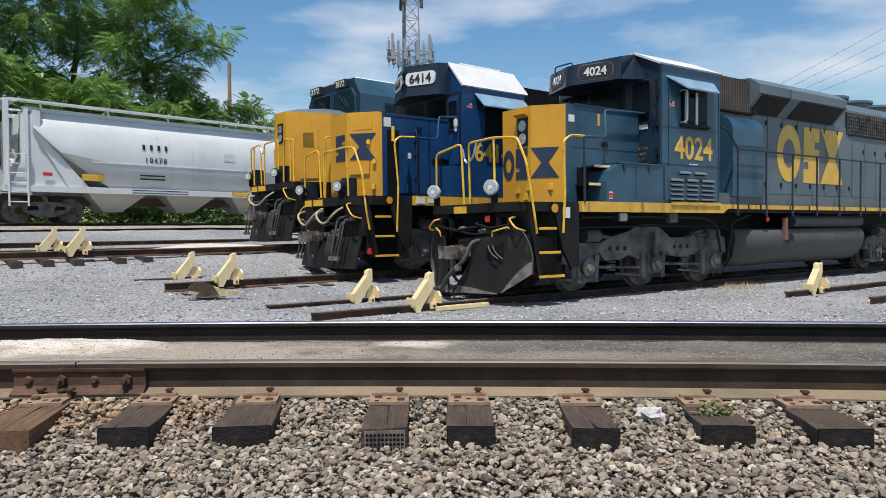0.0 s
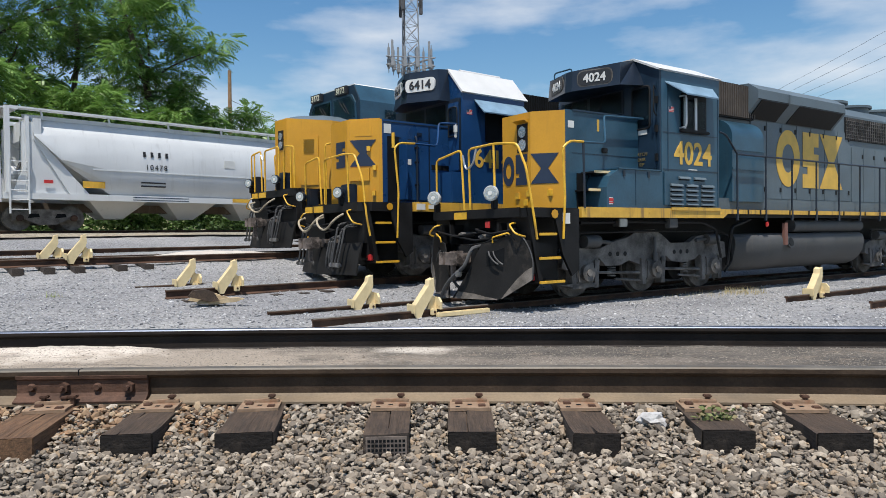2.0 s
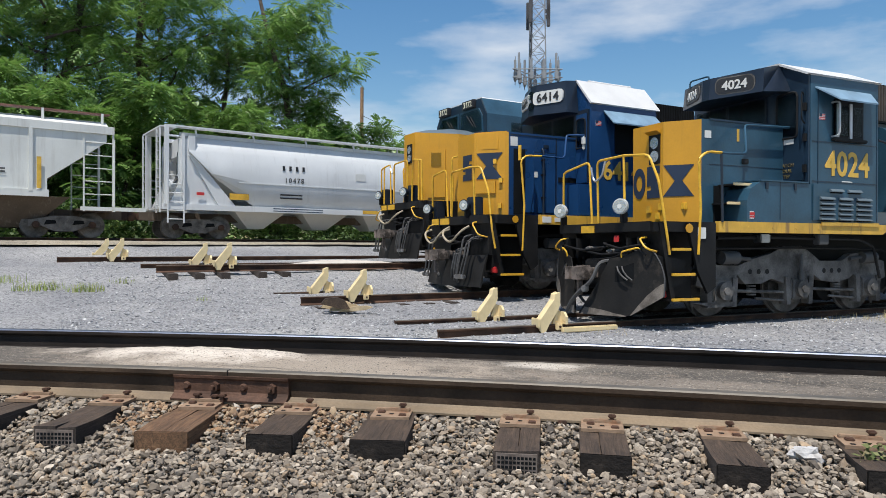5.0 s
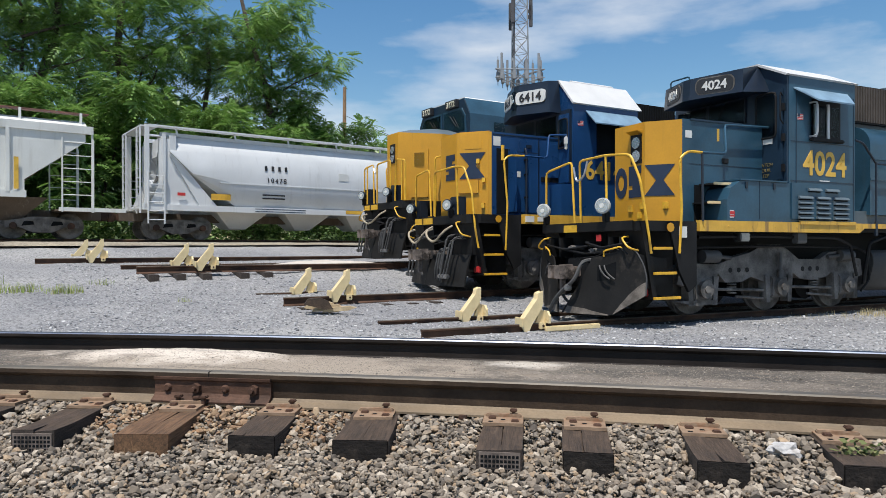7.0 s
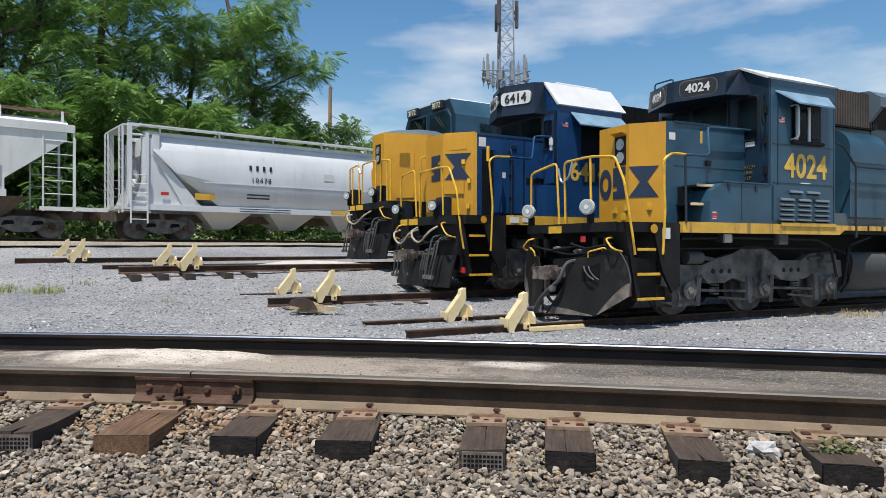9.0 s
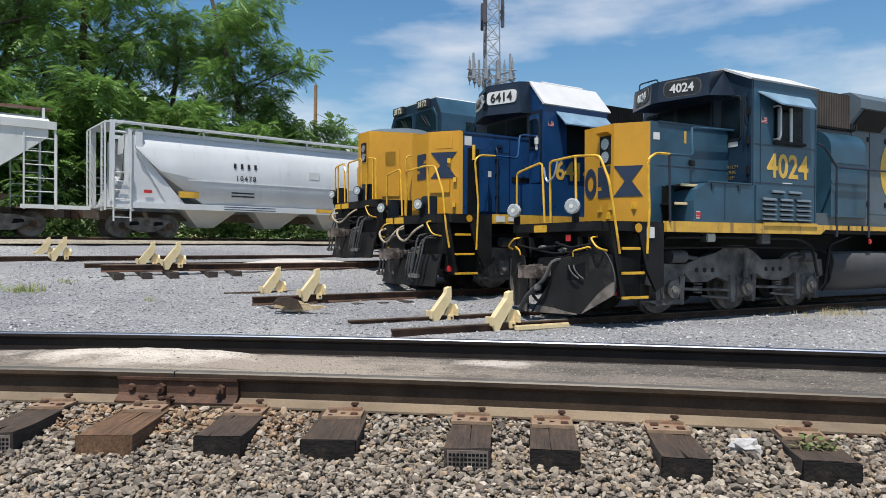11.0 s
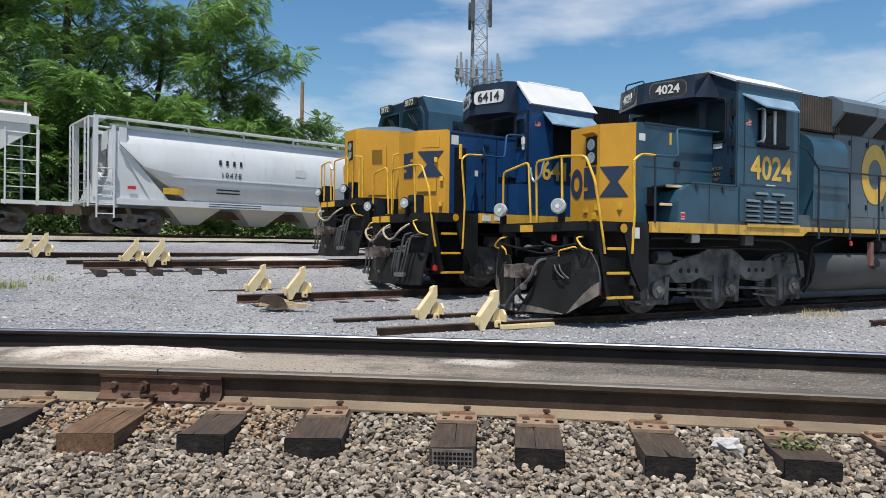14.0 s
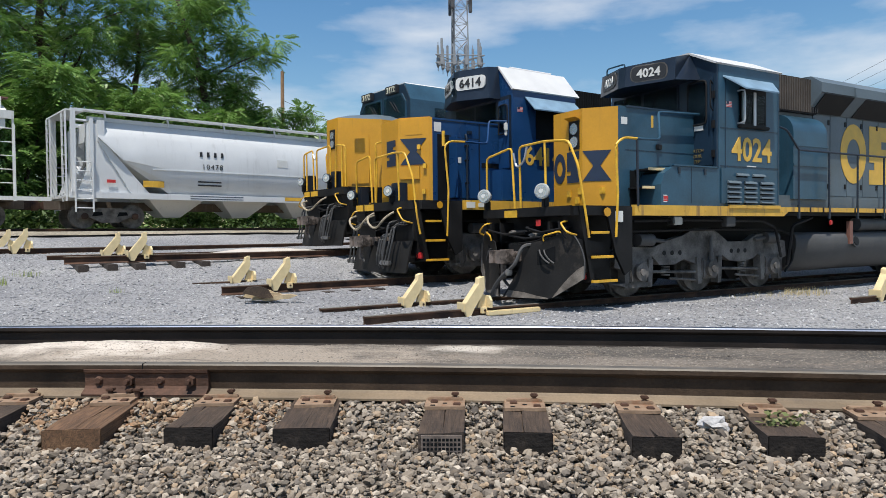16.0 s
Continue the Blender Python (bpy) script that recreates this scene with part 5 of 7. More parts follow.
def loco_6414():
    L = thing("locomotive", track(-4, 6.85), "bright blue and yellow diesel locomotive numbered 6414, white roof", "locomotive", "parked locomotives")
    ZD, ZS, LEN = 1.78, 1.56, 19.6
    wheel_arch_deck(L, LEN, ZD, ZS)
    pilot(L, hose_mat=hose_tan, hang=[(-1.15, -0.2, 0.3), (-0.2, 0.75, 0.27)], lamp_mat=blue_dark, lamps=[(-1.3, 2.0), (0.6, 2.0)])
    part("nose", slab(B(), [(0.44, -0.58), (0.4, -0.5), (0.4, 0.3), (0.43, 0.38), (0.87, 0.92), (0.95, 0.96), (0.95, -0.96), (0.87, -0.94)], "z", ZD, 3.74), yellow, L, "yellow nose with chamfered corners")
    part("nose_body", box(B(), 0.95, 3.2, -0.955, 0.955, ZD, 3.745), blue_fresh, L, "blue nose side")
    part("nose_cap", slab(B(), [(0.47, -0.42), (0.47, 0.28), (0.95, 0.88), (0.95, -0.88)], "z", 3.74, 3.775), yellow, L)
    emblem(L, "block", facing(0.396, -0.02, 2.95, -1, 0), 0.42, 0.62, navy_mark)
    mc = facing(0.648, 0.648, 2.95, -0.775, 0.632)
    emblem(L, "hourglass", mc @ Matrix.Translation((-0.03, 0, 0.006)), 0.66, 0.62, navy_mark)
    bm = B()
    bmesh.ops.create_cube(bm, size=1, matrix=mc @ Matrix.Translation((-0.02, 0.52, 0.0)) @ Matrix.Diagonal((0.42, 0.24, 0.016, 1)))
    part("nose_hatch", bm, yellow, L)
    bm = B()
    bmesh.ops.create_cube(bm, size=1, matrix=mc @ Matrix.Translation((-0.12, -0.5, 0.02)) @ Matrix.Diagonal((0.5, 0.3, 0.04, 1)))
    part("nose_box", bm, yellow, L)
    for x_, z_ in ((0.26, -0.35), (0.12, 0.1), (0.24, -0.95)):
        bm = B()
        bmesh.ops.create_cube(bm, size=1, matrix=mc @ Matrix.Translation((x_, z_, 0.03)) @ Matrix.Diagonal((0.08, 0.11, 0.07, 1)))
        part("nose_fitting", bm, yellow_rail, L)
    part("door_opening", box(B(), 1.09, 1.42, 0.956, 0.962, 1.8, 3.36), interior, L, "open dark doorway in the nose")
    part("nose_door", box(B(), 1.5, 2.3, 0.956, 0.985, 1.85, 3.3, 0.01), blue_fresh, L, "blue side door")
    part("warning_decal", box(B(), 1.0, 1.2, 0.957, 0.963, 3.42, 3.64), white_mark, L)
    for a0, a1, z0, z1 in ((1.44, 1.47, 1.82, 3.36), (2.32, 2.345, 1.82, 3.7), (1.47, 2.32, 3.3, 3.32), (0.98, 3.0, 3.68, 3.7), (1.5, 2.3, 2.95, 2.962)):
        part("panel_seam", box(B(), a0, a1, 0.955, 0.966, z0, z1), blue_dark, L)
    part("open_door", box(B(), 1.42, 1.46, 0.96, 1.28, 1.85, 3.3, 0.008), blue_fresh, L, "open nose door seen on edge")
    part("drain_pipe", tube(B(), [(1.9, 0.98, 3.4), (1.9, 1.04, 3.3), (1.9, 1.04, 1.82)], 0.028), blue_dark, L)
    for z in (2.2, 2.75, 3.1):
        part("pipe_clip", box(B(), 1.86, 1.94, 0.96, 1.06, z, z + 0.04), black_paint, L)
    part("vent_slot", box(B(), 2.4, 2.98, 0.955, 0.97, 2.62, 2.74), interior, L, "dark horizontal slot")
    part("lift_lug", box(B(), 1.95, 2.1, 0.955, 0.99, 3.42, 3.5, 0.01), blue_dark, L)
    part("fuel_notice", box(B(), 1.62, 1.76, 0.986, 0.992, 2.7, 2.84), white_mark, L)
    part("hazard_disc", rod(B(), (0.75, 1.545, 1.66), (0.75, 1.555, 1.66), 0.085, 8), yellow, L)
    # railings
    railing(L, [(0.1, -1.3, 1.78), (0.1, -1.3, 2.85), (0.12, -0.6, 2.95), (0.12, -0.5, 1.78)])
    railing(L, [(0.1, -0.3, 1.78), (0.1, -0.3, 2.85), (0.12, 0.6, 2.9), (0.1, 1.1, 2.85), (0.12, 1.4, 2.3), (0.15, 1.52, 1.4), (0.22, 1.54, 1.0)])
    railing(L, [(0.12, 0.75, 2.88), (0.15, 0.75, 1.78)])
    railing(L, [(0.95, 1.54, 0.95), (1.0, 1.54, 2.0), (0.9, 1.54, 3.0), (1.05, 1.52, 3.12), (1.5, 1.5, 3.14)])
    railing(L, [(1.5, 1.5, 3.14), (2.2, 1.45, 3.14), (2.45, 1.2, 3.75), (2.94, 1.35, 3.75)], blue_fresh)
    part("filler_post", rod(B(), (1.1, 1.2, 3.05), (1.1, 1.2, 3.4), 0.04, 8), yellow_rail, L)
    part("red_jack", box(B(), 0.3, 0.5, 1.2, 1.4, 0.44, 0.58, 0.02), red_mark, L, "red painted lever on the step")
    # cab
    part("cab", slab(B(), [(-1.45, ZD), (-1.45, 4.55), (-0.9, 5.16), (0.9, 5.16), (1.45, 4.55), (1.45, ZD)], "a", 3.0, 5.15), blue_fresh, L, "blue cab")
    part("cab_roof", slab(B(), [(-1.5, 4.54), (-0.92, 5.2), (0.92, 5.2), (1.5, 4.54), (1.45, 4.52), (0.9, 5.16), (-0.9, 5.16), (-1.45, 4.52)], "a", 2.975, 5.25), white_roof, L, "white cab roof with slanted edges")
    part("roof_handle", rod(rod(B(), (3.5, 0.75, 5.24), (4.9, 0.75, 5.24), 0.05, 10), (5.0, 0.5, 5.16), (5.0, 0.5, 5.33), 0.08, 10), white_roof, L)
    hd = part("number_board_header", loft(B(), [[(2.25, -0.12, 4.38), (2.25, 0.12, 4.38), (2.62, 1.0, 4.36), (2.97, 1.02, 4.36), (2.97, -1.02, 4.36), (2.62, -1.0, 4.36)], [(2.35, -0.12, 5.16), (2.35, 0.12, 5.16), (2.68, 0.88, 5.16), (2.97, 0.93, 5.18), (2.97, -0.93, 5.18), (2.68, -0.88, 5.16)]]), blue_dark, L)
    for s in (-1, 1):
        m = facing(2.44, s * 0.48, 4.8, -0.86, s * 0.36)
        bm = B()
        bm = plate(m, 0.86, 0.33, 0.03, 0.1)
        part("number_board", bm, white_mark, hd, "white number board")
        sign("road_number", "6414", 0.3, m @ Matrix.Translation((0, -0.01, 0.036)), black_mark, hd, "black road number", 1.0, 0.008, 1.08)
    for z in (4.62, 4.9):
        part("cab_headlight", rod(B(), (2.24, 0.0, z), (2.4, 0.0, z), 0.1, 14), pane_dark, hd)
    for v0, v1 in ((0.05, 0.85), (-0.85, -0.05)):
        part("windshield", box(B(), 2.93, 2.95, v0, v1, 3.8, 4.3), pane_dark, L, "dark windshield glass")
    part("cab_front", box(B(), 2.95, 3.0, -1.4, 1.4, 2.6, 4.4), blue_dark, L)
    dr = part("cab_door", box(B(), 2.92, 2.95, 0.98, 1.38, 2.6, 4.3, 0.01), blue_fresh, L, "narrow blue cab door")
    part("door_window", box(B(), 2.905, 2.92, 1.04, 1.32, 3.5, 4.15), pane_dark, dr)
    part("door_frame", tube(B(), [(2.91, 1.01, 3.46), (2.91, 1.01, 4.18), (2.91, 1.35, 4.18), (2.91, 1.35, 3.46), (2.91, 1.01, 3.46)], 0.018), black_paint, dr)
    part("tied_rag", box(box(B(), 2.82, 2.92, 1.28, 1.4, 3.5, 3.74, 0.04), 2.84, 2.92, 1.3, 1.36, 3.4, 3.55, 0.02), white_mark, L, "white rag tied to the handrail")
    for s in (-1, 1):
        part("cab_window", box(B(), 3.75, 4.95, s * 1.45, s * 1.47, 3.35, 4.15), interior, L, "open dark cab window")
        part("sun_visor", slab(B(), [(s * 1.45, 4.4), (s * 1.82, 4.04), (s * 1.815, 4.01), (s * 1.45, 4.37)], "a", 3.4, 5.1), visor_blue, L, "blue sun visor")
        flag(L, 3.15, s, 1.45, 4.0)
        sign("road_number", "6414", 0.62, facing(4.0, s * 1.453, 2.9, 0, s), gold, L, "yellow road number on the cab side", 1.05, 0.012)
        part("walk_box", box(B(), 2.6, 3.2, s * 0.96, s * 1.5, ZD, 2.55, 0.02), blue_fresh, L)
        part("air_intake", box(B(), 5.2, 6.9, s * 0.85, s * 1.05, 3.9, 4.85), black_paint, L)
        bm = B()
        for a in np.arange(5.25, 6.9, 0.09):
            box(bm, a, a + 0.045, s * 1.05, s * 1.09, 3.93, 4.83)
        part("intake_ribs", bm, interior, L)
        walkway_rail(L, s, 5.6, 17.5, ZD - 0.05, 10, blue_dark, 1.33)
    part("hood", slab(B(), [(-0.93, ZD), (-0.93, 4.5), (-0.8, 4.7), (0.8, 4.7), (0.93, 4.5), (0.93, ZD)], "a", 5.15, 18.6), blue_fresh, L, "blue long hood")
    for a in (8.0, 12.5, 14.2):
        part("roof_fan", rod(B(), (a, 0, 4.5), (a, 0, 4.82), 0.62, 24), blue_dark, L, smooth=True)
    truck(L, 1.95, 2.07)
    truck(L, 13.4, 2.07)
    part("fuel_tank", box(B(), 7.0, 12.6, -1.4, 1.4, 0.35, 1.25, 0.12), tank_grey, L)
    part("inspection_notice", box(box(B(), 1.5, 1.75, 1.545, 1.555, 1.6, 1.74), 1.85, 2.2, 1.545, 1.555, 1.62, 1.72), white_mark, L)
    return L


def loco_3172():
    L = thing("locomotive", track(-8, 6.95), "blue and yellow wide-cab diesel locomotive numbered 3172", "locomotive", "parked locomotives")
    ZD, ZS, LEN = 1.78, 1.56, 21.5
    wheel_arch_deck(L, LEN, ZD, ZS)
    pilot(L, hose_mat=hose_tan, hang=[(-0.95, 0.35, 0.27)], lamp_mat=blue_dark, lamps=[(-1.25, 2.05), (0.48, 2.05)])
    plan = [(0.66, -0.36), (0.66, 0.36), (1.55, 1.38), (1.7, 1.42), (2.45, 1.42), (2.45, -1.42), (1.7, -1.42), (1.55, -1.38)]
    tip = lambda a: 3.84 - 0.13 * max(0.0, min(1.0, (a - 0.66) / 1.0))
    part("nose", loft(B(), [[(a, v, ZD) for a, v in plan], [(a, v, tip(a)) for a, v in plan]]), yellow, L, "broad yellow wedge-shaped nose")
    part("nose_top", loft(B(), [[(a, v, tip(a)) for a, v in plan], [(1.1 + 0.6 * (a - 0.66), v * 0.55, 3.96) for a, v in plan]]), grey_hood, L, "dark sloped top of the nose")
    mc = facing(1.1, 0.87, 2.6, -0.75, 0.66)
    bm = B()
    bmesh.ops.create_cube(bm, size=1, matrix=mc @ Matrix.Translation((0, 0, 0.0)) @ Matrix.Diagonal((0.55, 1.4, 0.05, 1)))
    part("nose_door", bm, yellow, L, "yellow nose door")
    bm = B()
    bmesh.ops.create_cube(bm, size=1, matrix=mc @ Matrix.Translation((0, 0.4, 0.03)) @ Matrix.Diagonal((0.3, 0.4, 0.02, 1)))
    part("door_window", bm, pane_dark, L)
    hl = part("headlight_recess", box(B(), 0.645, 0.68, -0.15, 0.17, 2.95, 3.52), black_paint, L)
    for z in (3.1, 3.35):
        part("headlight", rod(B(), (0.63, 0.01, z), (0.66, 0.01, z), 0.11, 16), lamp_glass, hl)
    for v, a in ((0.3, 0.6), (0.75, 0.9), (1.1, 1.2)):
        railing(L, [(a + 0.1, v, 2.3), (a, v + 0.05, 2.35), (a, v + 0.05, 3.2), (a + 0.1, v, 3.25)], None, 0.018)
    cabs = [(-1.5, ZD), (-1.5, 4.4), (-1.2, 4.9), (1.2, 4.9), (1.5, 4.4), (1.5, ZD)]
    part("cab", loft(B(), [[(2.45, v, z) for v, z in cabs], [(5.2, v, z) for v, z in cabs]]), blue_faded, L, "blue wide cab")
    part("cab_face", slab(B(), [(-1.48, 3.7), (-1.48, 4.4), (-1.18, 4.88), (1.18, 4.88), (1.48, 4.4), (1.48, 3.7)], "a", 2.43, 2.452), blue_mid, L)
    part("cab_roof", slab(B(), [(-1.2, 4.89), (1.2, 4.89), (1.1, 4.95), (-1.1, 4.95)], "a", 2.5, 5.2), white_roof, L, "pale cab roof")
    wf = part("windshield_frame", slab(B(), [(0.06, 3.86), (1.34, 3.86), (1.3, 4.36), (1.1, 4.62), (0.06, 4.62)], "a", 2.4, 2.45), blue_faded, L)
    part("pane", slab(B(), [(0.12, 3.92), (1.27, 3.92), (1.24, 4.34), (1.06, 4.56), (0.12, 4.56)], "a", 2.38, 2.4), pane_dark, wf, "dark windshield glass")
    wf = part("windshield_frame", slab(B(), [(-0.06, 3.86), (-1.34, 3.86), (-1.3, 4.36), (-1.1, 4.62), (-0.06, 4.62)], "a", 2.4, 2.45), blue_faded, L)
    part("pane", slab(B(), [(-0.12, 3.92), (-1.27, 3.92), (-1.24, 4.34), (-1.06, 4.56), (-0.12, 4.56)], "a", 2.38, 2.4), pane_dark, wf, "dark windshield glass")
    for v in (0.5, -0.7):
        part("wiper", rod(rod(B(), (2.36, v, 4.45), (2.36, v + 0.35, 4.1), 0.014, 6), (2.36, v + 0.2, 4.4), (2.36, v + 0.5, 4.05), 0.012, 6), black_paint, L)
    for v in (0.62, -0.85):
        m = facing(2.36, v, 4.78, -1, 0)
        bm = B()
        bmesh.ops.create_cube(bm, size=1, matrix=m @ Matrix.Diagonal((0.62, 0.24, 0.1, 1)))
        nb = part("number_board", bm, black_mark, L)
        sign("road_number", "3172", 0.24, m @ Matrix.Translation((0, -0.01, 0.056)), surface("pale_number", (0.6, 0.58, 0.45), 0.5, bump=0), L, "pale road number", 1.0, 0.004)
    part("air_horn", rod(rod(rod(B(), (3.4, 0.0, 4.94), (3.4, 0.0, 5.16), 0.025, 6), (3.7, 0.2, 4.94), (3.7, 0.2, 5.12), 0.02, 6), (3.9, -0.1, 4.94), (3.9, -0.1, 5.1), 0.02, 6), black_paint, L)
    for s in (-1, 1):
        part("cab_window", box(B(), 3.3, 4.5, s * 1.52, s * 1.535, 3.5, 4.2, 0.01), pane_dark, L)
        walkway_rail(L, s, 5.5, 19, ZD - 0.05, 10, blue_dark, 1.33)
        railing(L, [(0.1, s * 1.35, 1.78), (0.1, s * 1.35, 2.9), (0.12, s * 0.75, 2.98), (0.12, s * 0.7, 1.78)])
        railing(L, [(0.1, s * 1.15, 1.78), (0.1, s * 1.15, 2.95)])
        railing(L, [(0.95, s * 1.54, 1.0), (1.0, s * 1.54, 2.2), (0.95, s * 1.54, 3.0), (1.4, s * 1.5, 3.1)])
    railing(L, [(0.1, -0.45, 1.78), (0.1, -0.45, 2.95), (0.12, 0.4, 3.0), (0.12, 0.4, 1.78)])
    part("safety_chain", tube(B(), [(0.1, -0.7, 2.85), (0.1, -0.6, 2.7), (0.1, -0.5, 2.7), (0.1, -0.45, 2.85)], 0.02), chain_steel, L)
    part("hood", slab(B(), [(-0.93, ZD), (-0.93, 4.4), (-0.8, 4.6), (0.8, 4.6), (0.93, 4.4), (0.93, ZD)], "a", 5.2, 20.6), blue_faded, L, "blue long hood")
    for ch in L.children:
        if ch.name.split(".")[0] in ("nose", "nose_top", "nose_door", "door_window", "headlight_recess", "cab", "cab_face", "cab_roof", "windshield_frame", "wiper", "number_board", "road_number", "air_horn", "cab_window"):
            ch.location.x -= 0.26
    truck(L, 1.95, 2.07)
    truck(L, 14.8, 2.07)
    return L


loco_4024()
loco_6414()
loco_3172()
# ---- freight cars on the far track ----


def car_truck(C, a):
    tr = part("car_truck", slab(B(), [(a - 1.15, 0.38), (a - 1.15, 0.62), (a - 0.6, 0.72), (a - 0.35, 0.78), (a + 0.35, 0.78), (a + 0.6, 0.72), (a + 1.15, 0.62), (a + 1.15, 0.38), (a + 0.75, 0.42), (a + 0.3, 0.22), (a - 0.3, 0.22), (a - 0.75, 0.42)], "v", 0.92, 1.06), truck_grey, C, "grey cast side frame")
    part("side_frame", slab(B(), [(a - 1.15, 0.38), (a - 1.15, 0.62), (a + 1.15, 0.62), (a + 1.15, 0.38), (a + 0.3, 0.22), (a - 0.3, 0.22)], "v", -1.06, -0.92), truck_grey, tr)
    for k in (-0.9, 0.9):
        for s in (-1, 1):
            part("wheel", rod(rod(B(), (a + k, s * 0.68, 0.46), (a + k, s * 0.8, 0.46), 0.455, 28), (a + k, s * 0.66, 0.46), (a + k, s * 0.7, 0.46), 0.48, 28), truck_grey, tr, smooth=True)
        part("axle", rod(B(), (a + k, -1.0, 0.46), (a + k, 1.0, 0.46), 0.08, 10), truck_grey, tr)
        part("bearing_cap", rod(B(), (a + k, 1.0, 0.46), (a + k, 1.14, 0.46), 0.12, 14), rail_rust, tr, smooth=True)
    for k in (-0.16, 0, 0.16):
        bm = B()
        for i in range(5):
            rod(bm, (a + k, 1.0, 0.32 + 0.07 * i), (a + k, 1.0, 0.355 + 0.07 * i), 0.07, 10)
        part("spring", bm, truck_grey, tr)
    for k in (-0.45, 0.45):
        part("frame_window", slab(B(), [(a + k - 0.2, 0.45), (a + k - 0.12, 0.62), (a + k + 0.16, 0.62), (a + k + 0.2, 0.5)], "v", 1.058, 1.066), interior, tr)


def ladder(C, a0, a1, v, z0, z1, n, mat, name="ladder"):
    bm = B()
    for a in (a0, a1):
        box(bm, a - 0.025, a + 0.025, v - 0.03, v + 0.03, z0, z1)
    for i in range(n):
        z = z0 + 0.15 + (z1 - z0 - 0.3) * i / (n - 1)
        rod(bm, (a0, v, z), (a1, v, z), 0.018, 6)
    return part(name, bm, mat, C)


def covered_hopper_round():
    """Grey covered hopper with curved sides: ends open over the trucks, chutes below."""
    C = thing("hopper_car", far(6.3, 0, 1.61), "light grey round-sided covered hopper car on a far track", "freight car", "freight cars on the far track")
    LEN, W = 17.6, 1.58

    def sec(lo, w):
        pts = []
        for s in (1, -1):
            half = [(w * 0.86, lo), (w * 0.97, max(lo, 1.75)), (w, max(lo, 2.3)), (w * 0.985, max(lo, 2.9)), (w * 0.93, 3.45), (w * 0.82, 3.85), (w * 0.66, 4.12)]
            pts += [(s * v, z) for v, z in (half if s == 1 else half[::-1])]
        return pts
    rings = [[(a, v, z) for v, z in sec(lo, W)] for a, lo in ((1.25, 3.4), (2.1, 2.6), (3.9, 1.36), (LEN - 3.9, 1.36), (LEN - 2.1, 2.6), (LEN - 1.25, 3.4))]
    part("body_shell", loft(B(), rings), hopper_grey, C, "grey curved steel side sheets", smooth=True)
    for s in (-1, 1):
        part("side_sill", box(B(), 0.25, LEN - 0.25, s * 1.36, s * 1.5, 1.12, 1.36, 0.01), hopper_grey, C)
        part("side_rib", slab(B(), [(1.25, 3.3), (1.25, 4.05), (1.5, 4.05), (1.5, 3.2), (3.1, 1.36), (2.4, 1.36)], "v", s * 1.37, s * 1.46), hopper_grey, C)
        part("end_web", slab(B(), [(0.55, 1.36), (2.55, 1.36), (1.5, 2.9), (1.3, 3.9), (1.05, 3.9), (1.05, 2.6)], "v", s * 1.36, s * 1.4), hopper_grey, C, "grey triangular end sheet")
        part("seam_strip", box(B(), 3.2, LEN - 3.2, s * 1.57, s * 1.6, 2.28, 2.32), hopper_grey, C)
        part("roof_edge", box(B(), 1.0, LEN - 1.0, s * 1.0, s * 1.14, 4.05, 4.2), hopper_grey, C)
        part("running_board", box(B(), 0.5, LEN - 0.5, s * 1.05, s * 1.45, 4.36, 4.42), hopper_grey, C, "roof running board")
        for a in np.arange(1.5, LEN, 2.35):
            part("board_bracket", slab(B(), [(a, 4.38), (a + 0.06, 4.38), (a + 0.12, 4.05), (a + 0.06, 4.05)], "v", s * 1.3, s * 1.36), hopper_grey, C)
        for a in (3.05, 9.0, LEN - 3.5):
            part("reflector_patch", box(B(), a, a + 0.8, s * 1.5, s * 1.508, 1.2, 1.36) if a > 4 else box(B(), a - 0.2, a + 0.6, s * 1.5, s * 1.508, 1.6, 1.85), surface("reflector_yellow", (0.62, 0.36, 0.04), 0.5, bump=0), C)
        for a in (0.42, LEN - 0.42):
            part("corner_post", box(B(), a - 0.08, a + 0.08, s * 1.36, s * 1.5, 1.2, 4.4), hopper_grey, C)
        for a in (1.05, LEN - 1.05):
            part("corner_post", box(B(), a - 0.06, a + 0.06, s * 1.36, s * 1.46, 1.2, 4.1), hopper_grey, C)
        for a0, a1 in ((0.45, 1.05), (LEN - 1.05, LEN - 0.45)):
            ladder(C, a0, a1, s * 1.52, 0.6, 2.6, 6, hopper_grey)
            part("end_platform", box(B(), a0 - 0.3, a1 + 0.3, s * 0.2, s * 1.4, 1.14, 1.2), hopper_grey, C)
    for a in (0.18, LEN - 0.18):
        for v in (-1.4, -0.9, 0.9, 1.4):
            part("end_ladder_rail", box(B(), a - 0.03, a + 0.03, v - 0.03, v + 0.03, 1.0, 4.3), hopper_grey, C)
        for z in np.arange(1.3, 4.3, 0.35):
            for v in (-1.4, 0.9):
                part("rung", rod(B(), (a, v, z), (a, v + 0.5, z), 0.018, 6), hopper_grey, C)
        part("end_walk", box(B(), min(a, a), a + (0.6 if a < 2 else -0.6), -1.45, 1.45, 4.3, 4.36), hopper_grey, C)
    for a in (0.95, LEN - 0.95):
        part("end_frame", slab(B(), [(-1.35, 1.2), (-1.35, 3.9), (-1.2, 3.9), (-1.2, 1.3), (1.2, 1.3), (1.2, 3.9), (1.35, 3.9), (1.35, 1.2)], "a", a - 0.05, a + 0.05), hopper_grey, C)
    part("brake_cylinder", rod(B(), (0.55, 0.7, 2.05), (0.95, 0.7, 2.05), 0.3, 16), hopper_grey, C, smooth=True)
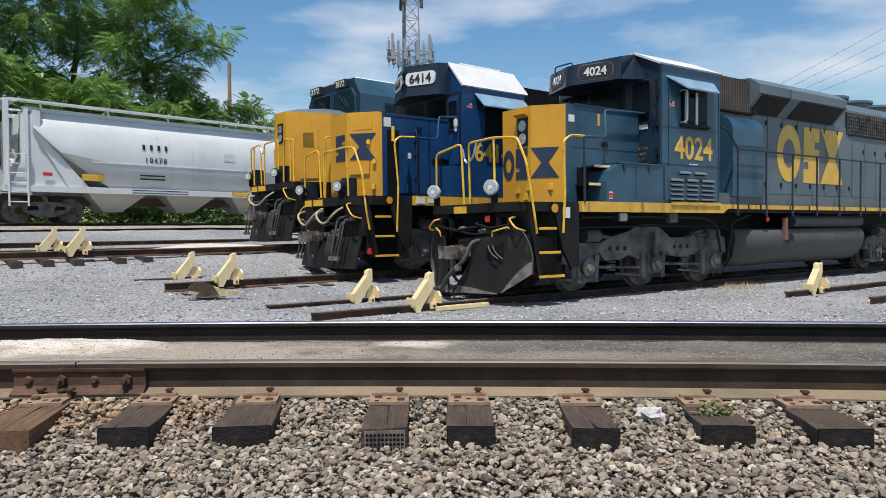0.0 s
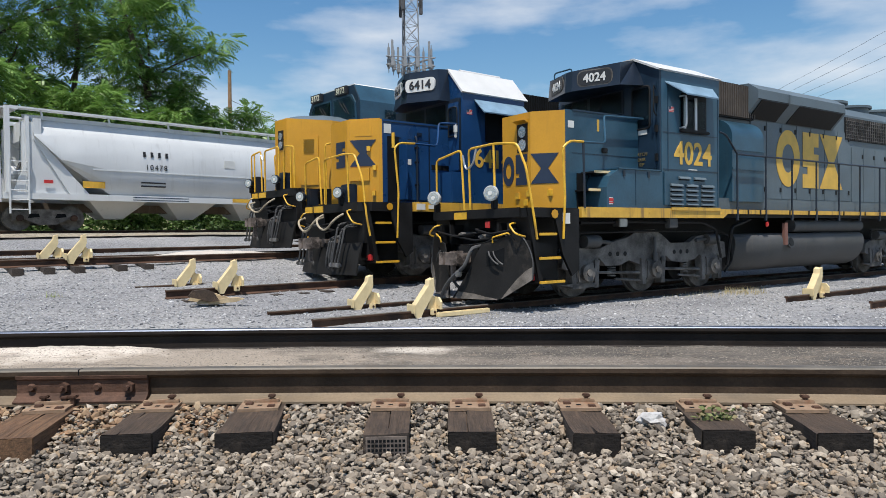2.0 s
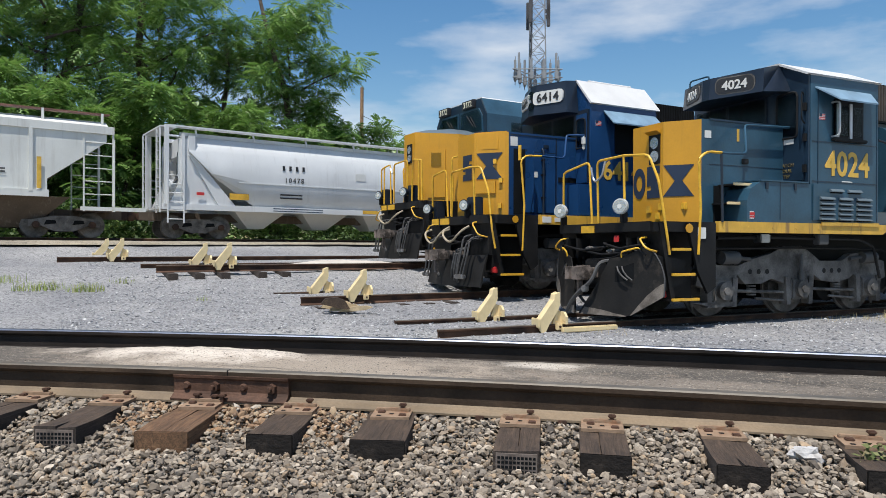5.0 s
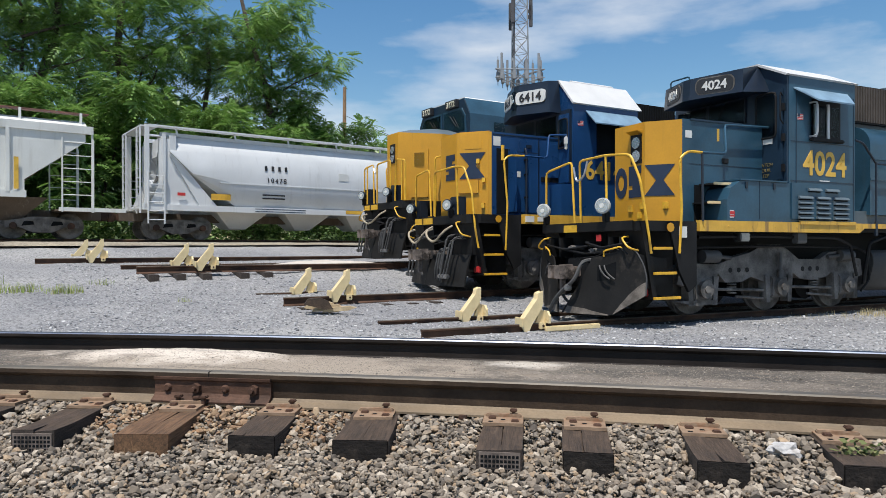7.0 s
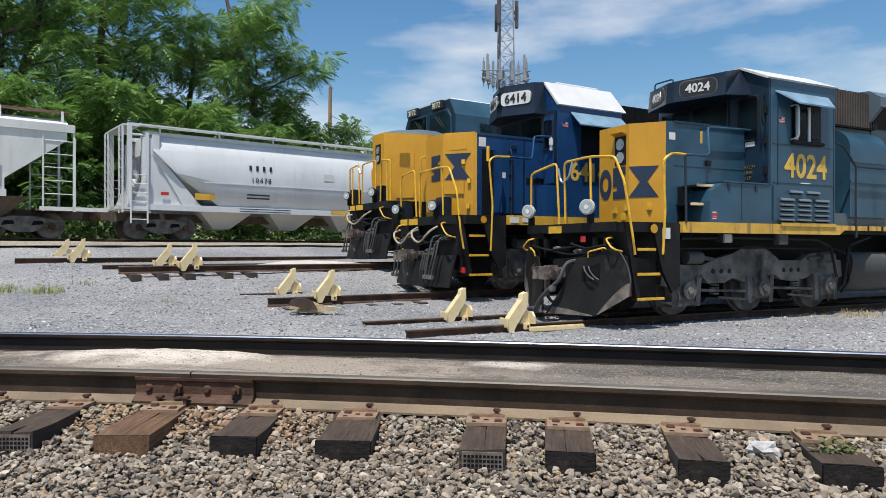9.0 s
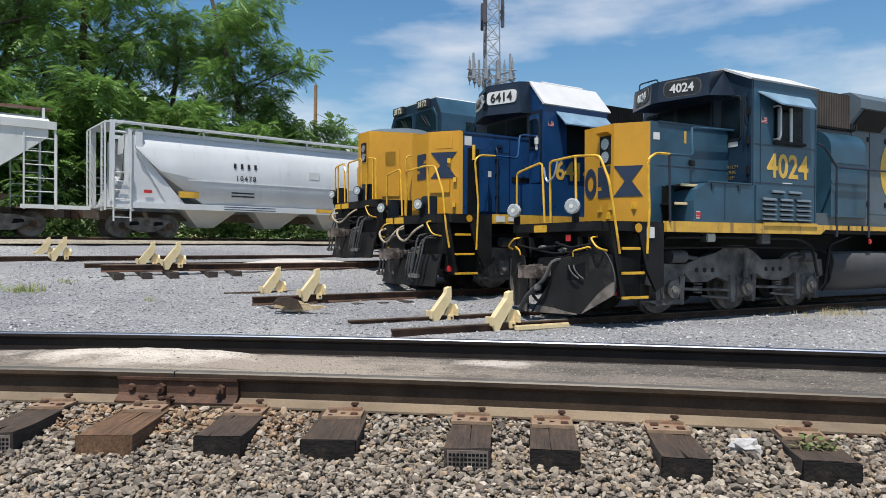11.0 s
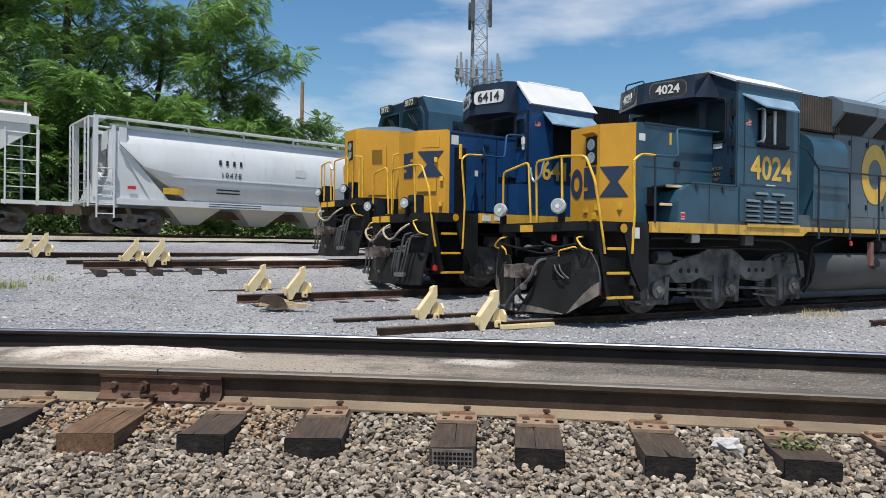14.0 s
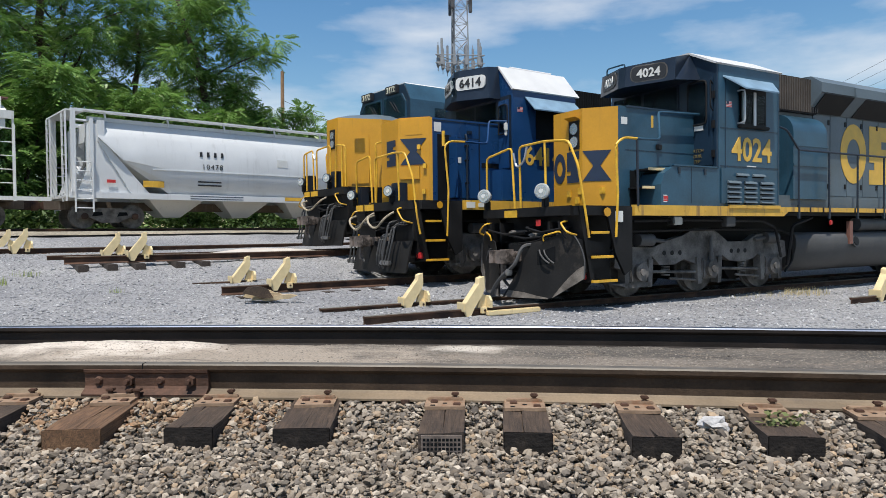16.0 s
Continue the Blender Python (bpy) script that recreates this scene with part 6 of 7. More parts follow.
    part("brake_rod", tube(B(), [(0.75, 0.7, 2.0), (0.9, 1.1, 2.4), (0.95, 1.1, 3.4)], 0.05), steel, C)
    for a in (4.3, 7.3, 10.3, 13.3):
        part("chute", loft(B(), [[(a - 1.35, -1.3, 1.36), (a + 1.35, -1.3, 1.36), (a + 1.35, 1.3, 1.36), (a - 1.35, 1.3, 1.36)], [(a - 0.35, -0.5, 0.45), (a + 0.35, -0.5, 0.45), (a + 0.35, 0.5, 0.45), (a - 0.35, 0.5, 0.45)]]), hopper_grey, C, "grey discharge chute")
    part("centre_sill", box(B(), -0.3, LEN + 0.3, -0.2, 0.2, 0.72, 1.05), hopper_brown, C)
    for i in range(4):
        part("stencil_bar", box(B(), 5.1 + 0.3 * i, 5.2 + 0.3 * i, 1.555, 1.578, 2.92, 3.12), black_mark, C)
    sign("car_number", "10478", 0.3, facing(5.62, 1.592, 2.5, 0, 1), black_mark, C, "black stencilled car number", 1.0, 0.0, 1.25)
    for i in range(2):
        part("stencil_line", box(B(), 5.0, 6.0, 1.535, 1.56, 1.86 - 0.14 * i, 1.92 - 0.14 * i), black_mark, C)
        part("stencil_line", box(B(), 4.7, 7.0, 1.5, 1.506, 1.28 - 0.1 * i, 1.31 - 0.1 * i), navy_mark, C)
    part("class_square", box(B(), 8.6, 9.1, 1.567, 1.582, 2.68, 3.0), white_mark, C)
    part("red_plate", box(B(), 1.55, 1.85, 1.46, 1.475, 1.72, 1.84), red_mark, C)
    for a in (1.75, LEN - 1.75):
        car_truck(C, a)
    for a, s in ((-0.3, -1), (LEN + 0.3, 1)):
        part("coupler", box(box(B(), min(a, a + s * 0.3), max(a, a + s * 0.3), -0.1, 0.1, 0.74, 1.0), min(a + s * 0.15, a + s * 0.42), max(a + s * 0.15, a + s * 0.42), -0.2, 0.2, 0.68, 1.06, 0.04), rail_rust, C, "rusty coupler")
    return C


def covered_hopper_ribbed(u0, name_label):
    """White covered hopper with flat ribbed sides, open sloped ends and dark chutes."""
    C = thing("hopper_car", far(u0, 0, 1.61), name_label, "freight car", "freight cars on the far track")
    LEN, W = 16.6, 1.58
    side = [(0.45, 4.05), (0.45, 3.5), (2.35, 2.05), (2.35, 1.5), (LEN - 2.35, 1.5), (LEN - 2.35, 2.05), (LEN - 0.45, 3.5), (LEN - 0.45, 4.05)]
    part("side_sheet", slab(B(), side, "v", -W + 0.03, W - 0.03), hopper_white, C, "dirty white steel side sheets")
    part("roof", slab(B(), [(-W, 4.05), (-1.0, 4.3), (1.0, 4.3), (W, 4.05)], "a", 0.4, LEN - 0.4), hopper_white, C)
    for s in (-1, 1):
        part("top_chord", box(B(), 0.2, LEN - 0.2, s * (W - 0.06), s * (W + 0.03), 3.78, 4.06), hopper_white, C)
        part("side_sill", box(B(), 2.3, LEN - 2.3, s * (W - 0.08), s * (W + 0.03), 1.42, 1.66), hopper_white, C)
        for a in np.arange(2.5, LEN - 2.3, 1.25):
            part("side_rib", box(B(), a - 0.06, a + 0.06, s * (W - 0.03), s * (W + 0.04), 1.6, 3.8), hopper_white, C)
        for a in (2.6, LEN - 2.6, LEN / 2):
            part("reflector_patch", box(B(), a - 0.07, a + 0.07, s * (W + 0.04), s * (W + 0.05), 1.7, 2.8), surface("reflector_gold", (0.62, 0.38, 0.05), 0.5, bump=0), C)
        for a0, a1 in ((0.2, 1.2), (LEN - 1.2, LEN - 0.2)):
            ladder(C, a0, a1, s * (W - 0.02), 0.95, 2.9 if a0 < 2 else 3.6, 6, hopper_white)
            part("corner_post", box(B(), (0.2 if a0 < 2 else LEN - 0.26), (0.26 if a0 < 2 else LEN - 0.2), s * (W - 0.08), s * W, 0.95, 3.8), hopper_white, C)
            part("end_sill", box(B(), a0 - 0.1, a1 + 1.1, s * (W - 0.12), s * W, 0.98, 1.12), hopper_white, C)
        part("walk_stand", box(B(), 0.3, LEN - 0.3, s * 0.95, s * 1.3, 4.52, 4.57), hopper_trim, C, "rusty roof running board")
        for a in np.arange(0.8, LEN, 1.9):
            part("board_bracket", box(B(), a, a + 0.08, s * 1.25, s * 1.33, 4.1, 4.56), hopper_white, C)
    for a, d in ((0.3, 1), (LEN - 0.3, -1)):
        part("slope_sheet", slab(B(), [(a + d * 0.2, 3.6), (a + d * 2.6, 1.5), (a + d * 2.7, 1.55), (a + d * 0.3, 3.66)], "v", -1.45, 1.45), hopper_brown, C)
    for a in (3.2, 6.6, 10.0, 13.4):
        part("chute", loft(B(), [[(a - 1.6, -1.35, 1.45), (a + 1.6, -1.35, 1.45), (a + 1.6, 1.35, 1.45), (a - 1.6, 1.35, 1.45)], [(a - 0.45, -0.6, 0.35), (a + 0.45, -0.6, 0.35), (a + 0.45, 0.6, 0.35), (a - 0.45, 0.6, 0.35)]]), hopper_brown, C, "grimy brown discharge chute")
    part("centre_sill", box(B(), -0.3, LEN + 0.3, -0.2, 0.2, 0.72, 1.05), hopper_brown, C)
    for a0, a1 in ((0.1, 1.4), (LEN - 1.4, LEN - 0.1)):
        part("end_platform", box(B(), a0, a1, -1.4, 1.4, 0.98, 1.05), hopper_brown, C)
    for a in (1.75, LEN - 1.75):
        car_truck(C, a)
    for a, s in ((-0.25, -1), (LEN + 0.25, 1)):
        part("coupler", box(B(), min(a, a + s * 0.3), max(a, a + s * 0.3), -0.15, 0.15, 0.7, 1.04, 0.03), rail_rust, C, "rusty coupler")
    for i, z in enumerate((2.3, 2.2)):
        part("stencil_line", box(B(), LEN - 4.2, LEN - 3.6, W + 0.0, W + 0.004, z, z + 0.05), black_mark, C)
    return C


covered_hopper_round()
covered_hopper_ribbed(-11.55, "dirty white ribbed covered hopper car with rusty roof walk")
covered_hopper_ribbed(24.8, "dirty white ribbed covered hopper car with rusty roof walk")

# ---- wheel stops at the ends of the sidings ----


def wheel_stop():
    S = thing("wheel_stop", Matrix(), "cream-painted steel wheel stop clamped on a rail", "wheel stop", "wheel stops")
    bar = [(-0.3, -0.16), (-0.4, 0.0), (-0.34, 0.08), (0.06, 0.5), (0.08, 0.6), (0.2, 0.64), (0.21, 0.4), (0.16, 0.28), (-0.08, 0.0), (-0.18, -0.16)]
    for s in (-1, 1):
        part("cheek", slab(B(), bar, "v", s * 0.05, s * 0.085), cream, S)
    part("striker", slab(B(), [(0.05, 0.48), (0.08, 0.59), (0.2, 0.63), (0.2, 0.42), (-0.27, 0.0), (-0.34, 0.08)], "v", -0.05, 0.05), cream, S, "sloped striker bar")
    part("toe_plate", box(B(), -0.41, -0.36, -0.15, 0.15, -0.06, 0.13, 0.015), cream, S)
    part("heel_plate", slab(B(), [(-0.2, 0.0), (-0.2, 0.15), (-0.12, 0.24), (0.12, 0.24), (0.2, 0.15), (0.2, 0.0)], "a", 0.28, 0.34), cream, S)
    part("heel_brace", slab(B(), [(0.17, 0.3), (0.3, 0.2), (0.3, 0.0), (0.05, 0.0)], "v", -0.03, 0.03), cream, S)
    for s in (-1, 1):
        part("clamp", box(B(), 0.1, 0.26, s * 0.045, s * 0.12, -0.12, 0.02, 0.015), cream, S)
        part("clamp_bolt", rod(B(), (0.18, s * 0.1, -0.05), (0.18, s * 0.15, -0.05), 0.025, 6), rail_rust, S)
    return S


stop0 = wheel_stop()
stop0.matrix_basis = track(0, 6.0, -0.755)
stop0.scale = (0.74, 0.85, 0.86)
for k, u, v in ((0, 6.4, 0.755), (-4, 3.8, -0.755), (-4, 4.15, 0.755), (-8, 1.5, -0.755), (-8, 1.8, 0.755), (-12, -1.0, -0.755), (-12, -0.75, 0.755), (4, 14.65, -0.755)):
    copy_thing(stop0, track(k, u, v))
# ---- near track: ties, plates, spikes, joint bar ----


def tie(x, w, skew, mat, y0, end_plate=False, worn=0.0):
    """One tie with its plates and spikes; x of its middle at the near end, skew in degrees."""
    yb = bend(x)
    T = thing("railway_tie", pose(x, y0 + yb, 0.44, 0, 0, skew), "weathered creosoted wooden tie in ballast" if mat is tie_wood else "rust-stained wooden tie in ballast", "railway tie", "ties of the near track")
    rnd = random.Random(int(x * 100) + 7)
    bm = bmesh.new()
    # hewn block with a split, slightly uneven top
    n, split = 7, rnd.uniform(-0.25, 0.25) * w
    for i in range(2):
        lo, hi = (-w / 2, split - 0.002) if i == 0 else (split + 0.002, w / 2)
        rings = []
        for k in range(n):
            y = 2.6 * (k / (n - 1)) ** 1.6
            j = lambda: rnd.uniform(-0.006, 0.006)
            rings.append([(lo + j(), -y, 0.0 + j()), (hi + j() * 0.4, -y, j()), (hi, -y, -0.19), (lo + j(), -y, -0.19)])
        loft(bm, rings)
    box(bm, split - 0.02, split + 0.02, -2.59, -0.02, -0.19, -0.015)
    beam = part("tie_beam", bm, mat, T)
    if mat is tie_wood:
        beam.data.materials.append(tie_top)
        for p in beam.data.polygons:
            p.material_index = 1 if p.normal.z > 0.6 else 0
    for r in (NEAR_Y - y0, FAR_Y - y0):
        pl = part("tie_plate", slab(B(), [(-0.1, -(r - 0.225)), (0.1, -(r - 0.225)), (0.1, -(r + 0.2)), (-0.1, -(r + 0.2))], "z", 0.0, 0.016), plate_rust, T, "rusty steel tie plate")
        if r > 1:
            continue
        part("plate_shoulder", box(B(), -0.09, 0.09, -(r - 0.08), -(r - 0.11), 0.012, 0.032, 0.004), plate_rust, pl)
        for a, d, h in ((-0.055, -0.14, 0.014), (0.05, -0.09, 0.04), (0.06, -0.19, 0.01)):
            part("spike", box(box(B(), a - 0.009, a + 0.009, -(r + d) - 0.009, -(r + d) + 0.009, 0.0, h), a - 0.019, a + 0.019, -(r + d) - 0.022, -(r + d) + 0.014, h, h + 0.014, 0.004), bar_rust, pl)
        for a, d in ((-0.06, -0.2), (0.0, -0.16)):
            part("spike_hole", box(B(), a - 0.011, a + 0.011, -(r + d) - 0.011, -(r + d) + 0.011, 0.0155, 0.0168), interior, pl)
    if end_plate:
        ep = part("gang_nail_plate", box(B(), -w / 2 + 0.01, w / 2 - 0.01, 0.0, 0.006, -0.17, -0.012), iron_brown, T, "toothed steel anti-split plate")
        bm = B()
        for i in range(10):
            for k in range(7):
                a, z = -w / 2 + 0.018 + i * (w - 0.03) / 10, -0.025 - k * 0.02
                box(bm, a, a + 0.012, 0.006, 0.0075, z - 0.012, z)
        part("slot_pattern", bm, interior, ep)
    else:
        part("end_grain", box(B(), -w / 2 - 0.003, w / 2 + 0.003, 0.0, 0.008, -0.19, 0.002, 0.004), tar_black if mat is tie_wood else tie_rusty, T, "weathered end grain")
        part("end_crack", slab(B(), [(-0.004, -0.015), (0.006, -0.015), (0.018, -0.12), (0.01, -0.12)], "v", 0.0, 0.0075), interior, T)
    return T


TIES = [(-2.60, 0.21, 9.5, tie_wood, 2.88, True), (-2.05, 0.255, 11, tie_rusty, 2.90, False), (-1.53, 0.218, 8, tie_wood, 2.953, False), (-1.01, 0.25, 8, tie_wood, 2.967, False),
        (-0.373, 0.2, 4, tie_wood, 2.945, True), (0.005, 0.208, 1.5, tie_wood, 2.975, False), (0.545, 0.2, 1, tie_wood, 2.957, False), (1.125, 0.222, -1.5, tie_wood, 3.02, False),
        (1.6, 0.23, -0.8, tie_wood, 3.0, False), (2.15, 0.23, 1, tie_wood, 2.97, False), (2.7, 0.23, 0, tie_wood, 2.97, False), (-3.15, 0.23, 6, tie_wood, 2.9, False), (-3.7, 0.23, 2, tie_wood, 2.9, False),
        (3.25, 0.23, 1, tie_wood, 2.95, False), (-4.2, 0.23, 1, tie_wood, 2.92, False)]
for row in TIES:
    tie(*row)

# joint bar on the near rail
jx = -2.045
J = thing("joint_bar", pose(jx, NEAR_Y + bend(jx), NEAR_Z - 0.18, 0, 0, math.degrees(math.atan(0.026 * 1.63))), "rusty four-bolt joint bar on the rail", "joint bar")
part("bar", slab(B(), [(0.009, 0.03), (0.078, 0.012), (0.08, 0.022), (0.045, 0.045), (0.036, 0.06), (0.036, 0.125), (0.048, 0.135), (0.05, 0.15), (0.009, 0.15)], "a", -0.345, 0.345), bar_rust, J)
for i, a in enumerate((-0.265, -0.09, 0.08, 0.25)):
    if i % 2 == 0:
        part("bolt_head", rod(B(), (a, 0.036, 0.09), (a, 0.054, 0.09), 0.024, 14, 0.015), bar_rust, J)
    else:
        part("nut", rod(rod(B(), (a, 0.036, 0.09), (a, 0.068, 0.09), 0.03, 6), (a, 0.06, 0.09), (a, 0.095, 0.09), 0.014, 10), bar_rust, J)
part("rail_gap", box(B(), -0.022, -0.016, 0.0, 0.038, 0.14, 0.1815), interior, J)
for a in (-0.17, -0.02):
    part("spike", box(box(B(), a - 0.009, a + 0.009, 0.085, 0.103, -0.01, 0.045), a - 0.02, a + 0.02, 0.07, 0.11, 0.045, 0.06, 0.004), bar_rust, J)

# rail anchors under the near rail
for x in (-2.25, -0.62, -0.2, 0.2, 0.35, 0.8, 1.38):
    an = part("rail_anchor", box(B(), -0.022, 0.022, 0.078, 0.1, -0.012, 0.012, 0.003), bar_rust, near_rail)
    an.matrix_basis = pose(x, NEAR_Y + bend(x), NEAR_Z - 0.18)

# packed dirt between the rails


def fill_z(x, y):
    s = y - bend(x)
    edge = ease(0.0, 0.25, s - 3.57) * ease(0.0, 0.12, 5.02 - s)
    m_ = max(0.0, 1 - ((x + 2.95) / 0.95) ** 2 - ((s - 4.72) / 0.3) ** 2)
    return 0.445 + 0.055 * edge + 0.05 * m_ * (1 + 0.4 * noise.noise(Vector((x * 4, y * 4, 2)))) + 0.012 * noise.noise(Vector((x * 2.2, y * 2.2, 0))) + 0.006 * noise.noise(Vector((x * 9, y * 9, 4)))


def strip(xs_, ss, zf, mat, name, label):
    vs = [(x, s + bend(x), zf(x, s + bend(x))) for s in ss for x in xs_]
    w = len(xs_)
    me = bpy.data.meshes.new(name)
    me.from_pydata(vs, [], [(j * w + i, j * w + i + 1, (j + 1) * w + i + 1, (j + 1) * w + i) for j in range(len(ss) - 1) for i in range(w - 1)])
    ob = part(name, me, mat, None, smooth=True)
    return tagged(ob, label, "dirt", kind="structure")


strip(list(np.arange(-10, 10, 0.07)), list(np.arange(3.6, 5.03, 0.06)), fill_z, dirt, "trim_dirt_fill", "oil-darkened packed dirt between two rails")


def sand_patch(name, cx, cy, rx, ry, h, base, label, seed=0):
    vs, fs = [], []
    n, k = 40, 10
    for j in range(k + 1):
        for i in range(n):
            t = math.tau * i / n
            r = j / k
            wob = 1 + 0.15 * noise.noise(Vector((math.cos(t) * 1.6 + seed, math.sin(t) * 1.6, seed))) + 0.1 * noise.noise(Vector((math.cos(t) * 6, math.sin(t) * 6, seed)))
            x, y = cx + rx * r * wob * math.cos(t), cy + ry * r * wob * math.sin(t)
            vs.append((x, y, base(x, y) + h * (1 - r * r) ** 1.2 * (1 + 0.3 * noise.noise(Vector((x * 3, y * 3, 1)))) + (0.004 if r < 0.99 else -0.01)))
    for j in range(k):
        for i in range(n):
            fs.append((j * n + i, j * n + (i + 1) % n, (j + 1) * n + (i + 1) % n, (j + 1) * n + i))
    me = bpy.data.meshes.new(name)
    me.from_pydata(vs, [], fs)
    return tagged(part(name, me, sand, None, smooth=True), label, "sand", kind="stuff")


sp = sand_patch("sand_pile", 0, 0, 2.3, 0.62, 0.17, lambda x, y: -0.1, "pile of pale sand between siding rails", 1)
sp.matrix_basis = track(-8, 5.3, 0.05)

# tan ballast shoulder of the far track
us_, vs_ = np.arange(-40, 60, 0.8), np.arange(-1.6, 4.6, 0.4)
vs3 = []
for v in vs_:
    for u in us_:
        w_ = TA * float(u) + TN * float(v - 29.1)
        vs3.append((w_.x, w_.y, ground_z(w_.x, w_.y) + 0.07 + 0.03 * noise.noise(Vector((float(u), float(v) * 2, 5)))))
me = bpy.data.meshes.new("far_ballast")
k_ = len(us_)
me.from_pydata(vs3, [], [(j * k_ + i, j * k_ + i + 1, (j + 1) * k_ + i + 1, (j + 1) * k_ + i) for j in range(len(vs_) - 1) for i in range(k_ - 1)])
tagged(part("trim_far_ballast", me, stones("tan_ballast", [(0.13, 0.115, 0.09), (0.36, 0.32, 0.25), (0.23, 0.205, 0.16)], 0.06, bump=1.0), None, smooth=True), "tan crushed stone shoulder of the far track", "ballast", kind="structure")

# ---- loose stones ----


def rubble(name, places, mat, label, category, seed):
    """Angular stones as one mesh; places: arrays of x, y, z, size."""
    rg = np.random.RandomState(seed)
    # a broken lump: twelve corners drawn towards a block, each pushed in or out
    g = (1 + 5 ** 0.5) / 2
    base = np.array([(-1, g, 0), (1, g, 0), (-1, -g, 0), (1, -g, 0), (0, -1, g), (0, 1, g), (0, -1, -g), (0, 1, -g), (g, 0, -1), (g, 0, 1), (-g, 0, -1), (-g, 0, 1)]) / 1.9
    base = np.sign(base) * np.abs(base) ** 0.75
    tris = np.array([(0, 11, 5), (0, 5, 1), (0, 1, 7), (0, 7, 10), (0, 10, 11), (1, 5, 9), (5, 11, 4), (11, 10, 2), (10, 7, 6), (7, 1, 8), (3, 9, 4), (3, 4, 2), (3, 2, 6), (3, 6, 8), (3, 8, 9), (4, 9, 5), (2, 4, 11), (6, 2, 10), (8, 6, 7), (9, 8, 1)])
    k = len(places)
    q = rg.normal(size=(k, 4))
    q /= np.linalg.norm(q, axis=1)[:, None]
    w, x, y, z = q.T
    R = np.stack([np.stack([1 - 2 * (y * y + z * z), 2 * (x * y - z * w), 2 * (x * z + y * w)], -1), np.stack([2 * (x * y + z * w), 1 - 2 * (x * x + z * z), 2 * (y * z - x * w)], -1), np.stack([2 * (x * z - y * w), 2 * (y * z + x * w), 1 - 2 * (x * x + y * y)], -1)], -2)
    shp = base[None] * (rg.uniform(0.6, 1.1, (k, 1, 3)) * np.array([1.12, 0.9, 0.66])) * rg.uniform(0.62, 1.2, (k, len(base), 3))
    v = np.einsum("kij,knj->kni", R, shp)
    v[:, :, 2] *= 0.8
    v = v * places[:, 3][:, None, None] * 0.5 + places[:, None, :3]
    f = tris[None] + (np.arange(k) * len(base))[:, None, None]
    me = bpy.data.meshes.new(name)
    me.from_pydata(v.reshape(-1, 3).tolist(), [], f.reshape(-1, 3).tolist())
    return tagged(part(name, me, mat, None), label, category, kind="stuff")


rg = np.random.RandomState(4)


def in_tie(x, y):
    for tx, w, sk, _, y0, _ in TIES:
        if abs(x - tx + math.tan(radians(sk)) * (y - y0 - bend(tx))) < w / 2 + 0.004 and y > y0 + bend(tx) - 0.015:
            return True
    return False


pts, rusty = [], []
while len(pts) + len(rusty) < 56000:
    x, s = rg.uniform(-3.9, 2.7), rg.uniform(1.9, 3.52)
    y = s + bend(x)
    if in_tie(x, y):
        continue
    size = float(np.clip(rg.lognormal(math.log(0.031), 0.34), 0.014, 0.064))
    z = ground_z(x, y) + 0.002 + rg.uniform(-0.036, 0.03) + 0.03 * ease(3.1, 3.4, s)
    if s > 3.45:
        z = min(z, 0.418)
    near_joint = ease(-2.9, -2.3, x) * ease(-0.7, -1.5, x) * ease(2.95, 3.3, s)
    (rusty if rg.rand() < 0.75 * near_joint else pts).append((x, y, z, size))
rubble("rusty_ballast", np.array(rusty), rust_bits, "rust-stained crushed stone round the rail joint", "ballast", 8)
rubble("ballast", np.array(pts), stone_bits, "grey and tan crushed stone ballast beside the ties", "ballast", 1)
bed = strip(list(np.arange(-8, 8, 0.1)), list(np.arange(-1.0, 3.6, 0.1)), lambda x, y: ground_z(x, y) - 0.012, ballast_base, "trim_ballast_bed", "bed of crushed stone ballast, near-black for shaded gaps")

pts = []
for _ in range(15000):
    x, s = rg.uniform(-4.2, 3.6), 3.64 + 1.36 * rg.rand()
    y = s + bend(x)
    if x < -1.9 and rg.rand() < 0.85:
        continue
    pts.append((x, y, fill_z(x, y) - 0.001, float(np.clip(rg.lognormal(math.log(0.0065), 0.5), 0.003, 0.026))))
rubble("grit", np.array(pts), grit_bits, "loose grit on packed dirt between the rails", "gravel", 6)
pts = []
for _ in range(22000):
    y = 7.0 + 13 * rg.rand() ** 1.5
    x = rg.uniform(-0.78, 0.72) * (y + 1.5)
    pts.append((x, y, lumps(x, y) + 0.004, float(np.clip(rg.lognormal(math.log(0.04), 0.35), 0.02, 0.09))))
rubble("yard_stones", np.array(pts), gravel_bits, "loose pale grey stones over the yard", "gravel", 2)

# ---- trees and bushes ----


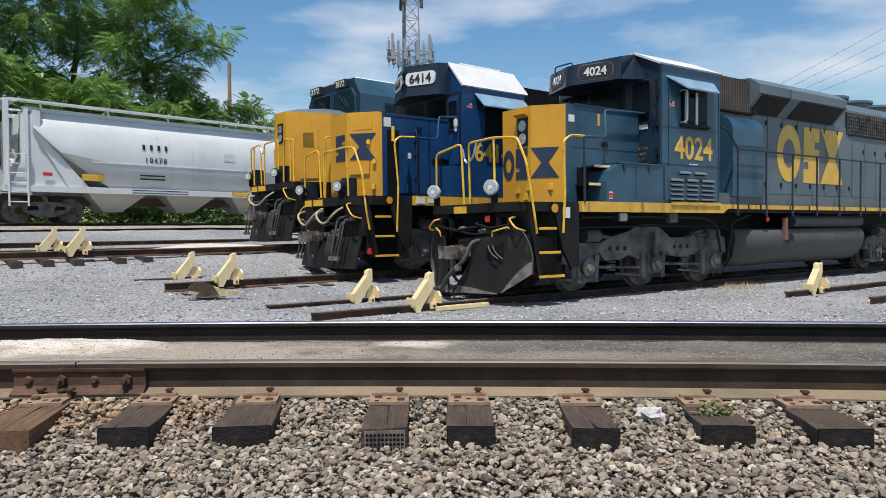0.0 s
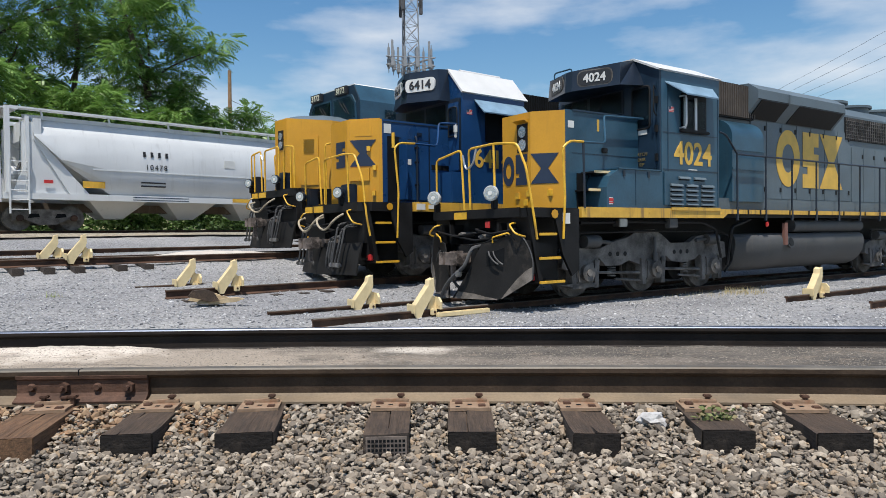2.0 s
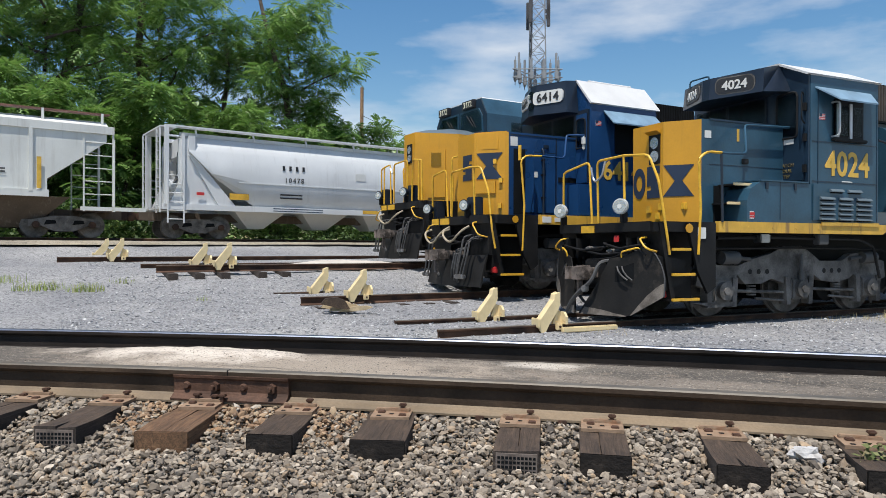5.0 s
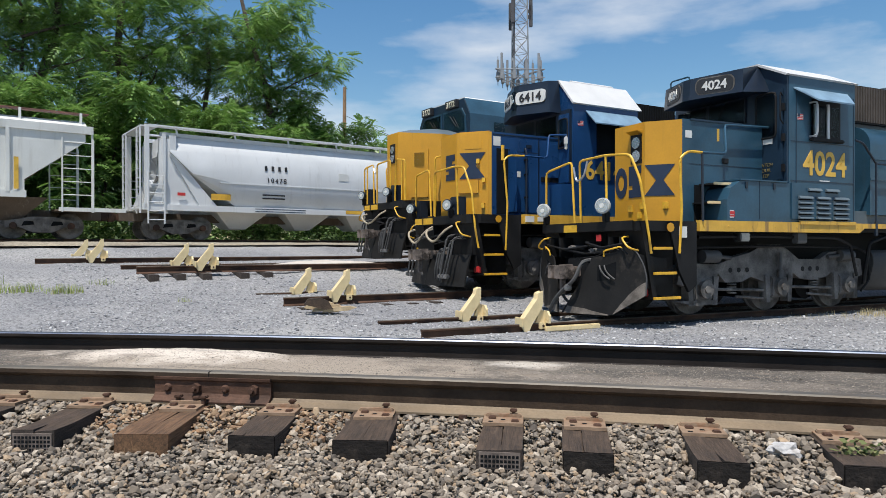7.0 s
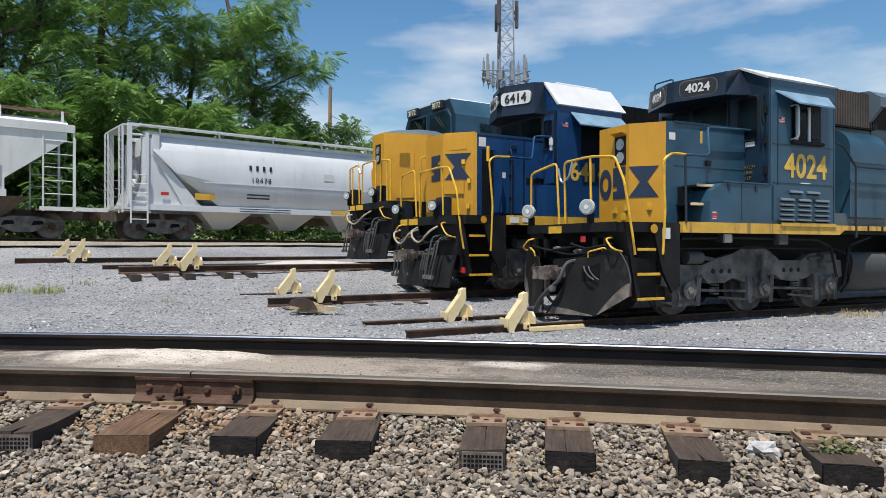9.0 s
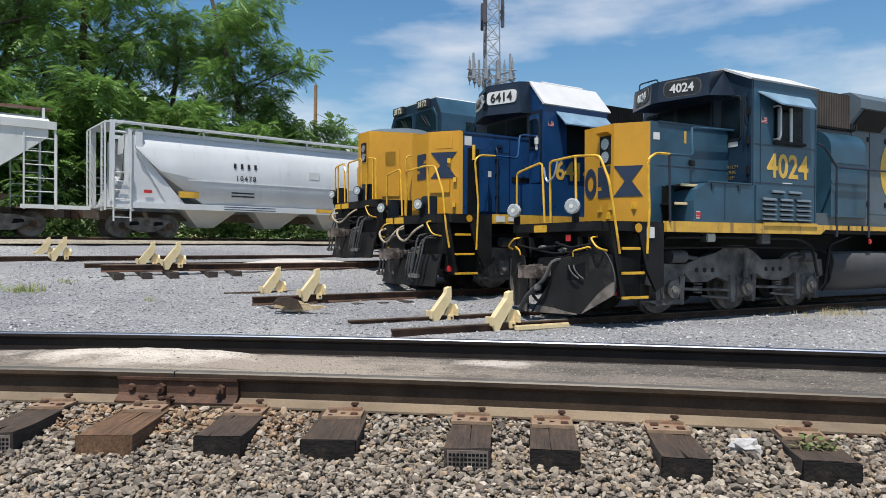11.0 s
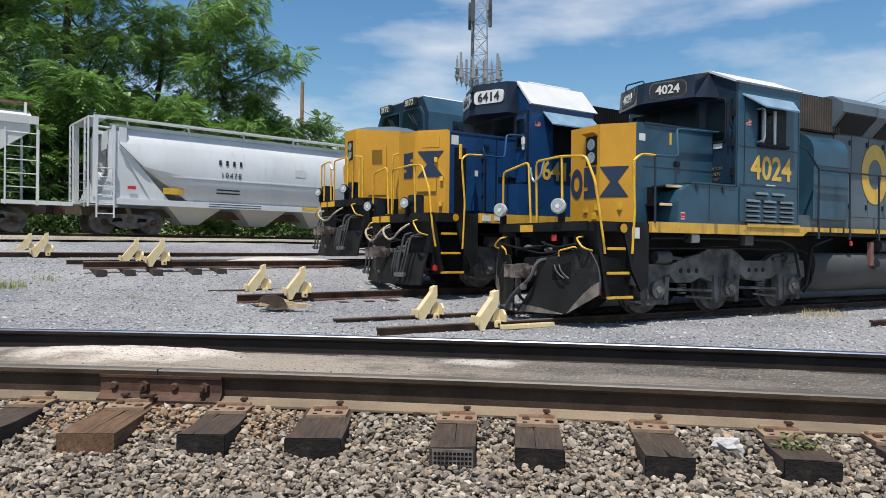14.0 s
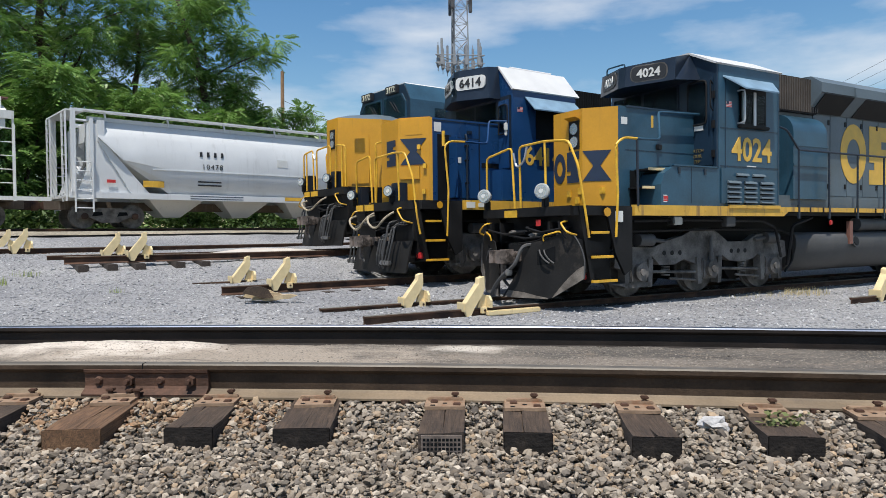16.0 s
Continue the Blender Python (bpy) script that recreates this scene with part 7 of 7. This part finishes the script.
def leaves(centres, per, size, rng, droop=0.35):
    """Small leaf blades scattered about clump centres (x, y, z, radius)."""
    c = np.repeat(centres, per, axis=0)
    k = len(c)
    d = rng.normal(size=(k, 3))
    d /= np.linalg.norm(d, axis=1)[:, None]
    rad = rng.rand(k) ** 0.45
    pos = c[:, :3] + d * (c[:, 3] * rad)[:, None] * np.array([1, 1, 0.62])
    t = rng.normal(size=(k, 3))
    t[:, 2] = t[:, 2] * 0.4 - droop
    t /= np.linalg.norm(t, axis=1)[:, None]
    n = rng.normal(size=(k, 3)) + np.array([0, 0, 1.1])
    b = np.cross(t, n)
    b /= np.linalg.norm(b, axis=1)[:, None] + 1e-9
    s = size * rng.uniform(0.6, 1.3, (k, 1))
    v = np.stack([pos - b * s * 0.16, pos + t * s * 0.5 - b * s * 0.26, pos + t * s, pos + t * s * 0.5 + b * s * 0.26], 1)
    f = np.arange(k * 4).reshape(k, 4)
    me = bpy.data.meshes.new("leaves")
    me.from_pydata(v.reshape(-1, 3).tolist(), [], f.tolist())
    return me


def fronds(centres, per, length, rng, pairs=5):
    """Feathery leaves: drooping stalks about clump centres, each with pairs of narrow leaflets."""
    c = np.repeat(centres, per, axis=0)
    k = len(c)
    d = rng.normal(size=(k, 3))
    d /= np.linalg.norm(d, axis=1)[:, None]
    pos = c[:, :3] + d * (c[:, 3] * rng.rand(k) ** 0.4)[:, None] * np.array([1, 1, 0.5])
    out = d * np.array([1, 1, 0.3]) + rng.normal(size=(k, 3)) * 0.35
    out[:, 2] -= 0.12
    out /= np.linalg.norm(out, axis=1)[:, None]
    side = np.cross(out, np.array([0, 0, 1.0]) + rng.normal(size=(k, 3)) * 0.3)
    side /= np.linalg.norm(side, axis=1)[:, None] + 1e-9
    ln = length * rng.uniform(0.6, 1.25, (k, 1))
    quads = []
    for i in range(pairs):
        f = (i + 0.6) / pairs
        p = pos + out * ln * f - np.array([0, 0, 1.0]) * ln * 0.35 * f * f
        for sg in (-1, 1):
            tip = side * sg * 0.8 + out * 0.55 - np.array([0, 0, 0.25])
            leafl = ln * 0.38 * (1 - 0.45 * abs(f - 0.45))
            w = out * leafl * 0.3
            mid = p + tip * leafl * 0.5
            quads.append(np.stack([p, mid + w, p + tip * leafl, mid - w], 1))
    v = np.stack(quads, 1)
    me = bpy.data.meshes.new("fronds")
    me.from_pydata(v.reshape(-1, 3).tolist(), [], np.arange(k * pairs * 8).reshape(-1, 4).tolist())
    return me


def tree(x, y, h, width, seed, lean=0.0, base=None, bare=0.22):
    rng = np.random.RandomState(seed)
    z0 = ground_z(x, y) - 0.1 if base is None else base
    T = thing("tree", pose(x, y, z0), "tall leafy deciduous tree behind the freight cars", "tree", "trees behind the track")
    bm = B()
    r0 = h * 0.018
    tubes = []
    def limb(p, d, length, r, depth):
        q = p
        k = 5
        prev = None
        for i in range(k + 1):
            rr = r * (1 - 0.7 * i / k)
            x_ = d.cross(Vector((0.3, 0.2, 0.9))).normalized()
            y_ = d.cross(x_)
            ring = [bm.verts.new(q + (x_ * math.cos(t) + y_ * math.sin(t)) * rr) for t in [math.tau * j / 7 for j in range(7)]]
            if prev:
                for j in range(7):
                    bm.faces.new((prev[j], prev[(j + 1) % 7], ring[(j + 1) % 7], ring[j]))
            prev = ring
            d = (d + Vector(rng.normal(size=3)) * 0.12 + Vector((0, 0, 0.05))).normalized()
            if depth > 0 and i >= 1:
                tubes.append((tuple(q), depth))
            q = q + d * (length / k)
        return q
    top = limb(Vector((0, 0, 0)), Vector((lean, 0, 1)).normalized(), h * 0.9, r0, 0)
    cl = []
    nl = 15
    for i in range(nl):
        f = bare + (0.93 - bare) * (i + 0.5) / nl
        az = i * 2.4 + rng.uniform(-0.4, 0.4)
        reach = width * (math.sin(math.pi * min(1, (1.06 - f) / (1.06 - bare)) ** 0.75) * 0.75 + 0.3) * rng.uniform(0.75, 1.15)
        start = Vector((lean * h * f * 0.9, 0, h * f * 0.82))
        d = Vector((math.cos(az), math.sin(az), 0.45)).normalized()
        tubes.clear()
        end = limb(start, d, reach, r0 * 0.4 * (1.2 - f), 1)
        for (px, py, pz), _ in tubes[1:]:
            for _ in range(3):
                o = rng.normal(size=3) * np.array([0.9, 0.9, 0.7]) * width * 0.16
                cl.append((px + o[0], py + o[1], pz + o[2] + 0.3, width * rng.uniform(0.13, 0.25)))
        cl.append((end.x, end.y, end.z, width * rng.uniform(0.16, 0.24)))
    for _ in range(7):
        o = rng.normal(size=3) * width * 0.2
        cl.append((top.x + o[0], top.y + o[1], top.z + o[2] * 0.7, width * rng.uniform(0.12, 0.22)))
    part("trunk", bm, bark, T, "brown bark trunk with limbs", smooth=True)
    part("crown", fronds(np.array(cl), 21, 0.66, rng), leaf, T, "green feathery foliage")
    return T


def at_az(az, d):
    return d * math.sin(radians(az)), d * math.cos(radians(az))


for az, d, h, w, s in ((-25.2, 43, 17.8, 3.6, 11), (-30.6, 49, 16.5, 3.6, 17), (-35.2, 45, 22, 4.7, 12), (-42.8, 43, 22, 4.8, 13), (-49.5, 43, 21, 5.2, 15), (-57, 45, 21, 6, 20),
                       (-39.0, 55, 20, 5.0, 18), (-46, 56, 22, 6, 19)):
    tree(*at_az(az, d), h, w, s)
for az, d, h, w, s in ((-20.8, 45, 8.6, 3.0, 31), (-18.2, 47, 7.0, 2.2, 32), (-44.0, 38, 8, 3.2, 33), (-33.5, 39, 7, 3.0, 34), (-26.5, 39.5, 7, 3.0, 35), (-38.5, 37, 7, 3, 36)):
    tree(*at_az(az, d), h, w, s, 0.0, None, 0.08)

rngb = np.random.RandomState(8)
cl = []
for u in np.arange(-32, 60, 0.55):
    p = TA * float(u) + TN * (-33.2 + rngb.uniform(-1.0, 0.8))
    for z in (1.7, 2.5):
        cl.append((p.x + rngb.uniform(-.4, .4), p.y, z + rngb.uniform(-0.3, 0.5), rngb.uniform(0.45, 0.9)))
hedge = part("hedge", leaves(np.array(cl), 90, 0.26, rngb), bush_leaf, None)
tagged(hedge, "weedy green brush along the far track", "bushes", kind="stuff")
# solid wooded distance behind
cl = []
for az in np.arange(-75, -15, 0.9):
    for zz in (2.5, 5.0, 7.5):
        if az > -26 and zz > 4 or az > -21 and zz > 3:
            continue
        x, y = at_az(az + rngb.uniform(-0.5, 0.5), 62 + rngb.uniform(-4, 4))
        cl.append((x, y, zz + rngb.uniform(-0.8, 0.8), rngb.uniform(1.2, 2.2)))
wood = part("far_wood", leaves(np.array(cl), 130, 0.55, rngb), leaf, None)
tagged(wood, "dense green woodland behind the trees", "woodland", kind="stuff")

# ---- tower, pole, wires ----


def lattice_tower():
    x, y = at_az(-4.85, 60)
    T = thing("radio_tower", pose(x, y, 0.6, 0, 0, 12), "grey steel lattice radio tower with cell antennas", "radio tower")
    H = 36

    def leg(i, z):
        r = 1.2 - 0.018 * z
        return (r * math.cos(math.tau * i / 3), r * math.sin(math.tau * i / 3), z)
    for i in range(3):
        part("tower_leg", rod(B(), leg(i, 0), leg(i, H), 0.06, 8), tower_steel, T)
    zs = list(np.arange(0, H, 1.35))
    for z0, z1 in zip(zs, zs[1:]):
        for i in range(3):
            j = (i + 1) % 3
            bm = rod(rod(rod(B(), leg(i, z0), leg(j, z1), 0.028, 5), leg(j, z0), leg(i, z1), 0.028, 5), leg(i, z1), leg(j, z1), 0.025, 5)
            part("tower_brace", bm, tower_steel, T)
    def platform(z, R, n):
        for i in range(3):
            a0, a1 = math.tau * i / 3 + 0.5, math.tau * (i + 1) / 3 + 0.5
            p, q = (R * math.cos(a0), R * math.sin(a0), z), (R * math.cos(a1), R * math.sin(a1), z)
            f = part("antenna_mount", rod(rod(B(), p, q, 0.05, 6), (p[0], p[1], z - 0.7), (q[0], q[1], z - 0.7), 0.04, 6), tower_steel, T)
            part("mount_arm", rod(rod(B(), (0, 0, z - 0.3), p, 0.05, 6), (0, 0, z - 1.0), (p[0], p[1], z - 0.7), 0.04, 6), tower_steel, f)
            for k in range(n):
                t = (k + 0.5) / n
                ax, ay = p[0] + (q[0] - p[0]) * t, p[1] + (q[1] - p[1]) * t
                an = part("panel_antenna", box(B(), ax - 0.1, ax + 0.1, ay - 0.07, ay + 0.07, z - 1.0, z + 0.9 + 0.5 * ((k * 7 + i) % 3 == 0), 0.04), antenna_white, f, "grey panel antenna")
                part("antenna_pole", rod(B(), (ax, ay, z - 1.3), (ax, ay, z + 1.2), 0.035, 6), tower_steel, f)
                part("radio_unit", box(B(), ax - 0.16, ax + 0.16, ay + 0.12, ay + 0.32, z - 0.9, z - 0.2, 0.03), antenna_white, f)
    platform(15.9, 2.45, 4)
    for z in (20.8, 21.3):
        for i in range(3):
            p = leg(i, z)
            part("sector_antenna", box(box(B(), p[0] * 1.35 - 0.15, p[0] * 1.35 + 0.15, p[1] * 1.35 - 0.15, p[1] * 1.35 + 0.15, z - 0.9, z + 1.0, 0.05), min(p[0], p[0] * 1.35), max(p[0], p[0] * 1.35), p[1] - 0.05, p[1] + 0.05, z - 0.2, z + 0.1), cable_black, T, "dark panel antenna")
    d = part("dish_antenna", rod(rod(B(), (-1.5, 0.9, 24.2), (-1.75, 1.15, 24.2), 0.75, 24, 0.68), (-1.0, 0.5, 24.2), (-1.5, 0.9, 24.2), 0.12, 8), tank_grey, T, "round dish antenna", smooth=True)
    part("feed_cable", rod(rod(B(), leg(2, 0), (leg(2, 30)[0] + 0.15, leg(2, 30)[1], 30), 0.09, 8), leg(1, 0), (leg(1, 30)[0], leg(1, 30)[1] + 0.12, 30), 0.06, 6), cable_black, T)
    return T


lattice_tower()
px, py = at_az(-19.4, 58)
P = thing("utility_pole", pose(px, py, 1.0), "brown wooden utility pole behind the trees", "utility pole")
part("pole", rod(B(), (0, 0, 0), (0.1, 0, 13.7), 0.2, 12, 0.14), pole_wood, P, smooth=True)


def wire(p, q, sag, r, label="thin black overhead power cable"):
    cu = [Vector(p).lerp(Vector(q), t) - Vector((0, 0, sag * 4 * t * (1 - t))) for t in np.linspace(0, 1, 14)]
    W = part("overhead_wire", tube(B(), [(v.x, -v.y, v.z) for v in cu], r, 5), cable_black, None)
    tagged(W, label, "cable", "overhead wires")


wire((px, py, 12.4), (*at_az(-5.5, 52), 6.5), 0.3, 0.022)
for az, d, h in ((22.5, 70, 13.4), (48, 60, 24.8)):
    x, y = at_az(az, d)
    P = thing("utility_pole", pose(x, y, -0.2), "brown wooden utility pole carrying cables", "utility pole")
    part("pole", rod(B(), (0, 0, 0), (0, 0, h + 0.2), 0.2, 12, 0.14), pole_wood, P, smooth=True)
for i in range(4):
    wire((*at_az(22.5, 70), 11.5 + 0.6 * i), (*at_az(48, 60), 19.5 + 1.7 * i), 0.4, 0.012)

# ---- weeds, dry grass and litter ----


def tuft(name, x, y, z, n, h, spreadr, mat, label, cat, seed):
    r = np.random.RandomState(seed)
    vs, fs = [], []
    for i in range(n):
        a, rad = r.uniform(0, math.tau), spreadr * r.rand() ** 0.6
        bx, by = x + rad * math.cos(a), y + rad * math.sin(a)
        hh, ld, w = h * r.uniform(0.4, 1.1), r.uniform(0.1, 0.5), h * 0.035
        la = r.uniform(0, math.tau)
        k = len(vs)
        for t in (0, 0.5, 1.0):
            ox, oy = hh * ld * t * t * math.cos(la), hh * ld * t * t * math.sin(la)
            ww = w * (1 - 0.85 * t)
            vs += [(bx + ox - ww * math.sin(la), by + oy + ww * math.cos(la), z + hh * t), (bx + ox + ww * math.sin(la), by + oy - ww * math.cos(la), z + hh * t)]
        fs += [(k, k + 1, k + 3, k + 2), (k + 2, k + 3, k + 5, k + 4)]
    me = bpy.data.meshes.new(name)
    me.from_pydata(vs, [], fs)
    return tagged(part(name, me, mat, None), label, cat, kind="stuff")


for i, (u, v, n, h, sp) in enumerate(((14.6, 1.6, 220, 0.16, 0.5), (13.6, 1.5, 60, 0.11, 0.6), (12.6, 1.4, 25, 0.1, 0.4), (7.2, 1.2, 90, 0.06, 0.45))):
    m = yard(u, v, 0).translation
    tuft("dry_grass", m.x, m.y, ground_z(m.x, m.y), n, h, sp, dry_grass, "dry straw-coloured grass beside a rail", "grass", 40 + i)
for i, (az, d, n, h, sp) in enumerate(((-43.2, 16.5, 200, 0.2, 0.5), (-40.3, 16.2, 170, 0.19, 0.4), (-37.8, 17.0, 60, 0.14, 0.35), (-45.5, 17.5, 120, 0.2, 0.5), (-32.0, 15.0, 22, 0.12, 0.15))):
    x, y = at_az(az, d)
    tuft("weed_tuft", x, y, ground_z(x, y), n, h, sp, weed_green, "yellow-green weeds in the gravel", "weed", 60 + i)


def leafy_weed(x, y, z):
    W = thing("weed_plant", pose(x, y, z), "leafy green weed growing against the rail", "weed", "")
    r = np.random.RandomState(3)
    cl = np.array([(r.uniform(-0.12, 0.1), r.uniform(-0.06, 0.03), r.uniform(0.0, 0.055), 0.03) for _ in range(16)])
    part("foliage", leaves(cl, 7, 0.034, r, 0.1), weed_dusty, W)
    bm = B()
    for i in range(7):
        rod(bm, (0, 0, 0), (cl[i][0], -cl[i][1], cl[i][2]), 0.004, 5)
    part("stem", bm, bush_leaf, W)


leafy_weed(1.14, 3.2, 0.43)
rk = thing("pale_rock", pose(0.87, 3.24, 0.42, 0, 0, 20), "pale broken stone beside the rail", "stone")
bm = B()
bmesh.ops.create_icosphere(bm, subdivisions=2, radius=0.06)
for v in bm.verts:
    v.co = Vector((v.co.x * 1.3, v.co.y * 0.8, v.co.z * 0.6)) * (1 + 0.8 * noise.noise(v.co * 22))
part("rock", bm, rock_grey, rk)
# broken board by the second siding
bd = thing("broken_board", pose(-4.75, 12.45, ground_z(-4.75, 12.45) + 0.05, 0, 0, 12), "splintered pale wooden board lying on the gravel", "board")
for i, (a, b, w, z, tilt, mat_) in enumerate(((-0.46, 0.2, 0.34, 0.0, 8, board_wood), (-0.3, 0.34, 0.2, 0.02, -4, board_wood), (-0.1, 0.56, 0.12, 0.0, -6, board_wood), (-0.46, 0.1, 0.3, 0.06, 12, tie_top))):
    bm = slab(B(), [(a, 0.0), (a + 0.06, 0.03 + w * 0.3), ((a + b) / 2, w * 0.62), (b - 0.12, w * 0.5), (b, 0.02), (b - 0.16, -0.02), ((a + b) / 2, -0.01)], "v", -0.13 + 0.06 * i, -0.04 + 0.06 * i)
    bm.transform(pose(0, 0, z, 0, tilt, 4 * i))
    part("splinter", bm, mat_, bd)
# yellow timber under the first stop
m = yard(7.1, 0.9, -0.02)
yb = thing("yellow_timber", m, "pale yellow painted timber lying beside the rail", "timber")
part("timber", box(B(), -0.55, 0.6, -0.04, 0.04, -0.12, -0.03, 0.015), cream, yb)
# dark ballast strips under the parked locomotives, with their shade put into the colour
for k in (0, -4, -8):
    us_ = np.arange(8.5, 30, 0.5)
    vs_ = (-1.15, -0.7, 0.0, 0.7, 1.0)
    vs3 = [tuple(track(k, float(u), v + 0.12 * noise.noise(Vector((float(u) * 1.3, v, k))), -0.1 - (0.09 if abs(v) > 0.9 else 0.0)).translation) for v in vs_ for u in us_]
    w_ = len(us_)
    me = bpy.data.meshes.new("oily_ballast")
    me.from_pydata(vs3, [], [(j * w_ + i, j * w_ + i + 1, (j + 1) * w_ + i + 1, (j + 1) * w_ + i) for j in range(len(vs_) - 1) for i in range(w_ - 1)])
    tagged(part("trim_shaded_ballast", me, ballast_base, None, smooth=True), "dark ballast between siding rails, locomotive shade in its colour", "ballast", kind="structure")
# siding ties showing at the stub ends
for v, us in ((-4, (3.2, 3.8, 5.0, 5.6, 6.2)), (-8, (0.5, 1.1, 1.7, 2.6, 3.2)), (-12, (-2.0, -0.6)), (0, (8.4, 9.0, 9.6))):
    for u in us:
        t = thing("siding_tie", track(v, u, 0, -0.19), "dark tie end half sunk in gravel", "railway tie", "ties of the sidings")
        part("tie_beam", box(B(), -0.11, 0.11, -1.3, 1.3, -0.17, 0.0, 0.01), tie_wood, t)
